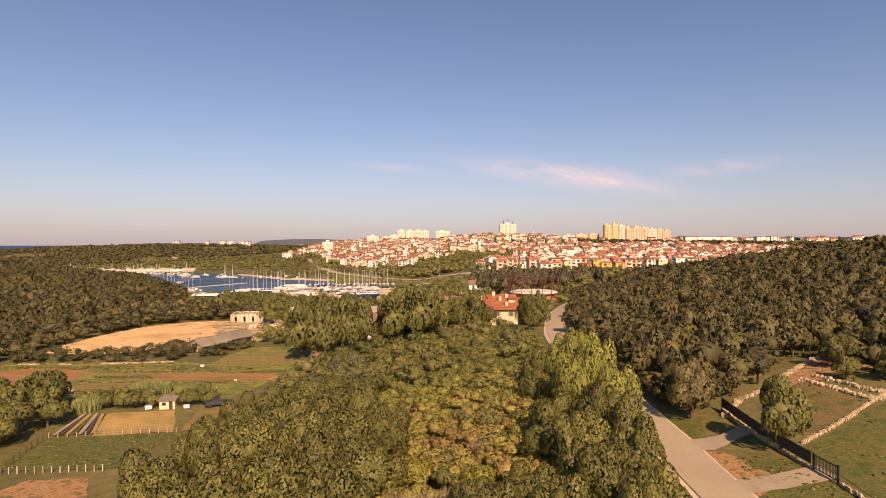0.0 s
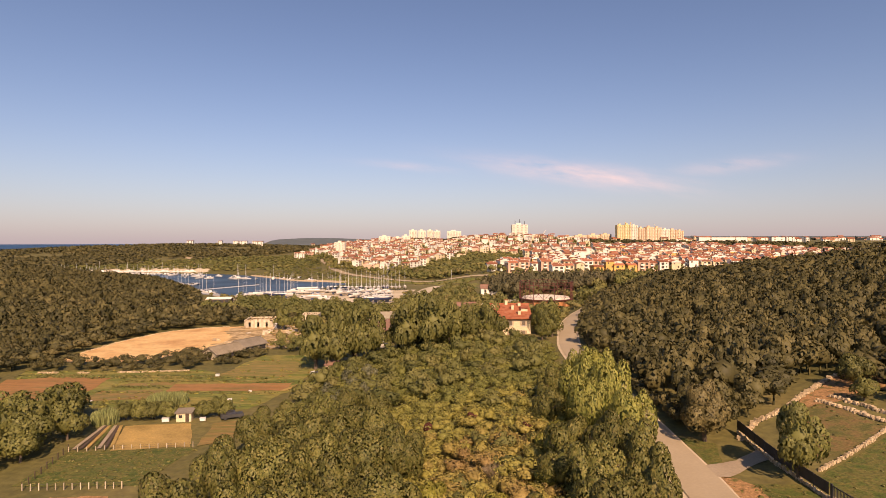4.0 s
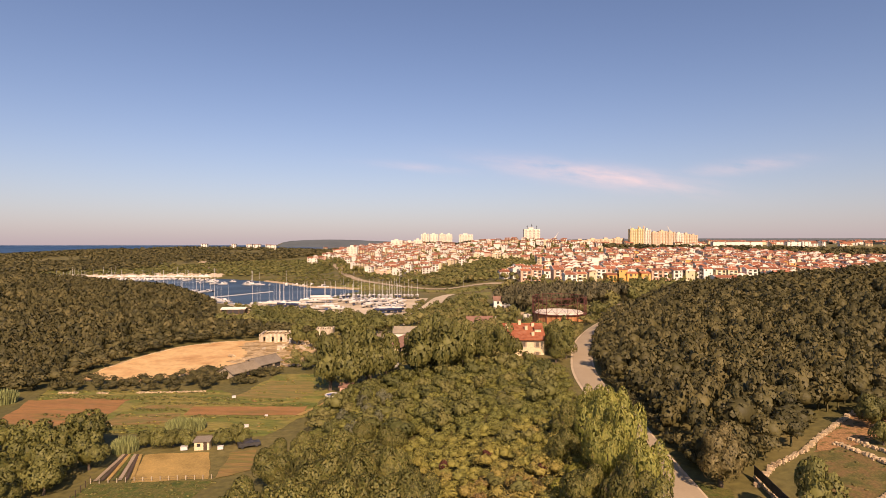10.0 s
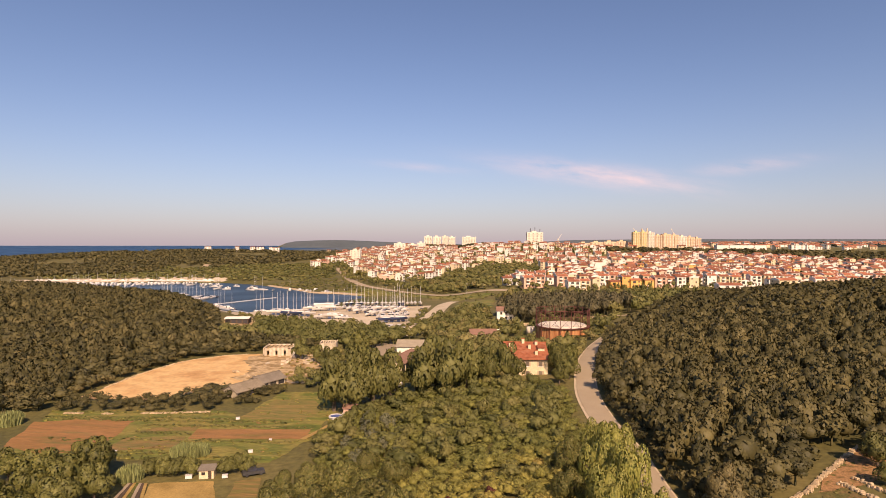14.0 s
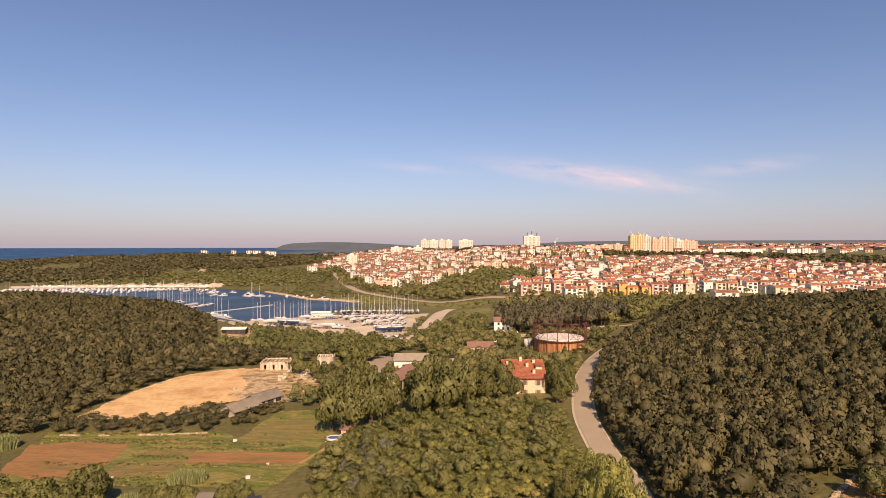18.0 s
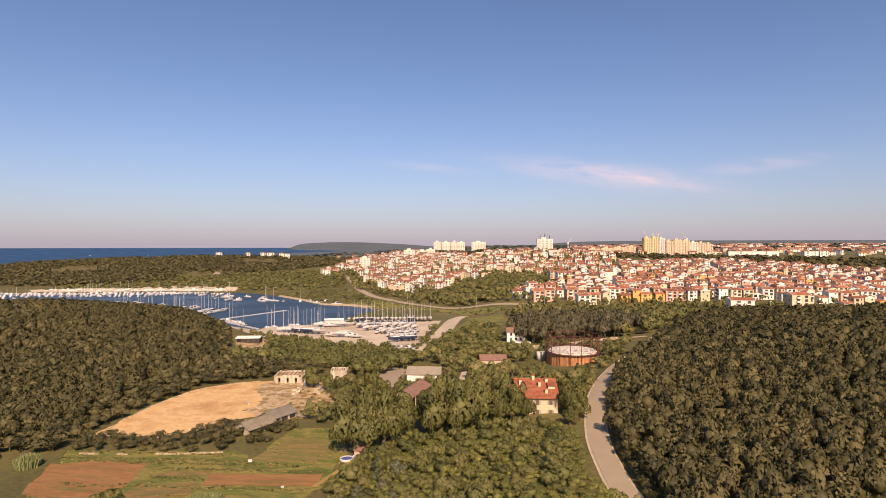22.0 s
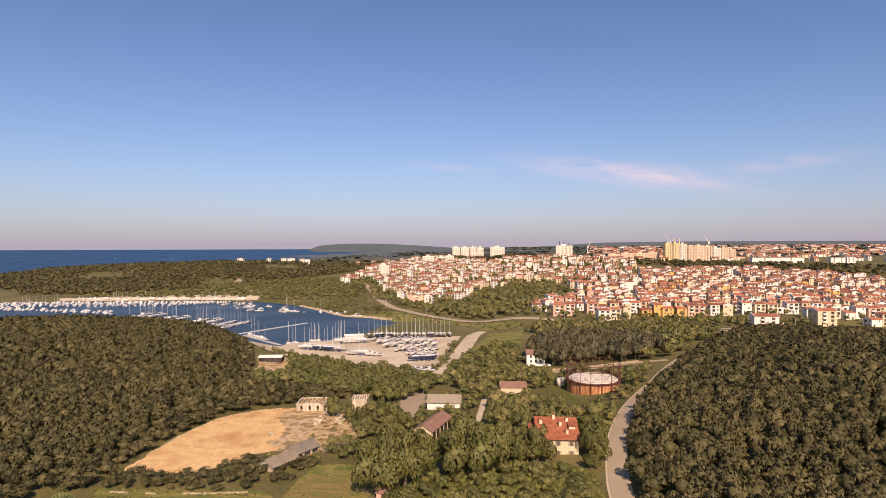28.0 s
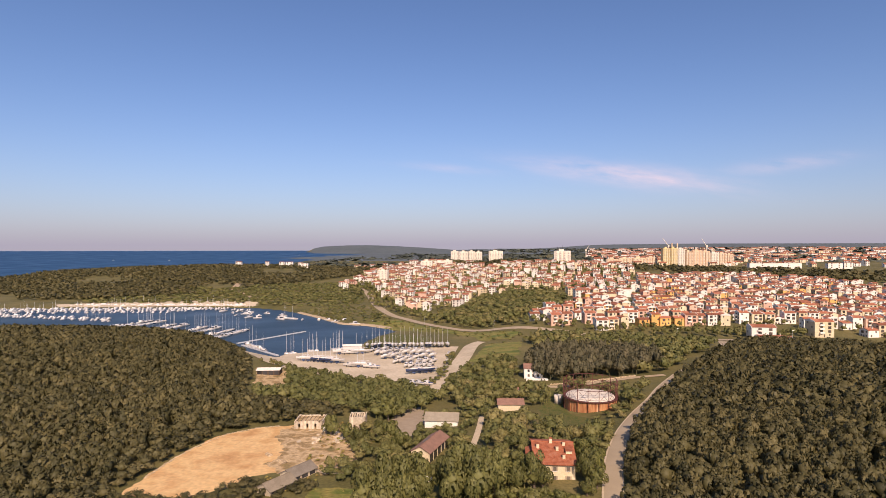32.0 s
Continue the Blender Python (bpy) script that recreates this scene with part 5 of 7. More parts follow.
WINDOW = Geo().box(-0.55, 0.55, -0.05, 0.05, 0, 1.35).mesh("window", M_TOWNGLASS)
# no recess is cut: a dark flat panel paints the loggia's shade
LOGGIA_SHADE = Geo().box(-1.2, 1.2, -0.05, 0.05, 0, 2.0).mesh("loggia", M_TOWNGLASS)
DOOR = Geo().box(-0.5, 0.5, -0.05, 0.05, 0, 2.1).mesh("door", M_WOODDARK)
BALCONY = Geo().box(-1.6, 1.6, -1.2, 0, -0.15, 0).box(-1.6, 1.6, -1.2, -1.1, 0, 0.95).box(-1.6, -1.5, -1.1, 0, 0, 0.95).box(1.5, 1.6, -1.1, 0, 0, 0.95).mesh("balcony", M_WHITE)
CHIMNEY = Geo().box(-0.3, 0.3, -0.3, 0.3, -0.8, 1.0).box(-0.38, 0.38, -0.38, 0.38, 1.0, 1.12).mesh("chimney", M_WHITE)


def parapet(w, d, z, rise, s):
    """The white party wall that stands above the tiles at one gable."""
    x0, x1 = s * (w / 2 + 0.33), s * (w / 2 + 0.08)
    return Geo().add([(x, y, q) for x in (x0, x1) for y, q in ((-d / 2 - 0.3, z - 0.4), (-d / 2 - 0.3, z + 0.3), (0, z + rise + 0.42), (d / 2 + 0.3, z + 0.3), (d / 2 + 0.3, z - 0.4))],
                     [(0, 1, 2, 3, 4), (9, 8, 7, 6, 5), (0, 5, 6, 1), (1, 6, 7, 2), (2, 7, 8, 3), (3, 8, 9, 4)])


def town_house(kind, mt, label):
    """kind: width, depth, floors, rise, balconies, ridge turned."""
    w, d, floors, rise, balc, turned = kind
    hgt = floors * 2.9
    t = thing("house", label, "house", group="town houses")
    g = gable_walls(d, w, hgt, rise) if turned else gable_walls(w, d, hgt, rise)
    rot = pose(0, 0, 0, 0, 0, 90) if turned else Matrix.Identity(4)
    part("wall", g, mt, t, at=rot)
    part("roof", gable_roof(d, w, hgt, rise) if turned else gable_roof(w, d, hgt, rise), M_TOWNTILE, t, at=rot)
    for f in range(floors):
        part("loggia" if balc and f else "window", LOGGIA_SHADE if balc and f else WINDOW, None, t, at=pose(w * 0.27, -d / 2 - 0.02, f * 2.9 + (0.3 if balc and f else 0.95)))
        for s in (-1, 1):
            part("window", WINDOW, None, t, at=pose(s * (w / 2 + 0.02), -d * 0.22 * (1 - 2 * (f % 2)), f * 2.9 + 0.95, 0, 0, 90))
        part("loggia" if f else "window", LOGGIA_SHADE if f else WINDOW, None, t, at=pose(-w * (0.16 if f else 0.27), -d / 2 - 0.02, f * 2.9 + (0.3 if f else 0.95)))
        if balc and f:
            part("balcony", BALCONY, None, t, at=pose(-w * 0.16, -d / 2, f * 2.9 + 0.1))
    part("door", DOOR, None, t, at=pose(0, -d / 2 - 0.02, 0))
    for s in ((-1, 1) if balc else ()):
        part("parapet", parapet(d if turned else w, w if turned else d, hgt, rise, s), M_WHITE, t, at=rot)
    part("chimney", CHIMNEY, None, t, at=pose(w * 0.2, d * 0.08, hgt + rise))
    return t


KINDS = [(9, 7.5, 2, 1.2, 0, 0), (9.5, 8, 3, 1.2, 1, 0), (7.5, 8, 3, 1.3, 1, 1), (10, 8, 3, 1.3, 1, 0), (8.5, 8.5, 2, 1.4, 0, 1), (8, 7, 3, 1.1, 0, 0)]
WALLS = [(M_WHITE, "white"), (M_CREAM, "cream"), (M_WHITE, "pale white"), (M_PINK, "pink"), (M_ORANGE, "orange")]
PROTO = []
for i, k in enumerate(KINDS):
    for j, (m, c) in enumerate(WALLS):
        if (i * 3 + j) % 2 == 0 or j == 0:
            PROTO.append((j, k, town_house(k, m, f"{c} rendered {'three' if k[2] == 3 else 'two'}-storey house with terracotta roof")))

HOUSE_RNG = random.Random(5)
EAST_TOWN = [(112, 470), (140, 464), (168, 476), (232, 482), (262, 466), (300, 440), (470, 470), (600, 640), (560, 760), (480, 765), (450, 850), (370, 930), (215, 905), (172, 722), (128, 560)]
MID_TOWN = [(24, 508), (54, 474), (104, 468), (122, 500), (122, 560), (160, 720), (88, 725), (86, 680), (74, 604), (32, 544)]
WEST_TOWN = [(-244, 870), (-172, 735), (-140, 655), (-100, 605), (-72, 616), (-46, 650), (-28, 732), (15, 740), (70, 732), (150, 724), (168, 722), (207, 900), (240, 1060), (100, 1060), (-60, 1110), (-220, 1110)]


def plots(poly, gx, gy, turn, jit):
    a = radians(turn)
    c, s = math.cos(a), math.sin(a)
    out = []
    for i in range(-90, 90):
        for j in range(-70, 70):
            u, v = i * gx, j * gy
            x, y = 200 + u * c - v * s, 650 + u * s + v * c
            if inside(poly, x, y):
                out.append((x + HOUSE_RNG.uniform(-jit, jit) * gx, y + HOUSE_RNG.uniform(-jit, jit) * gy, turn))
    return out


SPOTS = [(p, "east") for p in plots(EAST_TOWN, 9.6, 25, 9, 0.10)] + [(p, "mid") for p in plots(MID_TOWN, 9.8, 24.0, 14, 0.08)] + [(p, "west") for p in plots(WEST_TOWN, 13.5, 21, -8, 0.24)]
SPOTS = [(p, q) for p, q in SPOTS if edge_distance(MAIN_ROAD, p[0], p[1], closed=False) > 17 and HOUSE_RNG.random() > (0.12 if q == "west" else 0.09)]
SPOTS.sort(key=lambda s: s[0][1] + abs(s[0][0]) * 0.2)
FAR_V, FAR_F, FAR_M = [], [], []
FAR_MATS = [M_WHITE, M_CREAM, M_PINK, M_ORANGE, M_TOWNTILE, M_FARGLASS]


def far_house(x, y, z, a, k, wall):
    """Walls, roof and windows of a house that stays far away, added to the common mesh."""
    w, d, floors, rise, _, _ = k
    hgt = floors * 2.9
    c, s = math.cos(a), math.sin(a)
    sets = [(gable_walls(w, d, hgt, rise), wall), (gable_roof(w, d, hgt, rise, 0.45), 4)] + ([(parapet(w, d, hgt, rise, -1), 0)] if floors == 3 else [])
    g = Geo()
    for f in range(floors):
        for sx in (-1, 1):
            g.box(sx * w * 0.25 - 0.9 - 0.5 * (sx < 0), sx * w * 0.25 + 0.9, -d / 2 - 0.06, -d / 2 + 0.05, f * 2.9 + 0.5, f * 2.9 + 2.35)
            g.box(sx * (w / 2 + 0.05) - 0.06, sx * (w / 2 + 0.05) + 0.06, -d * 0.22 - 0.7, -d * 0.22 + 0.7, f * 2.9 + 0.8, f * 2.9 + 2.3)
    sets.append((g, 5))
    for g, m in sets:
        n = len(FAR_V)
        FAR_V.extend((x + p * c - q * s, y + p * s + q * c, z + t) for p, q, t in g.v)
        FAR_F.extend(tuple(i + n for i in f) for f in g.f)
        FAR_M.extend([m] * len(g.f))


placed = 0
for (x, y, turn), quarter in SPOTS:
    pick = HOUSE_RNG.random()
    wall = 0 if pick < 0.40 else 1 if pick < 0.70 else 2 if pick < 0.78 else 3 if pick < 0.91 else 4
    if quarter == "east" and 112 < x < 162 and y < 512 and pick < 0.75:
        wall = 4
    if quarter == "west":
        wall = 0 if pick < 0.55 else 1 if pick < 0.92 else 3
    z = h(x, y) + HOUSE_RNG.uniform(-0.9, 0.9)
    spin = turn + (HOUSE_RNG.choice((0, 0, 90, -20, 15)) if quarter == "west" else HOUSE_RNG.choice((0, 0, 0, 90, -90)) + HOUSE_RNG.uniform(-7, 7))
    if placed < 205:
        opts = [p for j, k, p in PROTO if j == wall] or [PROTO[0][2]]
        copy_thing(HOUSE_RNG.choice(opts), pose(x, y, z, 0, 0, spin))
        placed += 1
    else:
        far_house(x, y, z, radians(spin + HOUSE_RNG.choice((0, 0, 90))), HOUSE_RNG.choice(KINDS), (0, 1, 0, 2, 3)[wall])
# scattered low buildings of the plain and the peninsula
for i in range(900):
    y = HOUSE_RNG.uniform(1080, 3900)
    x = y * HOUSE_RNG.uniform(0.16, 0.78)
    far_house(x, y, h(x, y), HOUSE_RNG.uniform(-0.5, 0.5), (HOUSE_RNG.uniform(8, 20) * (1 + (y > 2000)), 11, HOUSE_RNG.choice((1, 2, 2, 3)), 2.0, 0, 0), HOUSE_RNG.choice((0, 0, 1)))
for i in range(70):
    y = HOUSE_RNG.uniform(1150, 1900)
    x = HOUSE_RNG.uniform(-0.26, -0.04) * y
    far_house(x, y, h(x, y), HOUSE_RNG.uniform(-0.5, 0.5), HOUSE_RNG.choice(KINDS), HOUSE_RNG.choice((0, 0, 1)))
for x, y, w in ((-470, 1235, 16), (-455, 1240, 22), (-500, 1225, 12), (-420, 1210, 14), (-560, 1215, 18), (-400, 1180, 20), (-120, 1700, 40), (-250, 2050, 50), (482, 1050, 130), (580, 1050, 36), (610, 1065, 22)):
    far_house(x, y, h(x, y) + 3, 0.1, (w * 0.7, 9, 3, 0.3, 0, 0), 0)
me = bpy.data.meshes.new("distant_houses")
me.from_pydata(FAR_V, [], FAR_F)
for m in FAR_MATS:
    me.materials.append(m)
me.polygons.foreach_set("material_index", FAR_M)
tagged(new("distant_houses", me), "distant pale houses with terracotta roofs across the town", "houses", kind="stuff")
for _, _, p in PROTO:
    for o in (*p.children_recursive, p):
        bpy.data.objects.remove(o)
# larger blocks along the main road
for kind, m, label, x, y, spin in (((15, 11, 4, 1.4, 1, 0), M_CREAM, "large cream apartment house beside the car park", 243, 458, 8), ((17, 11, 3, 1.4, 1, 0), M_WHITE, "white apartment house at the foot of the town", 196, 447, -4),
                                   ((22, 8, 1, 0.7, 0, 0), M_WHITE, "low white building beside the main road", 200, 436, -8)):
    town_house(kind, m, label).matrix_basis = pose(x, y, h(x, y), 0, 0, spin)
# trees between the houses
x, y = scatter(EAST_TOWN, 10.5, lambda X, Y: RNG.random(X.shape) < 0.6)
x2, y2 = scatter(WEST_TOWN, 9.5, lambda X, Y: RNG.random(X.shape) < 0.8)
x3, y3 = scatter([(40, 476), (110, 448), (186, 442), (188, 455), (206, 455), (214, 446), (232, 452), (228, 476), (170, 470), (130, 466), (52, 494), (-60, 590), (-130, 650), (-150, 640), (-80, 560), (-20, 512)], 7, lambda X, Y: off_main(X, Y, 11) & (RNG.random(X.shape) < 0.7))
x, y = np.concatenate([x, x2, x3]), np.concatenate([y, y2, y3])
wood("town_trees", x, y, RNG.uniform(1.7, 3.7, len(x)), RNG.uniform(3.5, 8.5, len(x)), np.where(y < 560, 2, 3), M_BROAD, "green trees growing between the town houses", category="trees")


# ---- tower blocks on the ridge ----
def tower(x0, x1, y, top, base, depth, bays, mt, label, plant=True):
    t = thing("apartment_tower", label, "apartment block", pose((x0 + x1) / 2, y, base), "tower blocks")
    w, hgt = x1 - x0, top - base
    part("body", Geo().box(-w / 2, w / 2, 0, depth, -6, hgt), mt, t)
    floors = int(hgt / 2.9)
    bw = w / bays
    for b in range(bays):
        cx = -w / 2 + bw * (b + 0.5)
        part("bay", Geo().box(cx - bw * 0.22, cx + bw * 0.22, -1.3, 0.0, -6, hgt - 0.5 - (b % 2) * 1.4), mt, t)
        g = Geo()
        for f in range(floors):
            g.box(cx - bw * 0.16, cx + bw * 0.16, -1.36, -1.30, f * 2.9 + 0.9, f * 2.9 + 2.2)
        part("glazing", g, M_GLAZING, t)["kind"] = "stuff"
        g = Geo()
        for f in range(floors):
            g.box(cx + bw * 0.25, cx + bw * 0.47, -1.0, 0, f * 2.9 - 0.1, f * 2.9 + 0.9)
        part("balcony_stack", g, M_WHITE, t)["kind"] = "stuff"
    if plant:
        part("lift_house", Geo().box(-w * 0.2, w * 0.1, depth * 0.3, depth * 0.7, hgt, hgt + 2.6), mt, t)
    return t


W_T = "white concrete apartment tower on the ridge"
for a, b, k in ((-98.7, -82, 53.9), (-80, -62, 53.2), (-60, -46, 53.9), (-45, -30.7, 52.6)):
    tower(a, b, 1259, k, 16, 14, 3, M_TOWER, W_T)
tower(-16.8, 15.7, 1335, 53.7, 18, 14, 5, M_TOWER, W_T)
tower(98.2, 125.5, 990, 57.4, 22, 14, 4, M_TOWER, "white concrete tower with antennas on its roof")
Y_T = "yellow concrete apartment tower on the ridge"
P_T = "peach concrete apartment tower on the ridge"
for a, b, k, m in ((316.6, 330, 60.5, M_TOWERY), (330.5, 343, 61.2, M_TOWERY), (343.5, 356, 59.5, M_TOWER), (357, 370, 54.5, M_TOWERP), (370.5, 386, 56.5, M_TOWERP), (386.5, 401, 55.0, M_TOWERP), (402.5, 417, 52.0, M_TOWER), (417.5, 432, 51.0, M_TOWERP), (433, 445, 49.0, M_TOWERP)):
    tower(a, b, 1124 + abs(a - 380) * 0.1, k, 16, 13, 3, m, Y_T if m is M_TOWERY else P_T if m is M_TOWERP else W_T)
for a, b, k in ((216.7, 240, 39.5), (241, 266, 41.0), (267, 292, 42.0), (293, 314, 43.0)):
    tower(a, b, 1160, k, 14, 13, 4, M_TOWERP, "long peach apartment block below the ridge towers")
tower(-137.8, -117, 1050, 38.5, 8, 13, 3, M_TOWER, "white apartment block at the edge of the town")
tower(-96, -80.5, 1050, 39.5, 8, 13, 3, M_TOWER, "white apartment block at the edge of the town")
tower(-117, -97, 1085, 36.5, 8, 13, 3, M_TOWER, "low white apartment block at the edge of the town")
tower(-188, -172, 900, 27.4, 4, 12, 3, M_TOWER, "small white apartment block above the houses")
tower(173, 205, 735, 16.5, 3, 12, 6, M_TOWER, "long low white apartment building among the houses", False)
for x, y, z, d in ((104, 992, 57.4, 7), (112, 996, 57.4, 9), (120, 992, 57.4, 6)):
    part("antenna_mast", Geo().rod((x, y, z), (x, y, z + d), 0.35, 5).box(x - 1.2, x + 1.2, y - 0.2, y + 0.2, z + d * 0.6, z + d * 0.7), M_STEEL)
for o in [o for o in scene.objects if o.name.startswith("antenna_mast")]:
    tagged(o, "steel antenna mast on the tower roof", "antenna", "roof antennas")
for x in (334, 344):
    t = thing("chimney_stack", "tall red and white striped chimney behind the towers", "chimney", pose(x * 1.12, 1270, 10))
    for i in range(6):
        part("band", Geo().rod((0, 0, 10 + i * 8.5), (0, 0, 18.5 + i * 8.5), 1.9 - i * 0.1, 12, 1.8 - i * 0.1), M_TOWERP if i % 2 else M_WHITE, t)


def crane(x, y, tall, lean):
    t = thing("harbour_crane", "pale steel harbour crane with a raised jib", "crane", pose(x, y, h(x, y)))
    part("tower", Geo().rod((0, 0, 0), (0, 0, tall * 0.6), 2.0, 4, 1.4), M_TANKTOP, t)
    part("cab", Geo().box(-2.5, 2.5, -2.5, 2.5, tall * 0.55, tall * 0.68), M_TANKTOP, t)
    part("jib", Geo().rod((0, 0, tall * 0.62), (lean, 0, tall), 1.1, 4, 0.6), M_TANKTOP, t)


for x, k, lean in ((325, 62, -16), (395, 60, -14), (172, 42, 10)):
    crane(x * 1.6, 1800, k, lean)


# ---- gas holder ----
def gas_holder(cx, cy):
    R, top, base = 10.9, 2.8, -3.4
    t = thing("gas_holder", "rusty round gas holder with white roof and braced frame", "gas holder", pose(cx, cy, 0))
    part("tank", Geo().lathe([(R - 0.2, base - 1.5), (R, base), (R, top - 0.7)], 48), M_RUST, t, "rust-streaked steel tank", smooth=True)
    part("roof", Geo().lathe([(R - 0.5, top - 0.5), (R - 1.2, top + 0.1), (R * 0.5, top + 0.55), (0.01, top + 0.7)], 48), M_TANKTOP, t, "white painted plate roof", smooth=True)
    part("walkway", Geo().lathe([(R - 0.6, top - 0.75), (R + 0.75, top - 0.75), (R + 0.75, top - 0.55), (R - 0.6, top - 0.55)], 48), M_RUSTDARK, t, "dark walkway ring")
    n, zt = 16, top + 6.6
    P = [(math.cos(2 * math.pi * (i + 0.4) / n) * (R + 0.55), math.sin(2 * math.pi * (i + 0.4) / n) * (R + 0.55)) for i in range(n)]
    post = Geo().rod((0, 0, base - 1), (0, 0, zt), 0.13, 6).mesh("column", M_RUSTDARK)
    for i, (x, y) in enumerate(P):
        part("column", post, None, t, at=pose(x, y, 0))
        (u, v) = P[(i + 1) % n]
        for z in (top + 4.1, zt):
            part("girder", Geo().rod((x, y, z), (u, v, z), 0.12, 5), M_RUSTDARK, t)
        part("brace", Geo().rod((x, y, top - 0.4), (u, v, top + 4.1), 0.06, 4), M_RUSTDARK, t)
        part("brace", Geo().rod((u, v, top - 0.4), (x, y, top + 4.1), 0.06, 4), M_RUSTDARK, t)
        part("brace", Geo().rod((x, y, top + 4.1), (u, v, zt), 0.06, 4), M_RUSTDARK, t)
        part("rail", Geo().rod((x * 1.03, y * 1.03, top + 0.45), (u * 1.03, v * 1.03, top + 0.45), 0.05, 4), M_RUSTDARK, t)
        a = 2 * math.pi * (i + 0.4) / n
        part("rib", Geo().box(R - 0.02, R + 0.16, -0.16, 0.16, base - 0.6, top - 0.8), M_RUST, t, at=pose(0, 0, 0, 0, 0, math.degrees(a)))


gas_holder(39.5, 251.5)
t = thing("storage_drum", "white round steel drum beside the gas holder", "tank", pose(26.6, 258.5, h(26.6, 258.5)))
part("shell", Geo().lathe([(0.01, 0), (1.9, 0), (1.9, 3.8), (0.01, 4.1)], 24), M_TANKTOP, t, smooth=True)
part("ladder", Geo().box(-0.2, -0.15, -2.05, -1.95, 0, 4.0).box(0.15, 0.2, -2.05, -1.95, 0, 4.0), M_RUSTDARK, t)


# ---- the red-roofed house ----
M_SHUTTER = mat("faded_wooden_shutter", [(0.38, 0.29, 0.19), (0.46, 0.36, 0.25)], scale=1.5, fine=9, bump=0.2)


def villa(cx, cy):
    z = -1.0
    t = thing("house", "cream two-storey villa with a red hipped tile roof", "house", pose(0, 0, 0))
    part("wall", Geo().box(10.3, 21.4, 164.9, 181.0, z - 1.5, 4.55), M_CREAM, t)
    part("wing", Geo().box(7.9, 10.2, 168.0, 179.0, z - 1.5, 4.4), M_CREAM, t)
    for k, (ya, yb) in enumerate(((164.2, 174.5), (186.0, 174.5))):
        P = [(9.4, ya, 4.5), (22.0, ya, 4.5), (22.0, yb, 7.6), (9.4, yb, 7.6)]
        part("roof_slope", Geo().add(P + [(a, b, c + 0.25) for a, b, c in P], [(0, 1, 2, 3), (7, 6, 5, 4), (0, 4, 5, 1), (1, 5, 6, 2), (3, 7, 4, 0), (2, 6, 7, 3)]), M_TILE, t, "red clay tile roof slope")
    part("ridge", Geo().rod((9.3, 174.5, 7.85), (22.1, 174.5, 7.85), 0.2, 6), M_TILE, t)
    part("gable", Geo().add([(x, y, z) for x in (21.1, 21.4) for y, z in ((164.9, 4.4), (181.0, 4.4), (185.2, 4.5), (174.5, 7.5))], [(0, 1, 2, 3), (7, 6, 5, 4), (0, 3, 7, 4), (3, 2, 6, 7)]), M_CREAM, t)
    part("wing_roof", Geo().add([(7.6, 165.4, 4.4), (12.2, 165.4, 5.5), (12.2, 176.6, 7.0), (7.6, 176.6, 5.2), (7.6, 165.4, 4.2), (12.2, 165.4, 5.2), (12.2, 176.6, 6.8), (7.6, 176.6, 5.0)],
                                [(0, 1, 2, 3), (7, 6, 5, 4), (0, 4, 5, 1), (2, 6, 7, 3), (3, 7, 4, 0)]), M_TILE, t)
    part("dormer", Geo().box(19.2, 21.0, 169.0, 173.0, 5.6, 7.1), M_CREAM, t)
    part("dormer_roof", Geo().box(19.0, 21.3, 168.7, 173.4, 7.1, 7.3), M_TILE, t)
    for x, y, k in ((11.2, 171.5, 8.2), (15.2, 174.0, 9.0), (16.8, 170.6, 7.9), (18.4, 167.0, 6.7), (19.0, 173.0, 8.4)):
        c = part("chimney", Geo().box(x - 0.4, x + 0.4, y - 0.4, y + 0.4, 5.2, k), M_CREAM, t)
        part("cap", Geo().box(x - 0.5, x + 0.5, y - 0.5, y + 0.5, k, k + 0.15), M_TILE, c)
    for x in (12.2, 15.6, 19.4):
        for zz in (-0.1, 2.6):
            w = part("window", Geo().box(x - 0.45, x + 0.45, 164.82, 164.9, zz, zz + 1.3), M_FARGLASS, t)
            part("sill", Geo().box(x - 0.65, x + 0.65, 164.72, 164.9, zz - 0.12, zz - 0.02), M_FRAME, w)
            part("shutter", Geo().box(x - 0.92, x - 0.48, 164.80, 164.88, zz, zz + 1.3), M_SHUTTER, w)
            part("shutter", Geo().box(x + 0.48, x + 0.92, 164.80, 164.88, zz, zz + 1.3), M_SHUTTER, w)
    for y in (168, 172.5, 177):
        for zz in (-0.1, 2.6):
            part("window", Geo().box(21.38, 21.48, y - 0.5, y + 0.5, zz, zz + 1.4), M_GLASS, t)
    part("eave_board", Geo().box(9.8, 21.9, 164.35, 164.42, 4.38, 4.62), M_WOODDARK, t)


villa(16, 172)


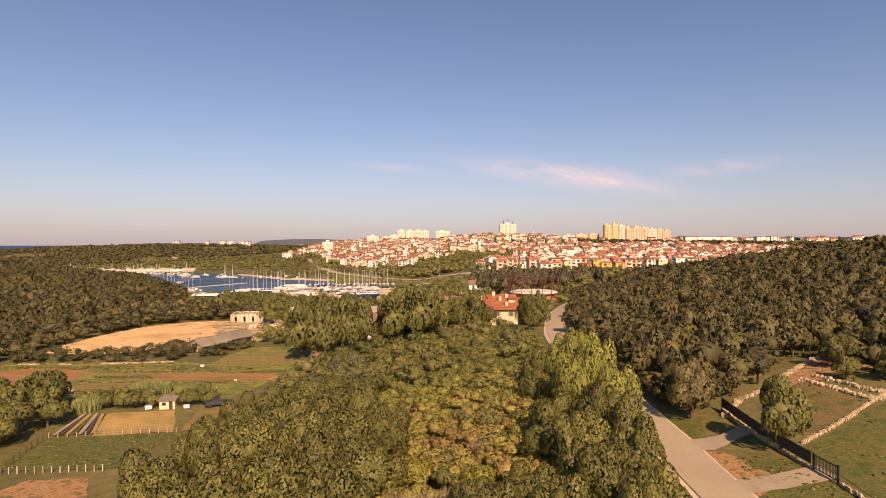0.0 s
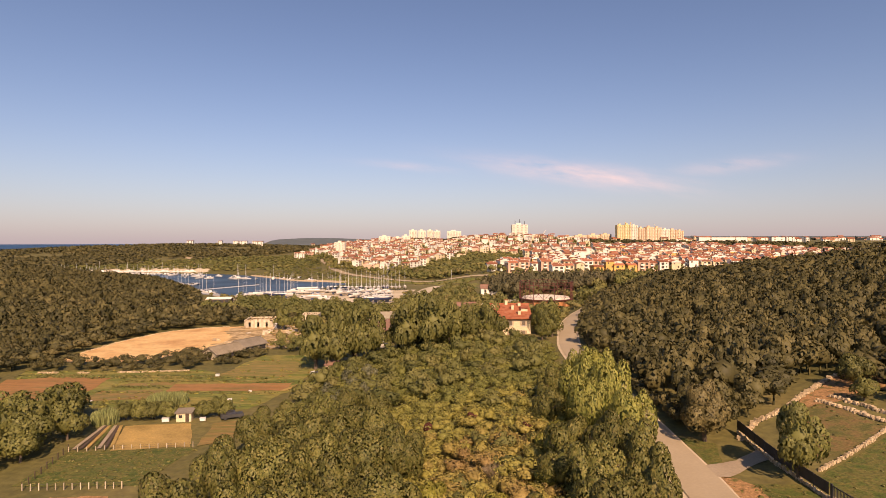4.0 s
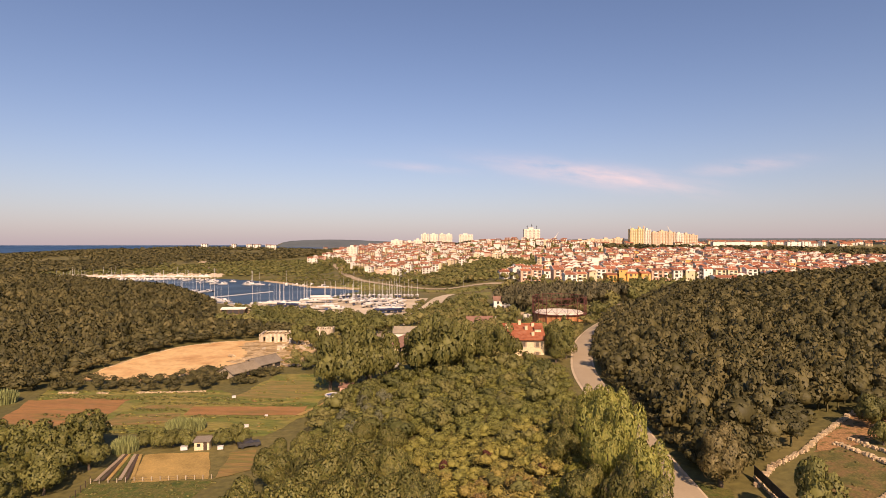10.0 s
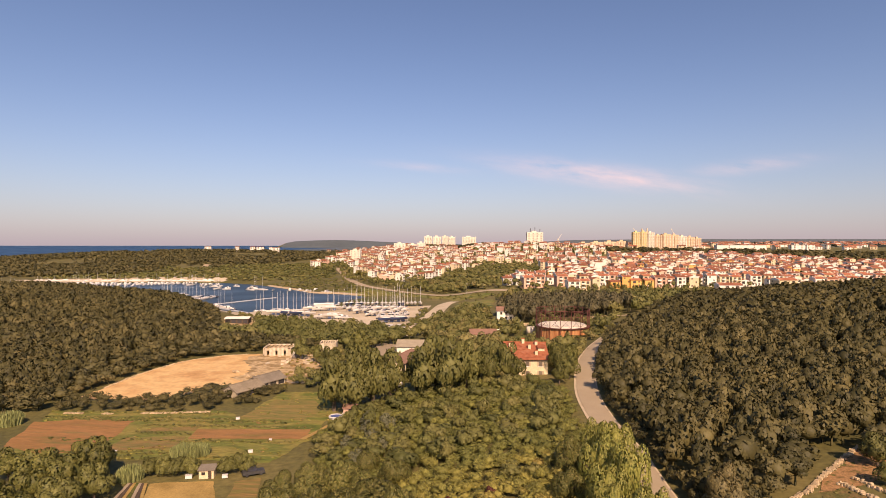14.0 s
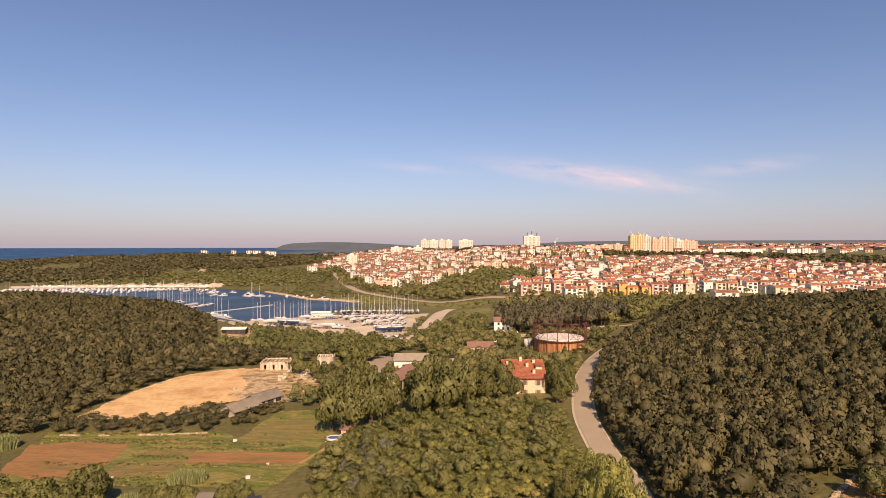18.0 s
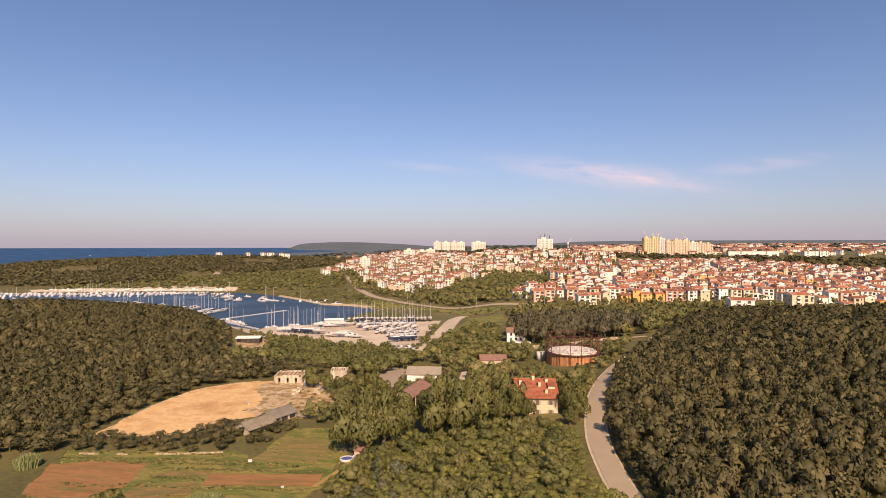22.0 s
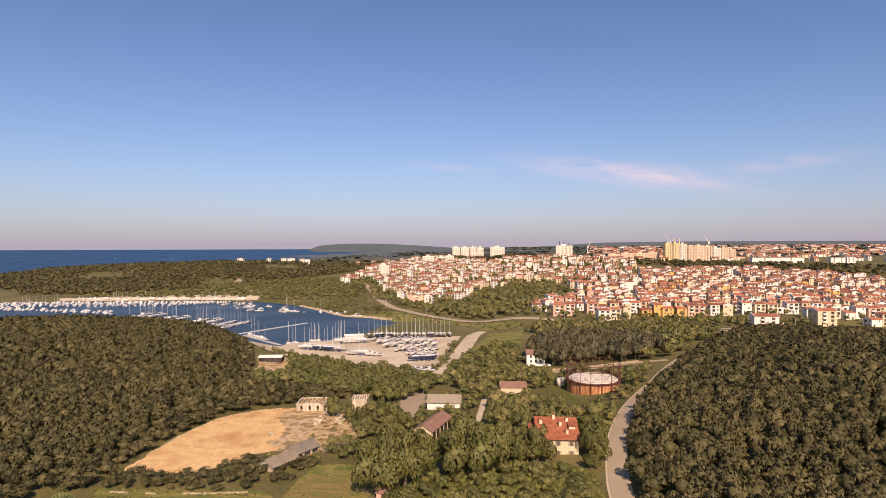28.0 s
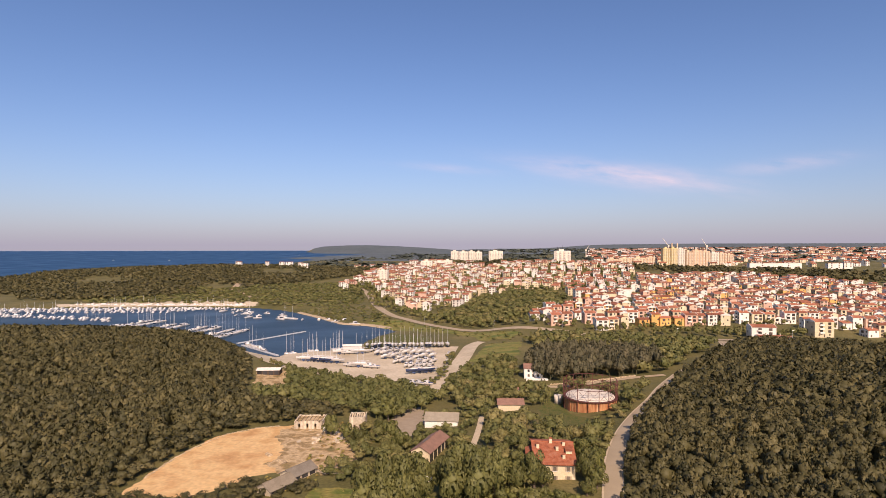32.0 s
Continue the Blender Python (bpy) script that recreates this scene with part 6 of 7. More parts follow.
def barn(name, cx, cy, z, w, d, eave, rise, turn, wall, roof, label, open_side=False, patch=None):
    """A long barn with its ridge along x before turning."""
    t = thing(name, label, "barn", pose(cx, cy, z, 0, 0, turn))
    part("wall", gable_walls(w, d, eave, rise, 1.0), wall, t)
    part("roof", gable_roof(w, d, eave, rise, 0.45, 0.18), roof, t)
    part("ridge_cap", Geo().rod((-w / 2 - 0.4, 0, eave + rise + 0.2), (w / 2 + 0.4, 0, eave + rise + 0.2), 0.16, 6), roof, t)
    if open_side:
        n = int(w / 3.2)
        for i in range(n):
            x = -w / 2 + (i + 0.5) * w / n
            # flat dark panel on the wall, painted as shade inside an open bay
            part("opening", Geo().box(x - w / n * 0.36, x + w / n * 0.36, -d / 2 - 0.06, -d / 2 + 0.02, 0.1, eave - 0.4), M_GLASS, t)
    part("door", Geo().box(w / 2 - 0.02, w / 2 + 0.08, -1.3, 1.3, 0, eave * 0.75), M_WOODDARK, t)
    if patch:
        part("roof_patch", Geo().add([(p[0], p[1], eave + rise * (1 - abs(p[1]) / (d / 2)) + 0.24) for p in patch], [(0, 1, 2, 3)]), M_GREYROOF, t, "pale repaired patch of roof")
    return t


barn("barn", -24.4, 199.8, h(-24, 200) + 0.1, 18, 6.8, 3.6, 1.8, -72 + 180 - 34, M_CREAM, M_TILE_OLD, "old barn with weathered brown tile roof and a pale patch", True, [(-3, 0.6), (2, 0.6), (2, 2.4), (-3, 2.4)])
barn("shed", -23.5, 236.0, h(-23.5, 236) - 1.3, 13.4, 11.0, 4.0, 1.7, 0, M_WHITE, M_BEIGEROOF, "white long shed with a beige-grey sheet roof")
barn("barn", -65.0, 178.5, h(-66, 180) + 0.1, 10, 6.0, 1.7, 1.6, 62, M_STONE, M_GREYROOF, "low stone barn with a dark grey sheet roof", True)
barn("barn", -68.2, 168.0, h(-70, 166) + 0.1, 10, 6.0, 1.6, 1.6, 62, M_STONE, mat("pale_sheet_roof", [(0.19, 0.15, 0.10), (0.28, 0.225, 0.155)], scale=0.4, fine=3, bump=0.3), "low stone barn with a pale weathered sheet roof", True)
t = barn("house", 18.6, 310.0, h(18, 310) + 0.1, 9.5, 8, 5.4, 1.6, 0, M_WHITE, M_TILE_OLD, "white two-storey house with a brown tile roof")
for x in (-2.5, 0, 2.5):
    for zz in (0.9, 3.4):
        part("window", WINDOW, None, t, at=pose(x, -4.03, zz))
part("terrace", Geo().box(-4, 7.5, -8, -4.1, -1, 0.5), M_WHITE, t)
barn("house", 5.0, 251.0, h(5, 251) + 0.1, 11, 7, 2.8, 1.5, 4, M_CREAM, M_TILE_OLD, "low cottage with a reddish brown tile roof")
barn("outhouse", 10.5, 277.0, h(10, 277) + 0.1, 5, 4, 2.4, 0.8, 20, M_WHITE, M_TILE_OLD, "small white outhouse among the trees")
barn("boathouse", -106.5, 414.5, -9.2, 13.5, 4.2, 3.0, 0.5, 15, M_HULL, M_WHITE, "long white shed on the quay edge")
barn("cafe", -134, 326, h(-134, 326) + 0.1, 13, 7, 2.6, 0.6, 8, M_WOODDARK, M_WHITE, "open terrace building with a pale flat roof", True)


def ruin(cx, cy, z, w, d, hgt, turn, label, holes):
    """Roofless walls with window openings and an uneven broken top."""
    rng = random.Random(int(cx * 10))
    t = thing("ruin", label, "ruined house", pose(cx, cy, z, 0, 0, turn))
    for k, (ax, ay, bx, by) in enumerate(((-w / 2, -d / 2, w / 2, -d / 2), (w / 2, -d / 2, w / 2, d / 2), (w / 2, d / 2, -w / 2, d / 2), (-w / 2, d / 2, -w / 2, -d / 2))):
        L = math.hypot(bx - ax, by - ay)
        ux, uy = (bx - ax) / L, (by - ay) / L
        n = max(4, int(L / 0.8))
        for i in range(n):
            a, b = L * i / n, L * (i + 1) / n
            top = hgt + rng.uniform(-0.16, 0.1) - (0.7 if rng.random() < 0.1 else 0)
            spans = [(-1.0, top)]
            if holes and i % 4 == 2:
                spans = [(-1.0, 0.8), (2.1, top)] if k else [(2.1, top)]
            for z0, z1 in spans:
                g = Geo()
                q = [(ax + ux * a, ay + uy * a), (ax + ux * b, ay + uy * b)]
                nx, ny = -uy * 0.45, ux * 0.45
                g.prism([q[0], q[1], (q[1][0] + nx, q[1][1] + ny), (q[0][0] + nx, q[0][1] + ny)], z0, z1)
                part("masonry", g, M_STONE, t)
    part("floor", Geo().box(-w / 2 + 0.5, w / 2 - 0.5, -d / 2 + 0.5, d / 2 - 0.5, -0.5, 0.12), M_RUBBLE, t)
    if hgt < 4:
        part("roof_slab", Geo().prism([(-w / 2 + 0.3, -d / 2 + 0.5), (w * 0.36, -d / 2 + 0.5), (w * 0.42, 0.5), (w / 2 - 0.4, d / 2 - 0.5), (-w / 2 + 0.3, d / 2 - 0.5)], hgt - 0.6, hgt - 0.38), M_RUBBLE, t, "broken flat roof slab")
    for i in range(7):
        x = -w / 2 + w * (i + 0.5) / 7
        part("beam", Geo().rod((x, -d / 2 + 0.2, hgt - 0.35), (x, d / 2 - 0.2, hgt - 0.35), 0.12, 5), M_WOODDARK, t)


ruin(-77.5, 229.5, h(-78, 229) + 0.1, 11.5, 9, 3.2, 5, "roofless stone ruin with cream walls", True)
ruin(-57.4, 229.0, h(-58, 229) + 0.1, 6.6, 7, 5.2, 8, "two-storey stone ruin with bare rafters", True)


# ---- boats and marina ----
def hull_geo(L, B, H, keel=0.0):
    """A lofted hull with a sharp bow, bow towards +y, waterline at z = 0."""
    g = Geo()
    st = [(-0.5, 0.72), (-0.3, 0.95), (0.0, 1.0), (0.25, 0.78), (0.42, 0.36), (0.5, 0.03)]
    for s, w in st:
        sheer = H * (1 + 0.25 * max(0, s) * 2)
        k = max(0.0, 1 - abs(s) * 1.4)
        g.v += [(-B / 2 * w, s * L, sheer), (-B / 2 * w * 0.92, s * L, 0.15), (0, s * L * 0.94, -0.35 * H - 0.25 * H * k), (B / 2 * w * 0.92, s * L, 0.15), (B / 2 * w, s * L, sheer)]
    for i in range(len(st) - 1):
        for j in range(4):
            a = i * 5 + j
            g.f.append((a, a + 5, a + 6, a + 1))
    g.f.append((0, 1, 2, 3, 4))
    return g


def deck_geo(L, B, H):
    st = [(-0.5, 0.72), (-0.3, 0.95), (0.0, 1.0), (0.25, 0.78), (0.42, 0.36), (0.5, 0.03)]
    g = Geo()
    for s, w in st:
        z = H * (1 + 0.25 * max(0, s) * 2) - 0.06
        g.v += [(-B / 2 * w * 0.97, s * L * 0.99, z), (B / 2 * w * 0.97, s * L * 0.99, z)]
    for i in range(len(st) - 1):
        g.f.append((2 * i, 2 * i + 1, 2 * i + 3, 2 * i + 2))
    return g


def cabin_geo(w, y0, y1, z0, z1):
    i = 0.18 * (y1 - y0)
    return Geo().add([(-w / 2, y0, z0), (w / 2, y0, z0), (w / 2 * 0.8, y1, z0), (-w / 2 * 0.8, y1, z0), (-w / 2 * 0.85, y0 + i * 0.3, z1), (w / 2 * 0.85, y0 + i * 0.3, z1), (w / 2 * 0.6, y1 - i, z1 * 0.96 + z0 * 0.04), (-w / 2 * 0.6, y1 - i, z1 * 0.96 + z0 * 0.04)],
                     [(3, 2, 1, 0), (4, 5, 6, 7), (0, 1, 5, 4), (1, 2, 6, 5), (2, 3, 7, 6), (3, 0, 4, 7)])


def sailboat(L, hull, label, ashore, cover):
    B, H = L * 0.31, L * 0.105
    t = thing("sailboat", label, "sailboat", group="sailing boats")
    up = 1.9 if ashore else 0.0
    at = pose(0, 0, up)
    part("hull", hull_geo(L, B, H), hull, t, at=at, smooth=True)
    part("deck", deck_geo(L, B, H), M_TEAK, t, at=at)
    part("cabin", cabin_geo(B * 0.55, -L * 0.12, L * 0.25, H, H + 0.55), M_HULL, t, at=at)
    part("mast", Geo().rod((0, L * 0.06, up + H), (0, L * 0.06, up + H + L * 1.25), 0.11, 6, 0.07), M_MAST, t)
    part("boom", Geo().rod((0, L * 0.06, up + H + 1.1), (0, -L * 0.34, up + H + 1.2), 0.14, 6), M_CANVAS if cover else M_MAST, t)
    part("spreader", Geo().rod((-L * 0.09, L * 0.06, up + H + L * 0.66), (L * 0.09, L * 0.06, up + H + L * 0.66), 0.04, 4), M_MAST, t)
    if ashore:
        part("keel", Geo().add([(-0.16, -0.9, 0.35), (0.16, -0.9, 0.35), (0.1, 1.0, 0.35), (-0.1, 1.0, 0.35), (-0.2, -1.1, 1.6), (0.2, -1.1, 1.6), (0.14, 1.3, 1.6), (-0.14, 1.3, 1.6)], [(3, 2, 1, 0), (0, 1, 5, 4), (1, 2, 6, 5), (2, 3, 7, 6), (3, 0, 4, 7)]), M_ANTIFOUL, t)
        part("cradle", Geo().rod((-B * 0.5, -L * 0.2, 0), (-B * 0.35, -L * 0.2, 2.1), 0.07, 4).rod((B * 0.5, -L * 0.2, 0), (B * 0.35, -L * 0.2, 2.1), 0.07, 4).rod((-B * 0.5, L * 0.2, 0), (-B * 0.3, L * 0.2, 2.1), 0.07, 4).rod((B * 0.5, L * 0.2, 0), (B * 0.3, L * 0.2, 2.1), 0.07, 4).box(-B * 0.5, B * 0.5, -0.4, 0.4, 0.05, 0.35), M_STEEL, t)
    return t


def motorboat(L, hull, label, ashore, cover):
    B, H = L * 0.36, L * 0.12
    t = thing("motorboat", label, "motorboat", group="motor boats")
    at = pose(0, 0, 0.9 if ashore else 0.0)
    part("hull", hull_geo(L, B, H), hull, t, at=at, smooth=True)
    part("deck", deck_geo(L, B, H), M_CANVAS if cover else M_TEAK, t, at=at)
    part("cabin", cabin_geo(B * 0.7, -L * 0.15, L * 0.22, H, H + L * 0.15), M_HULL, t, at=at)
    part("windscreen", cabin_geo(B * 0.74, L * 0.02, L * 0.20, H + L * 0.05, H + L * 0.13), M_GLASS, t, at=at)
    if ashore:
        part("trestle", Geo().box(-B * 0.4, B * 0.4, -L * 0.3, -L * 0.24, 0, 0.75), M_STEEL, t)
        part("trestle", Geo().box(-B * 0.4, B * 0.4, L * 0.18, L * 0.24, 0, 0.75), M_STEEL, t)
    return t


def dinghy():
    t = thing("dinghy", "small white open dinghy lying on the ground", "dinghy", group="dinghies")
    part("hull", hull_geo(3.6, 1.5, 0.55), M_HULL, t, at=pose(0, 0, 0.3), smooth=True)
    part("thwart", Geo().box(-0.65, 0.65, -0.15, 0.15, 0.65, 0.7), M_TEAK, t)
    return t


SHORE_S = [sailboat(9.5, M_HULL, "white sailing yacht standing in a cradle ashore", True, False), sailboat(8.5, M_HULL, "white sailing yacht ashore with a blue boom cover", True, True), sailboat(10.5, M_HULLBLUE, "navy blue sailing yacht standing in a cradle ashore", True, False)]
SHORE_M = [motorboat(7, M_HULL, "white motorboat laid up on the yard", True, False), motorboat(7, M_HULL, "white motorboat under a blue cover", True, True), motorboat(8, M_HULL, "large white motorboat laid up on the yard", True, False)]
FLOAT_S = [sailboat(11, M_HULL, "white sailing yacht moored in the bay", False, False), sailboat(12.5, M_HULL, "white sailing yacht moored with a blue boom cover", False, True), sailboat(10, M_HULLBLUE, "navy blue sailing yacht moored in the bay", False, False)]
FLOAT_M = [motorboat(9, M_HULL, "white motorboat moored in the bay", False, False), motorboat(6.5, M_HULL, "small white motorboat moored in the bay", False, True), motorboat(12, M_HULL, "large white motor cruiser at the pontoon", False, False)]
DINGHY = dinghy()
BOAT_RNG = random.Random(21)


def boats(a, b, n, stock, turn, z=None, jit=0.6):
    """A row of n boats from a to b."""
    for i in range(n):
        k = (i + 0.5) / n
        x = a[0] + (b[0] - a[0]) * k + BOAT_RNG.uniform(-jit, jit)
        y = a[1] + (b[1] - a[1]) * k + BOAT_RNG.uniform(-jit, jit)
        s = BOAT_RNG.uniform(0.85, 1.12)
        copy_thing(BOAT_RNG.choice(stock), pose(x, y, h(x, y) + 0.2 if z is None else z, 0, 0, turn + BOAT_RNG.uniform(-6, 6)) @ Matrix.Scale(1, 4))


drape("far_quay", [(-300, 700), (-394, 694), (-507, 676), (-545, 671), (-560, 684), (-530, 694), (-470, 708), (-394, 726), (-310, 718)], M_PAVE, 0.3, "pale concrete quay of the far marina", "quay", cell=14, rag=3.0)
# ashore
boats((-98, 420), (-36, 427), 20, SHORE_S, 185)
boats((-92, 404), (-52, 410), 9, SHORE_S[:2] + SHORE_M, 160)
boats((-86, 392), (-46, 398), 8, SHORE_S[:2] + SHORE_M, 150)
boats((-78, 379), (-42, 386), 7, SHORE_M + SHORE_S[1:2], 150)
boats((-68, 366), (-40, 372), 6, SHORE_M + SHORE_S[1:2], 155)
boats((-58, 354), (-41, 360), 6, SHORE_M, 160)
boats((-52, 336), (-38, 342), 4, SHORE_S, 120)
boats((-128, 366), (-102, 362), 8, SHORE_S, 95)
boats((-95, 354), (-74, 349), 6, SHORE_M + SHORE_S[:1], 100)
boats((-112, 392), (-92, 396), 5, SHORE_M + SHORE_S[:1], 110)
boats((-53, 300), (-40, 296), 6, [DINGHY], 30)
boats((-54, 306), (-42, 303), 6, [DINGHY], 60)
boats((-50, 311), (-38, 309), 6, [DINGHY, SHORE_M[1]], 75)
# afloat
boats((-150, 394), (-143, 398), 3, FLOAT_S, 30, SEA)
boats((-137, 406), (-131, 409), 3, FLOAT_S, 25, SEA)
boats((-122, 414), (-113, 418), 4, FLOAT_S, 25, SEA)
boats((-196, 434), (-170, 408), 7, FLOAT_S + FLOAT_M, 45, SEA)
PONTOONS = [((-205.9, 438.9), (-172.7, 504.7), 0), ((-198.5, 431.5), (-155.0, 392.5), 0), ((-241, 450), (-235, 508), 20), ((-272, 472), (-268, 520), 20), ((-312, 490), (-308, 536), 20),
            ((-356, 508), (-346, 560), 16)]
for a, b, n in PONTOONS:
    L = math.hypot(b[0] - a[0], b[1] - a[1])
    ang = math.degrees(math.atan2(b[1] - a[1], b[0] - a[0]))
    t = thing("pontoon", "long floating concrete pontoon with mooring piles", "pontoon", pose(a[0], a[1], SEA, 0, 0, ang), "pontoons")
    for i in range(int(L / 12) + 1):
        x0, x1 = i * 12, min(i * 12 + 11.8, L)
        if x1 - x0 > 1:
            part("deck_section", Geo().box(x0, x1, -1.2, 1.2, -0.4, 0.55), M_DECK, t)
            part("pile", Geo().rod((x0 + 0.6, 1.4, -2), (x0 + 0.6, 1.4, 1.8), 0.18, 6), M_STEEL, t)
    if n:
        nx, ny = -math.sin(radians(ang)), math.cos(radians(ang))
        for s in (-1, 1):
            boats((a[0] + nx * 7 * s, a[1] + ny * 7 * s), (b[0] + nx * 7 * s, b[1] + ny * 7 * s), n // 2 + 1, FLOAT_S + FLOAT_M, ang - 90 * s, SEA)
# the crowded berths along the far quay, too many to tell apart
FLEET_MATS = [M_HULL, M_CANVAS, M_MAST, M_TEAK]
fleet_v, fleet_f, fleet_m = [], [], []


def fleet(a, b, n, turn, jit, sail, z):
    for i in range(n):
        k = (i + BOAT_RNG.random()) / n
        x, y = a[0] + (b[0] - a[0]) * k + BOAT_RNG.uniform(-jit, jit), a[1] + (b[1] - a[1]) * k + BOAT_RNG.uniform(-jit, jit)
        L = BOAT_RNG.uniform(5.5, 10.0)
        B, H = L * 0.33, L * 0.12
        sets = [(hull_geo(L, B, H), 0), (deck_geo(L, B, H), 1 if BOAT_RNG.random() < 0.3 else 3), (cabin_geo(B * 0.7, -L * 0.18, L * 0.2, H, H + L * BOAT_RNG.uniform(0.07, 0.17)), 0)]
        if BOAT_RNG.random() < sail:
            sets.append((Geo().rod((0, L * 0.06, H), (0, L * 0.06, H + L * 1.15), 0.11, 4, 0.08), 2))
        c, q = math.cos(radians(turn + BOAT_RNG.uniform(-9, 9))), math.sin(radians(turn + BOAT_RNG.uniform(-9, 9)))
        for g, m in sets:
            o = len(fleet_v)
            fleet_v.extend((x + p * c - r * q, y + p * q + r * c, w + z) for p, r, w in g.v)
            fleet_f.extend(tuple(j + o for j in f) for f in g.f)
            fleet_m.extend([m] * len(g.f))


for a, b, n, turn, jit, sail in (((-330, 684), (-600, 652), 72, 190, 2, 0.25), ((-345, 672), (-605, 640), 68, 10, 3, 0.2), ((-360, 655), (-610, 626), 54, 190, 3, 0.2), ((-290, 664), (-385, 674), 20, 190, 3, 0.3), ((-380, 640), (-600, 612), 34, 10, 4, 0.2),
                                 ((-392, 556), (-560, 590), 26, 190, 2, 0.35), ((-400, 570), (-570, 602), 24, 10, 2, 0.3)):
    fleet(a, b, n, turn, jit, sail, SEA)
for a, b, n in (((-320, 704), (-540, 686), 44), ((-315, 713), (-520, 697), 40), ((-335, 722), (-470, 712), 22)):
    fleet(a, b, n, 110, 4, 0.15, -8.6)
me = bpy.data.meshes.new("moored_boats")
me.from_pydata(fleet_v, [], fleet_f)
for m in FLEET_MATS:
    me.materials.append(m)
me.polygons.foreach_set("material_index", fleet_m)
tagged(new("moored_boats", me), "crowd of small white boats berthed along the far quay", "boats", kind="stuff")
for i in range(30):
    k = BOAT_RNG.random()
    boats((-320 + 190 * k, 640 - 80 * k), (-319 + 190 * k, 641 - 80 * k), 1, FLOAT_M + FLOAT_S[:1], BOAT_RNG.uniform(0, 360), SEA, 18)
for x, y, s in ((-1250, 1640, 0), (-1480, 2500, 1), (-1750, 2500, 0), (-1150, 3300, 1)):
    t = copy_thing(FLOAT_M[2] if s == 0 else FLOAT_S[0], pose(x, y, float(sea_level(x, y)), 0, 0, 80) @ Matrix.Scale(1, 4))
copy_thing(SHORE_M[0], pose(-22.6, 171.0, h(-22.6, 171) + 0.15, 0, 0, -35))
for p in (*SHORE_S, *SHORE_M, *FLOAT_S, *FLOAT_M, DINGHY):
    for o in (*p.children_recursive, p):
        bpy.data.objects.remove(o)


# ---- gardens and fields ----
def post_fence(a, b, n, tall, mt, label, rails=2):
    t = thing("fence", label, "fence")
    for i in range(n):
        x, y = a[0] + (b[0] - a[0]) * i / (n - 1), a[1] + (b[1] - a[1]) * i / (n - 1)
        z = h(x, y)
        k = tall * BOAT_RNG.uniform(0.9, 1.08)
        part("post", Geo().box(x - 0.05, x + 0.05, y - 0.05, y + 0.05, z - 0.3, z + k), mt, t)
    za, zb = h(*a), h(*b)
    for r in range(rails):
        k = tall * (0.45 + 0.4 * r)
        part("wire", Geo().rod((a[0], a[1], za + k), (b[0], b[1], zb + k), 0.012, 4), M_STEEL, t)


post_fence((-58.6, 76.0), (-45.6, 77.0), 13, 0.95, M_STONE, "row of white concrete fence posts with wire")
post_fence((-62.0, 90.4), (-43.2, 93.1), 15, 0.8, M_STONE, "row of pale fence posts beside the stubble plot")
post_fence((-62.2, 90.6), (-58.8, 76.2), 9, 1.1, M_WOODDARK, "dark wooden boundary fence of the meadow")


def stone_wall(line, tall, wide, label, seed, step=0.26):
    """A dry wall of many uneven stones."""
    rng = random.Random(seed)
    g = Geo()
    for (ax, ay), (bx, by) in zip(line, line[1:]):
        L = math.hypot(bx - ax, by - ay)
        n = int(L / step)
        ux, uy = (bx - ax) / L, (by - ay) / L
        for i in range(n):
            for c in range(max(1, int(tall / 0.2))):
                k = (i + 0.5 + (c % 2) * 0.5) / n
                o = rng.uniform(-0.3, 0.3) * wide
                x, y = ax + (bx - ax) * k - uy * o, ay + (by - ay) * k + ux * o
                z = h(x, y) + c * 0.19 - 0.05
                s, w, q = step * 0.5 * rng.uniform(0.8, 1.15), wide * 0.5 * rng.uniform(0.45, 0.95), 0.22 * rng.uniform(0.7, 1.5)
                P = [(x - ux * s + uy * w, y - uy * s - ux * w), (x + ux * s + uy * w, y + uy * s - ux * w), (x + ux * s - uy * w, y + uy * s + ux * w), (x - ux * s - uy * w, y - uy * s + ux * w)]
                g.add([(p, r, z) for p, r in P] + [(x + (p - x) * 0.8, y + (r - y) * 0.8, z + q) for p, r in P], [(0, 1, 5, 4), (1, 2, 6, 5), (2, 3, 7, 6), (3, 0, 4, 7), (4, 5, 6, 7)])
    t = thing("stone_wall", label, "stone wall")
    o = part("stones", g, M_STONEWALL, t)
    o["kind"] = "stuff"


M_STONEWALL = mat("pale_wall_stone", [(0.34, 0.245, 0.14), (0.56, 0.43, 0.27)], scale=0.8, fine=5, bump=0.5, island=0.3)
stone_wall([(36.0, 74.2), (40.6, 79.0), (46.6, 82.2), (54.5, 89.0), (63, 96.8), (70, 101.4)], 0.6, 0.8, "low pale dry stone wall along the edge of the oak wood", 1)
stone_wall([(39.4, 63.2), (48.8, 68.7), (57, 74.2), (70, 82)], 0.6, 0.4, "pale dry stone wall between the lawn and the earth terrace", 2)
stone_wall([(51.5, 83.5), (52.9, 78.5), (53.8, 74.0), (55.4, 72.0)], 0.6, 0.9, "broad tumbled row of pale stones", 3)
stone_wall([(54.2, 84.5), (55.4, 79.5), (56.4, 75.5), (58, 74.5)], 0.5, 0.7, "tumbled row of pale stones", 4)
stone_wall([(36.9, 53.6), (36.9, 46.0)], 0.55, 0.35, "low pale garden wall beside the gate", 5)
stone_wall([(37.0, 76.6), (36.3, 66.4), (36.6, 57.2)], 0.55, 0.3, "low pale garden wall under a dark fence", 6)
stone_wall([(-107.4, 145.6), (-102, 145.4)], 0.5, 0.8, "heap of white field stones at the field edge", 7)
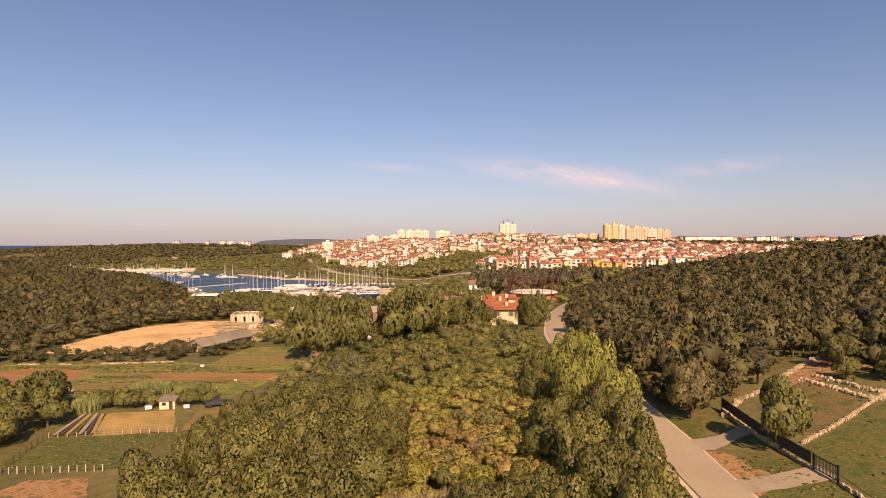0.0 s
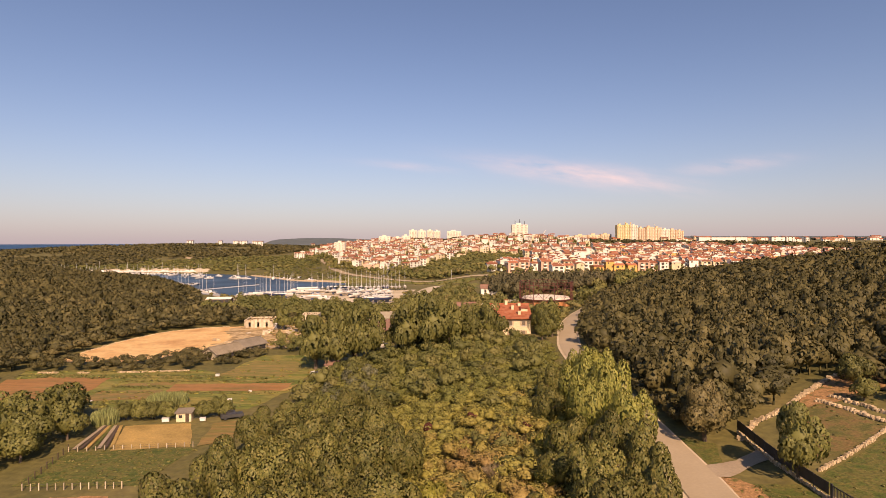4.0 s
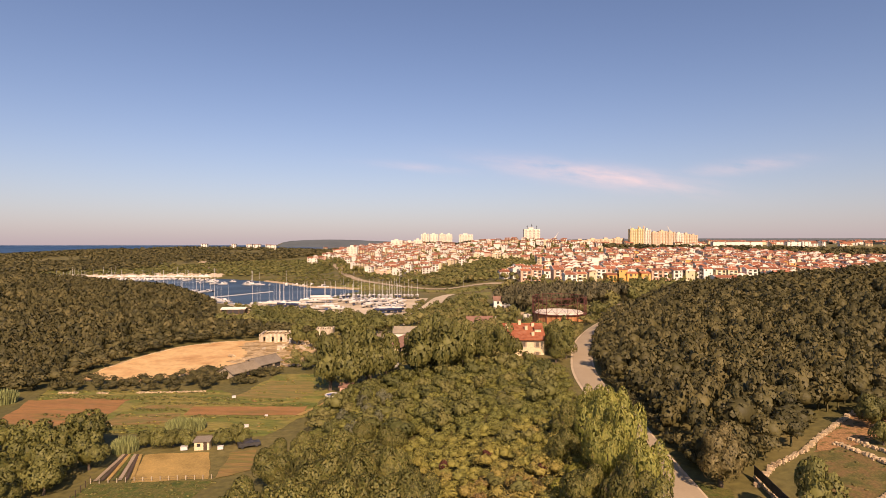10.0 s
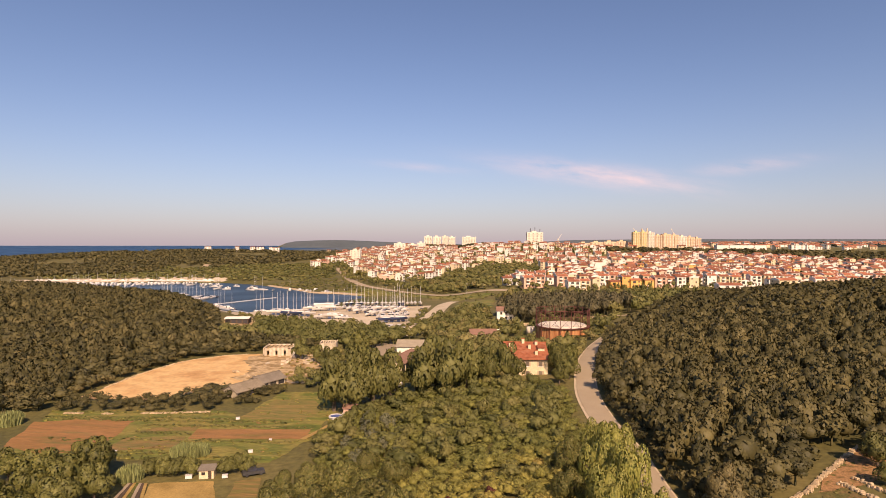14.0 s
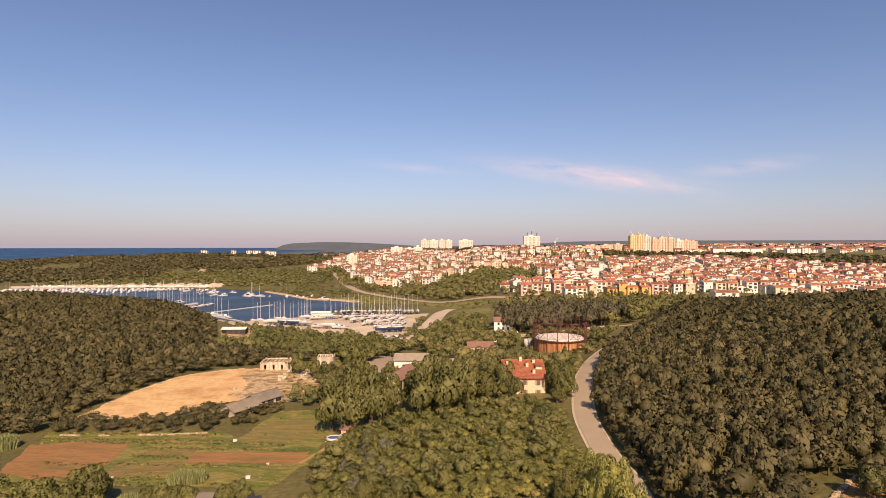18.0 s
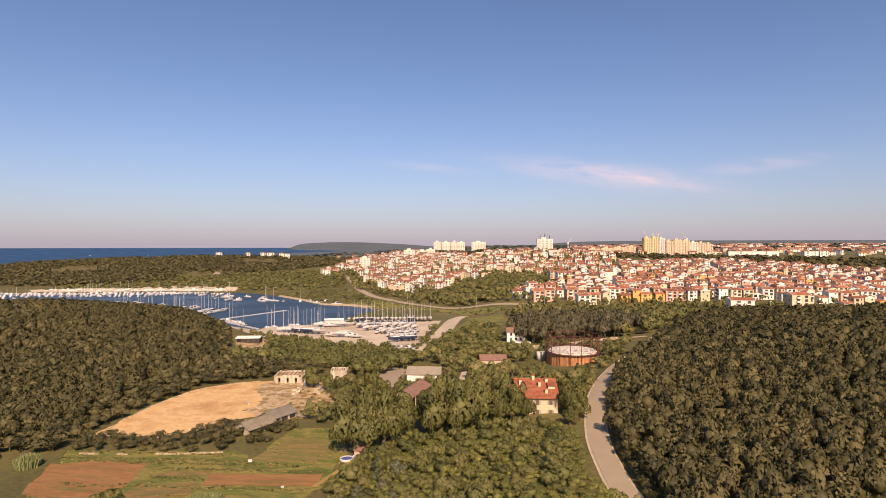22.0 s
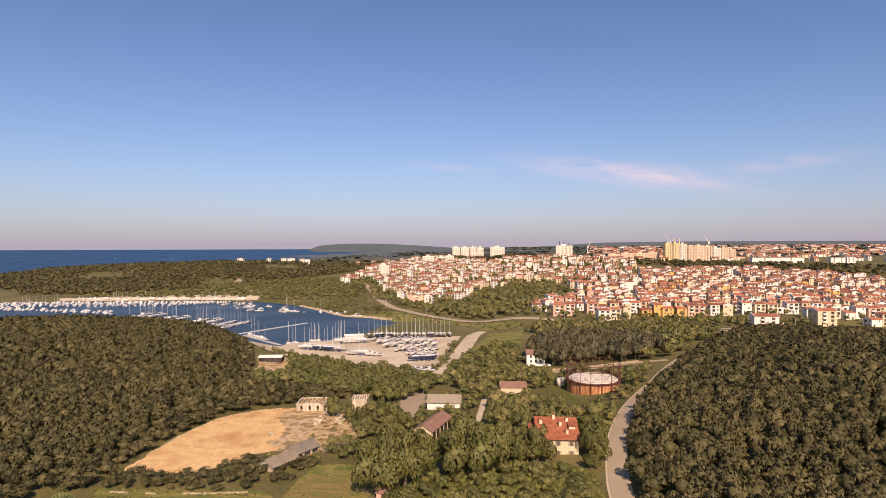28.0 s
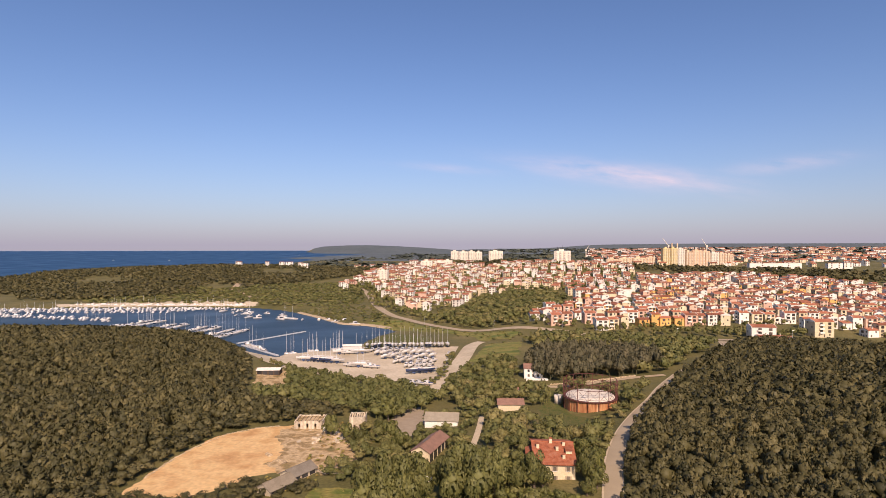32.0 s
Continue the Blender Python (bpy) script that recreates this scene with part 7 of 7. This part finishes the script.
stone_wall([(-97, 145.6), (-94, 145.5)], 0.4, 0.8, "heap of white field stones at the field edge", 8)
stone_wall([(-87, 146.4), (-80, 146.8), (-74, 147.8), (-69.5, 148.4)], 0.5, 0.9, "row of white field stones at the field edge", 9)
stone_wall([(26, 292), (50, 294.5), (70, 300.5)], 0.8, 0.6, "long white wall beside the gravel lane", 10, 0.8)
stone_wall([(-66, 218), (-62, 215), (-58, 214)], 0.6, 1.4, "heap of white rubble beside the ruin", 11)
stone_wall([(-70, 222), (-66, 220.5)], 0.7, 1.6, "heap of white rubble beside the ruin", 12)
stone_wall([(-76, 190), (-73, 188)], 0.9, 2.0, "low heap of rubble on the sand", 13)
stone_wall([(-113.6, 172), (-113.4, 190), (-111.5, 203), (-107, 216), (-98, 224.6), (-90, 228)], 0.35, 1.0, "row of pale spoil stones along the sand lot", 14)
stone_wall([(-83, 196), (-80.5, 194)], 0.9, 1.6, "heap of reddish rubble on the sand", 15)

t = thing("garden_fence", "dark mesh fence on top of the garden wall", "fence")
line = [(37.0, 76.6), (36.3, 66.4), (36.6, 57.4)]
for (ax, ay), (bx, by) in zip(line, line[1:]):
    n = int(math.hypot(bx - ax, by - ay) / 2.2)
    for i in range(n):
        x0, y0, x1, y1 = ax + (bx - ax) * i / n, ay + (by - ay) * i / n, ax + (bx - ax) * (i + 1) / n, ay + (by - ay) * (i + 1) / n
        z = h(x0, y0) + 0.55
        part("post", Geo().rod((x0, y0, z - 0.6), (x0, y0, z + 1.25), 0.05, 5), M_STEEL, t)
        part("panel", Geo().add([(x0, y0, z), (x1, y1, z), (x1, y1, z + 1.2), (x0, y0, z + 1.2), (x0 + 0.04, y0, z), (x1 + 0.04, y1, z), (x1 + 0.04, y1, z + 1.2), (x0 + 0.04, y0, z + 1.2)], [(0, 1, 2, 3), (7, 6, 5, 4), (3, 2, 6, 7)]), M_STEEL, t)
gx, gy = 36.8, 55.4
t = thing("gate", "black steel double gate at the driveway", "gate", pose(gx, gy, h(gx, gy) + 0.15, 0, 0, 94))
for s in (-1, 1):
    leaf = part("leaf", Geo().box(s * 0.05, s * 1.45, -0.03, 0.03, 0.1, 0.2).box(s * 0.05, s * 1.45, -0.03, 0.03, 1.4, 1.5), M_STEEL, t)
    for i in range(8):
        x = s * (0.08 + i * 0.19)
        part("bar", Geo().box(x - 0.025, x + 0.025, -0.02, 0.02, 0.15, 1.55), M_STEEL, leaf)
    part("gatepost", Geo().box(s * 1.5, s * 1.75, -0.06, 0.06, -0.2, 1.65), M_STEEL, t)

z = h(-51, 106.6)
t = thing("garden_shed", "cream garden shed with a pale flat roof", "shed", pose(-51.0, 107.0, z, 0, 0, 8) @ Matrix.Scale(0.8, 4))
part("wall", Geo().box(-1.7, 1.7, -1.2, 1.2, -0.2, 2.1), M_CREAM, t)
part("roof", Geo().add([(-2, -1.5, 2.0), (2, -1.5, 2.0), (2, 1.5, 2.5), (-2, 1.5, 2.5), (-2, -1.5, 2.12), (2, -1.5, 2.12), (2, 1.5, 2.62), (-2, 1.5, 2.62)], [(3, 2, 1, 0), (4, 5, 6, 7), (0, 1, 5, 4), (1, 2, 6, 5), (2, 3, 7, 6), (3, 0, 4, 7)]), M_GREYROOF, t)
part("door", Geo().box(0.4, 1.2, -1.26, -1.2, 0, 1.9), M_WOODDARK, t)
part("window", Geo().box(-1.1, -0.3, -1.25, -1.2, 0.9, 1.6), M_GLASS, t)
for x, y, w in ((-54.2, 106.0, 1.2), (-47.5, 106.6, 1.0), (-64.2, 104.2, 1.2), (-59.6, 142.6, 0.9), (-46.0, 127.5, 0.6), (-78.0, 118.6, 0.5), (-76.6, 118.9, 0.5), (-47.6, 119.8, 0.9)):
    o = thing("crate", "white plastic crate lying in the garden", "crate", pose(x, y, h(x, y) + 0.12, 0, 0, 17))
    part("box", Geo().box(-w / 2, w / 2, -w * 0.35, w * 0.35, 0, w * 0.5), M_HULL, o)
    part("lid", Geo().box(-w / 2 - 0.04, w / 2 + 0.04, -w * 0.35 - 0.04, w * 0.35 + 0.04, w * 0.5, w * 0.56), M_HULL, o)


def car(x, y, turn, mt, label):
    t = thing("car", label, "car", pose(x, y, h(x, y) + 0.15, 0, 0, turn))
    part("body", Geo().add([(-2.1, -0.85, 0.3), (2.1, -0.85, 0.3), (2.1, 0.85, 0.3), (-2.1, 0.85, 0.3), (-2.0, -0.82, 0.95), (2.0, -0.82, 0.8), (2.0, 0.82, 0.8), (-2.0, 0.82, 0.95)], [(3, 2, 1, 0), (4, 5, 6, 7), (0, 1, 5, 4), (1, 2, 6, 5), (2, 3, 7, 6), (3, 0, 4, 7)]), mt, t)
    part("glasshouse", cabin_geo(1.5, -1.0, 1.0, 0, 0.55), M_GLASS, t, at=pose(-0.2, 0, 0.88, 0, 0, -90))
    part("roof", Geo().box(-0.9, 0.45, -0.6, 0.6, 1.42, 1.48), mt, t)
    for px in (-1.3, 1.3):
        for py in (-0.8, 0.8):
            part("wheel", Geo().rod((px, py - 0.1, 0.32), (px, py + 0.1, 0.32), 0.32, 10), M_STEEL, t)


car(-42.6, 108.2, 30, M_STEEL, "dark parked car beside the allotments")
for i in range(9):
    k = i / 9
    car(226 + 26 * k, 424 + 6 * math.sin(i * 2.1), 60 + 10 * (i % 3), (M_HULL, M_STEEL, M_HULLBLUE)[i % 3], ("white parked car on the car park", "dark parked car on the car park", "blue parked car on the car park")[i % 3])
for i in range(7):
    car(-31 - i * 0.5, 330 + i * 12, 80, (M_HULL, M_STEEL)[i % 2], ("white car parked by the boatyard", "dark car parked by the boatyard")[i % 2])

t = thing("paddling_pool", "round blue and white paddling pool on the grass", "pool", pose(-35.1, 145.0, h(-35.1, 145) + 0.1))
part("ring", Geo().lathe([(1.7, 0), (1.85, 0.35), (1.7, 0.6), (1.5, 0.6), (1.45, 0.2)], 24), M_HULL, t, smooth=True)
part("water", Geo().lathe([(1.5, 0.42), (0.01, 0.42)], 24), M_CANVAS, t)
t = thing("hut", "small pink garden hut with a brown roof", "hut", pose(-31.6, 147.8, h(-31.6, 147.8) + 0.05, 0, 0, -6))
part("wall", gable_walls(3.6, 2.6, 2.0, 0.7, 0.5), M_PINK, t)
part("roof", gable_roof(3.6, 2.6, 2.0, 0.7, 0.3, 0.1), M_TILE_OLD, t)
part("door", Geo().box(-0.4, 0.4, -1.36, -1.3, 0, 1.8), M_WOODDARK, t)
for x, y in ((-29.4, 146.4), (-30.2, 145.6), (-33.4, 146.2), (-28.8, 147.2)):
    o = thing("garden_barrel", "pale plastic barrel beside the hut", "barrel", pose(x, y, h(x, y) + 0.05))
    part("shell", Geo().lathe([(0.01, 0), (0.36, 0), (0.42, 0.45), (0.36, 0.9), (0.01, 0.9)], 12), M_HULL, o, smooth=True)
for i in range(7):
    dx = i * 0.95
    strip("garden_bed", [(-61.6 + dx, 90.9 + dx * 0.15), (-64.0 + dx * 0.55, 103.0)], 0.3, 0.3, (M_DRIVE, M_WOODDARK, M_STUBBLE, M_LAWN)[i % 4], 0.24, "narrow garden bed with a pale path", "garden bed")
rng = random.Random(3)
for i in range(26):
    x, y = rng.uniform(-76, -54), rng.uniform(208, 226)
    s = rng.uniform(0.3, 1.0)
    o = thing("rubble_block", "pale broken masonry block on the rubble", "rubble", pose(x, y, h(x, y) + 0.1, rng.uniform(-20, 20), rng.uniform(-20, 20), rng.uniform(0, 90)), "rubble blocks")
    part("block", Geo().box(-s, s, -s * 0.6, s * 0.6, -0.2, s * 0.7), M_STONE, o)
t = thing("container", "white steel container beside the ruin", "container", pose(-68.0, 222.0, h(-68, 222) + 0.1, 0, 0, -12))
part("body", Geo().box(-1.6, 1.6, -1.1, 1.1, 0, 2.2), M_HULL, t)
part("door", Geo().box(-0.7, 0.7, -1.16, -1.1, 0.1, 2.0), M_GREYROOF, t)


def lamp_post(x, y, tall):
    t = thing("street_lamp", "slender grey street lamp beside the main road", "street lamp", pose(x, y, h(x, y)), "street lamps")
    part("pole", Geo().rod((0, 0, 0), (0, 0, tall), 0.11, 6, 0.07), M_MAST, t)
    part("arm", Geo().rod((0, 0, tall), (1.4, 0, tall + 0.3), 0.06, 5), M_MAST, t)
    part("head", Geo().box(1.2, 1.9, -0.15, 0.15, tall + 0.24, tall + 0.38), M_STEEL, t)


for i, (x, y) in enumerate(ribbon(MAIN_ROAD, 6, 6, 30)[1]):
    if i % 4 == 0 and y < 620:
        lamp_post(x, y, 9)
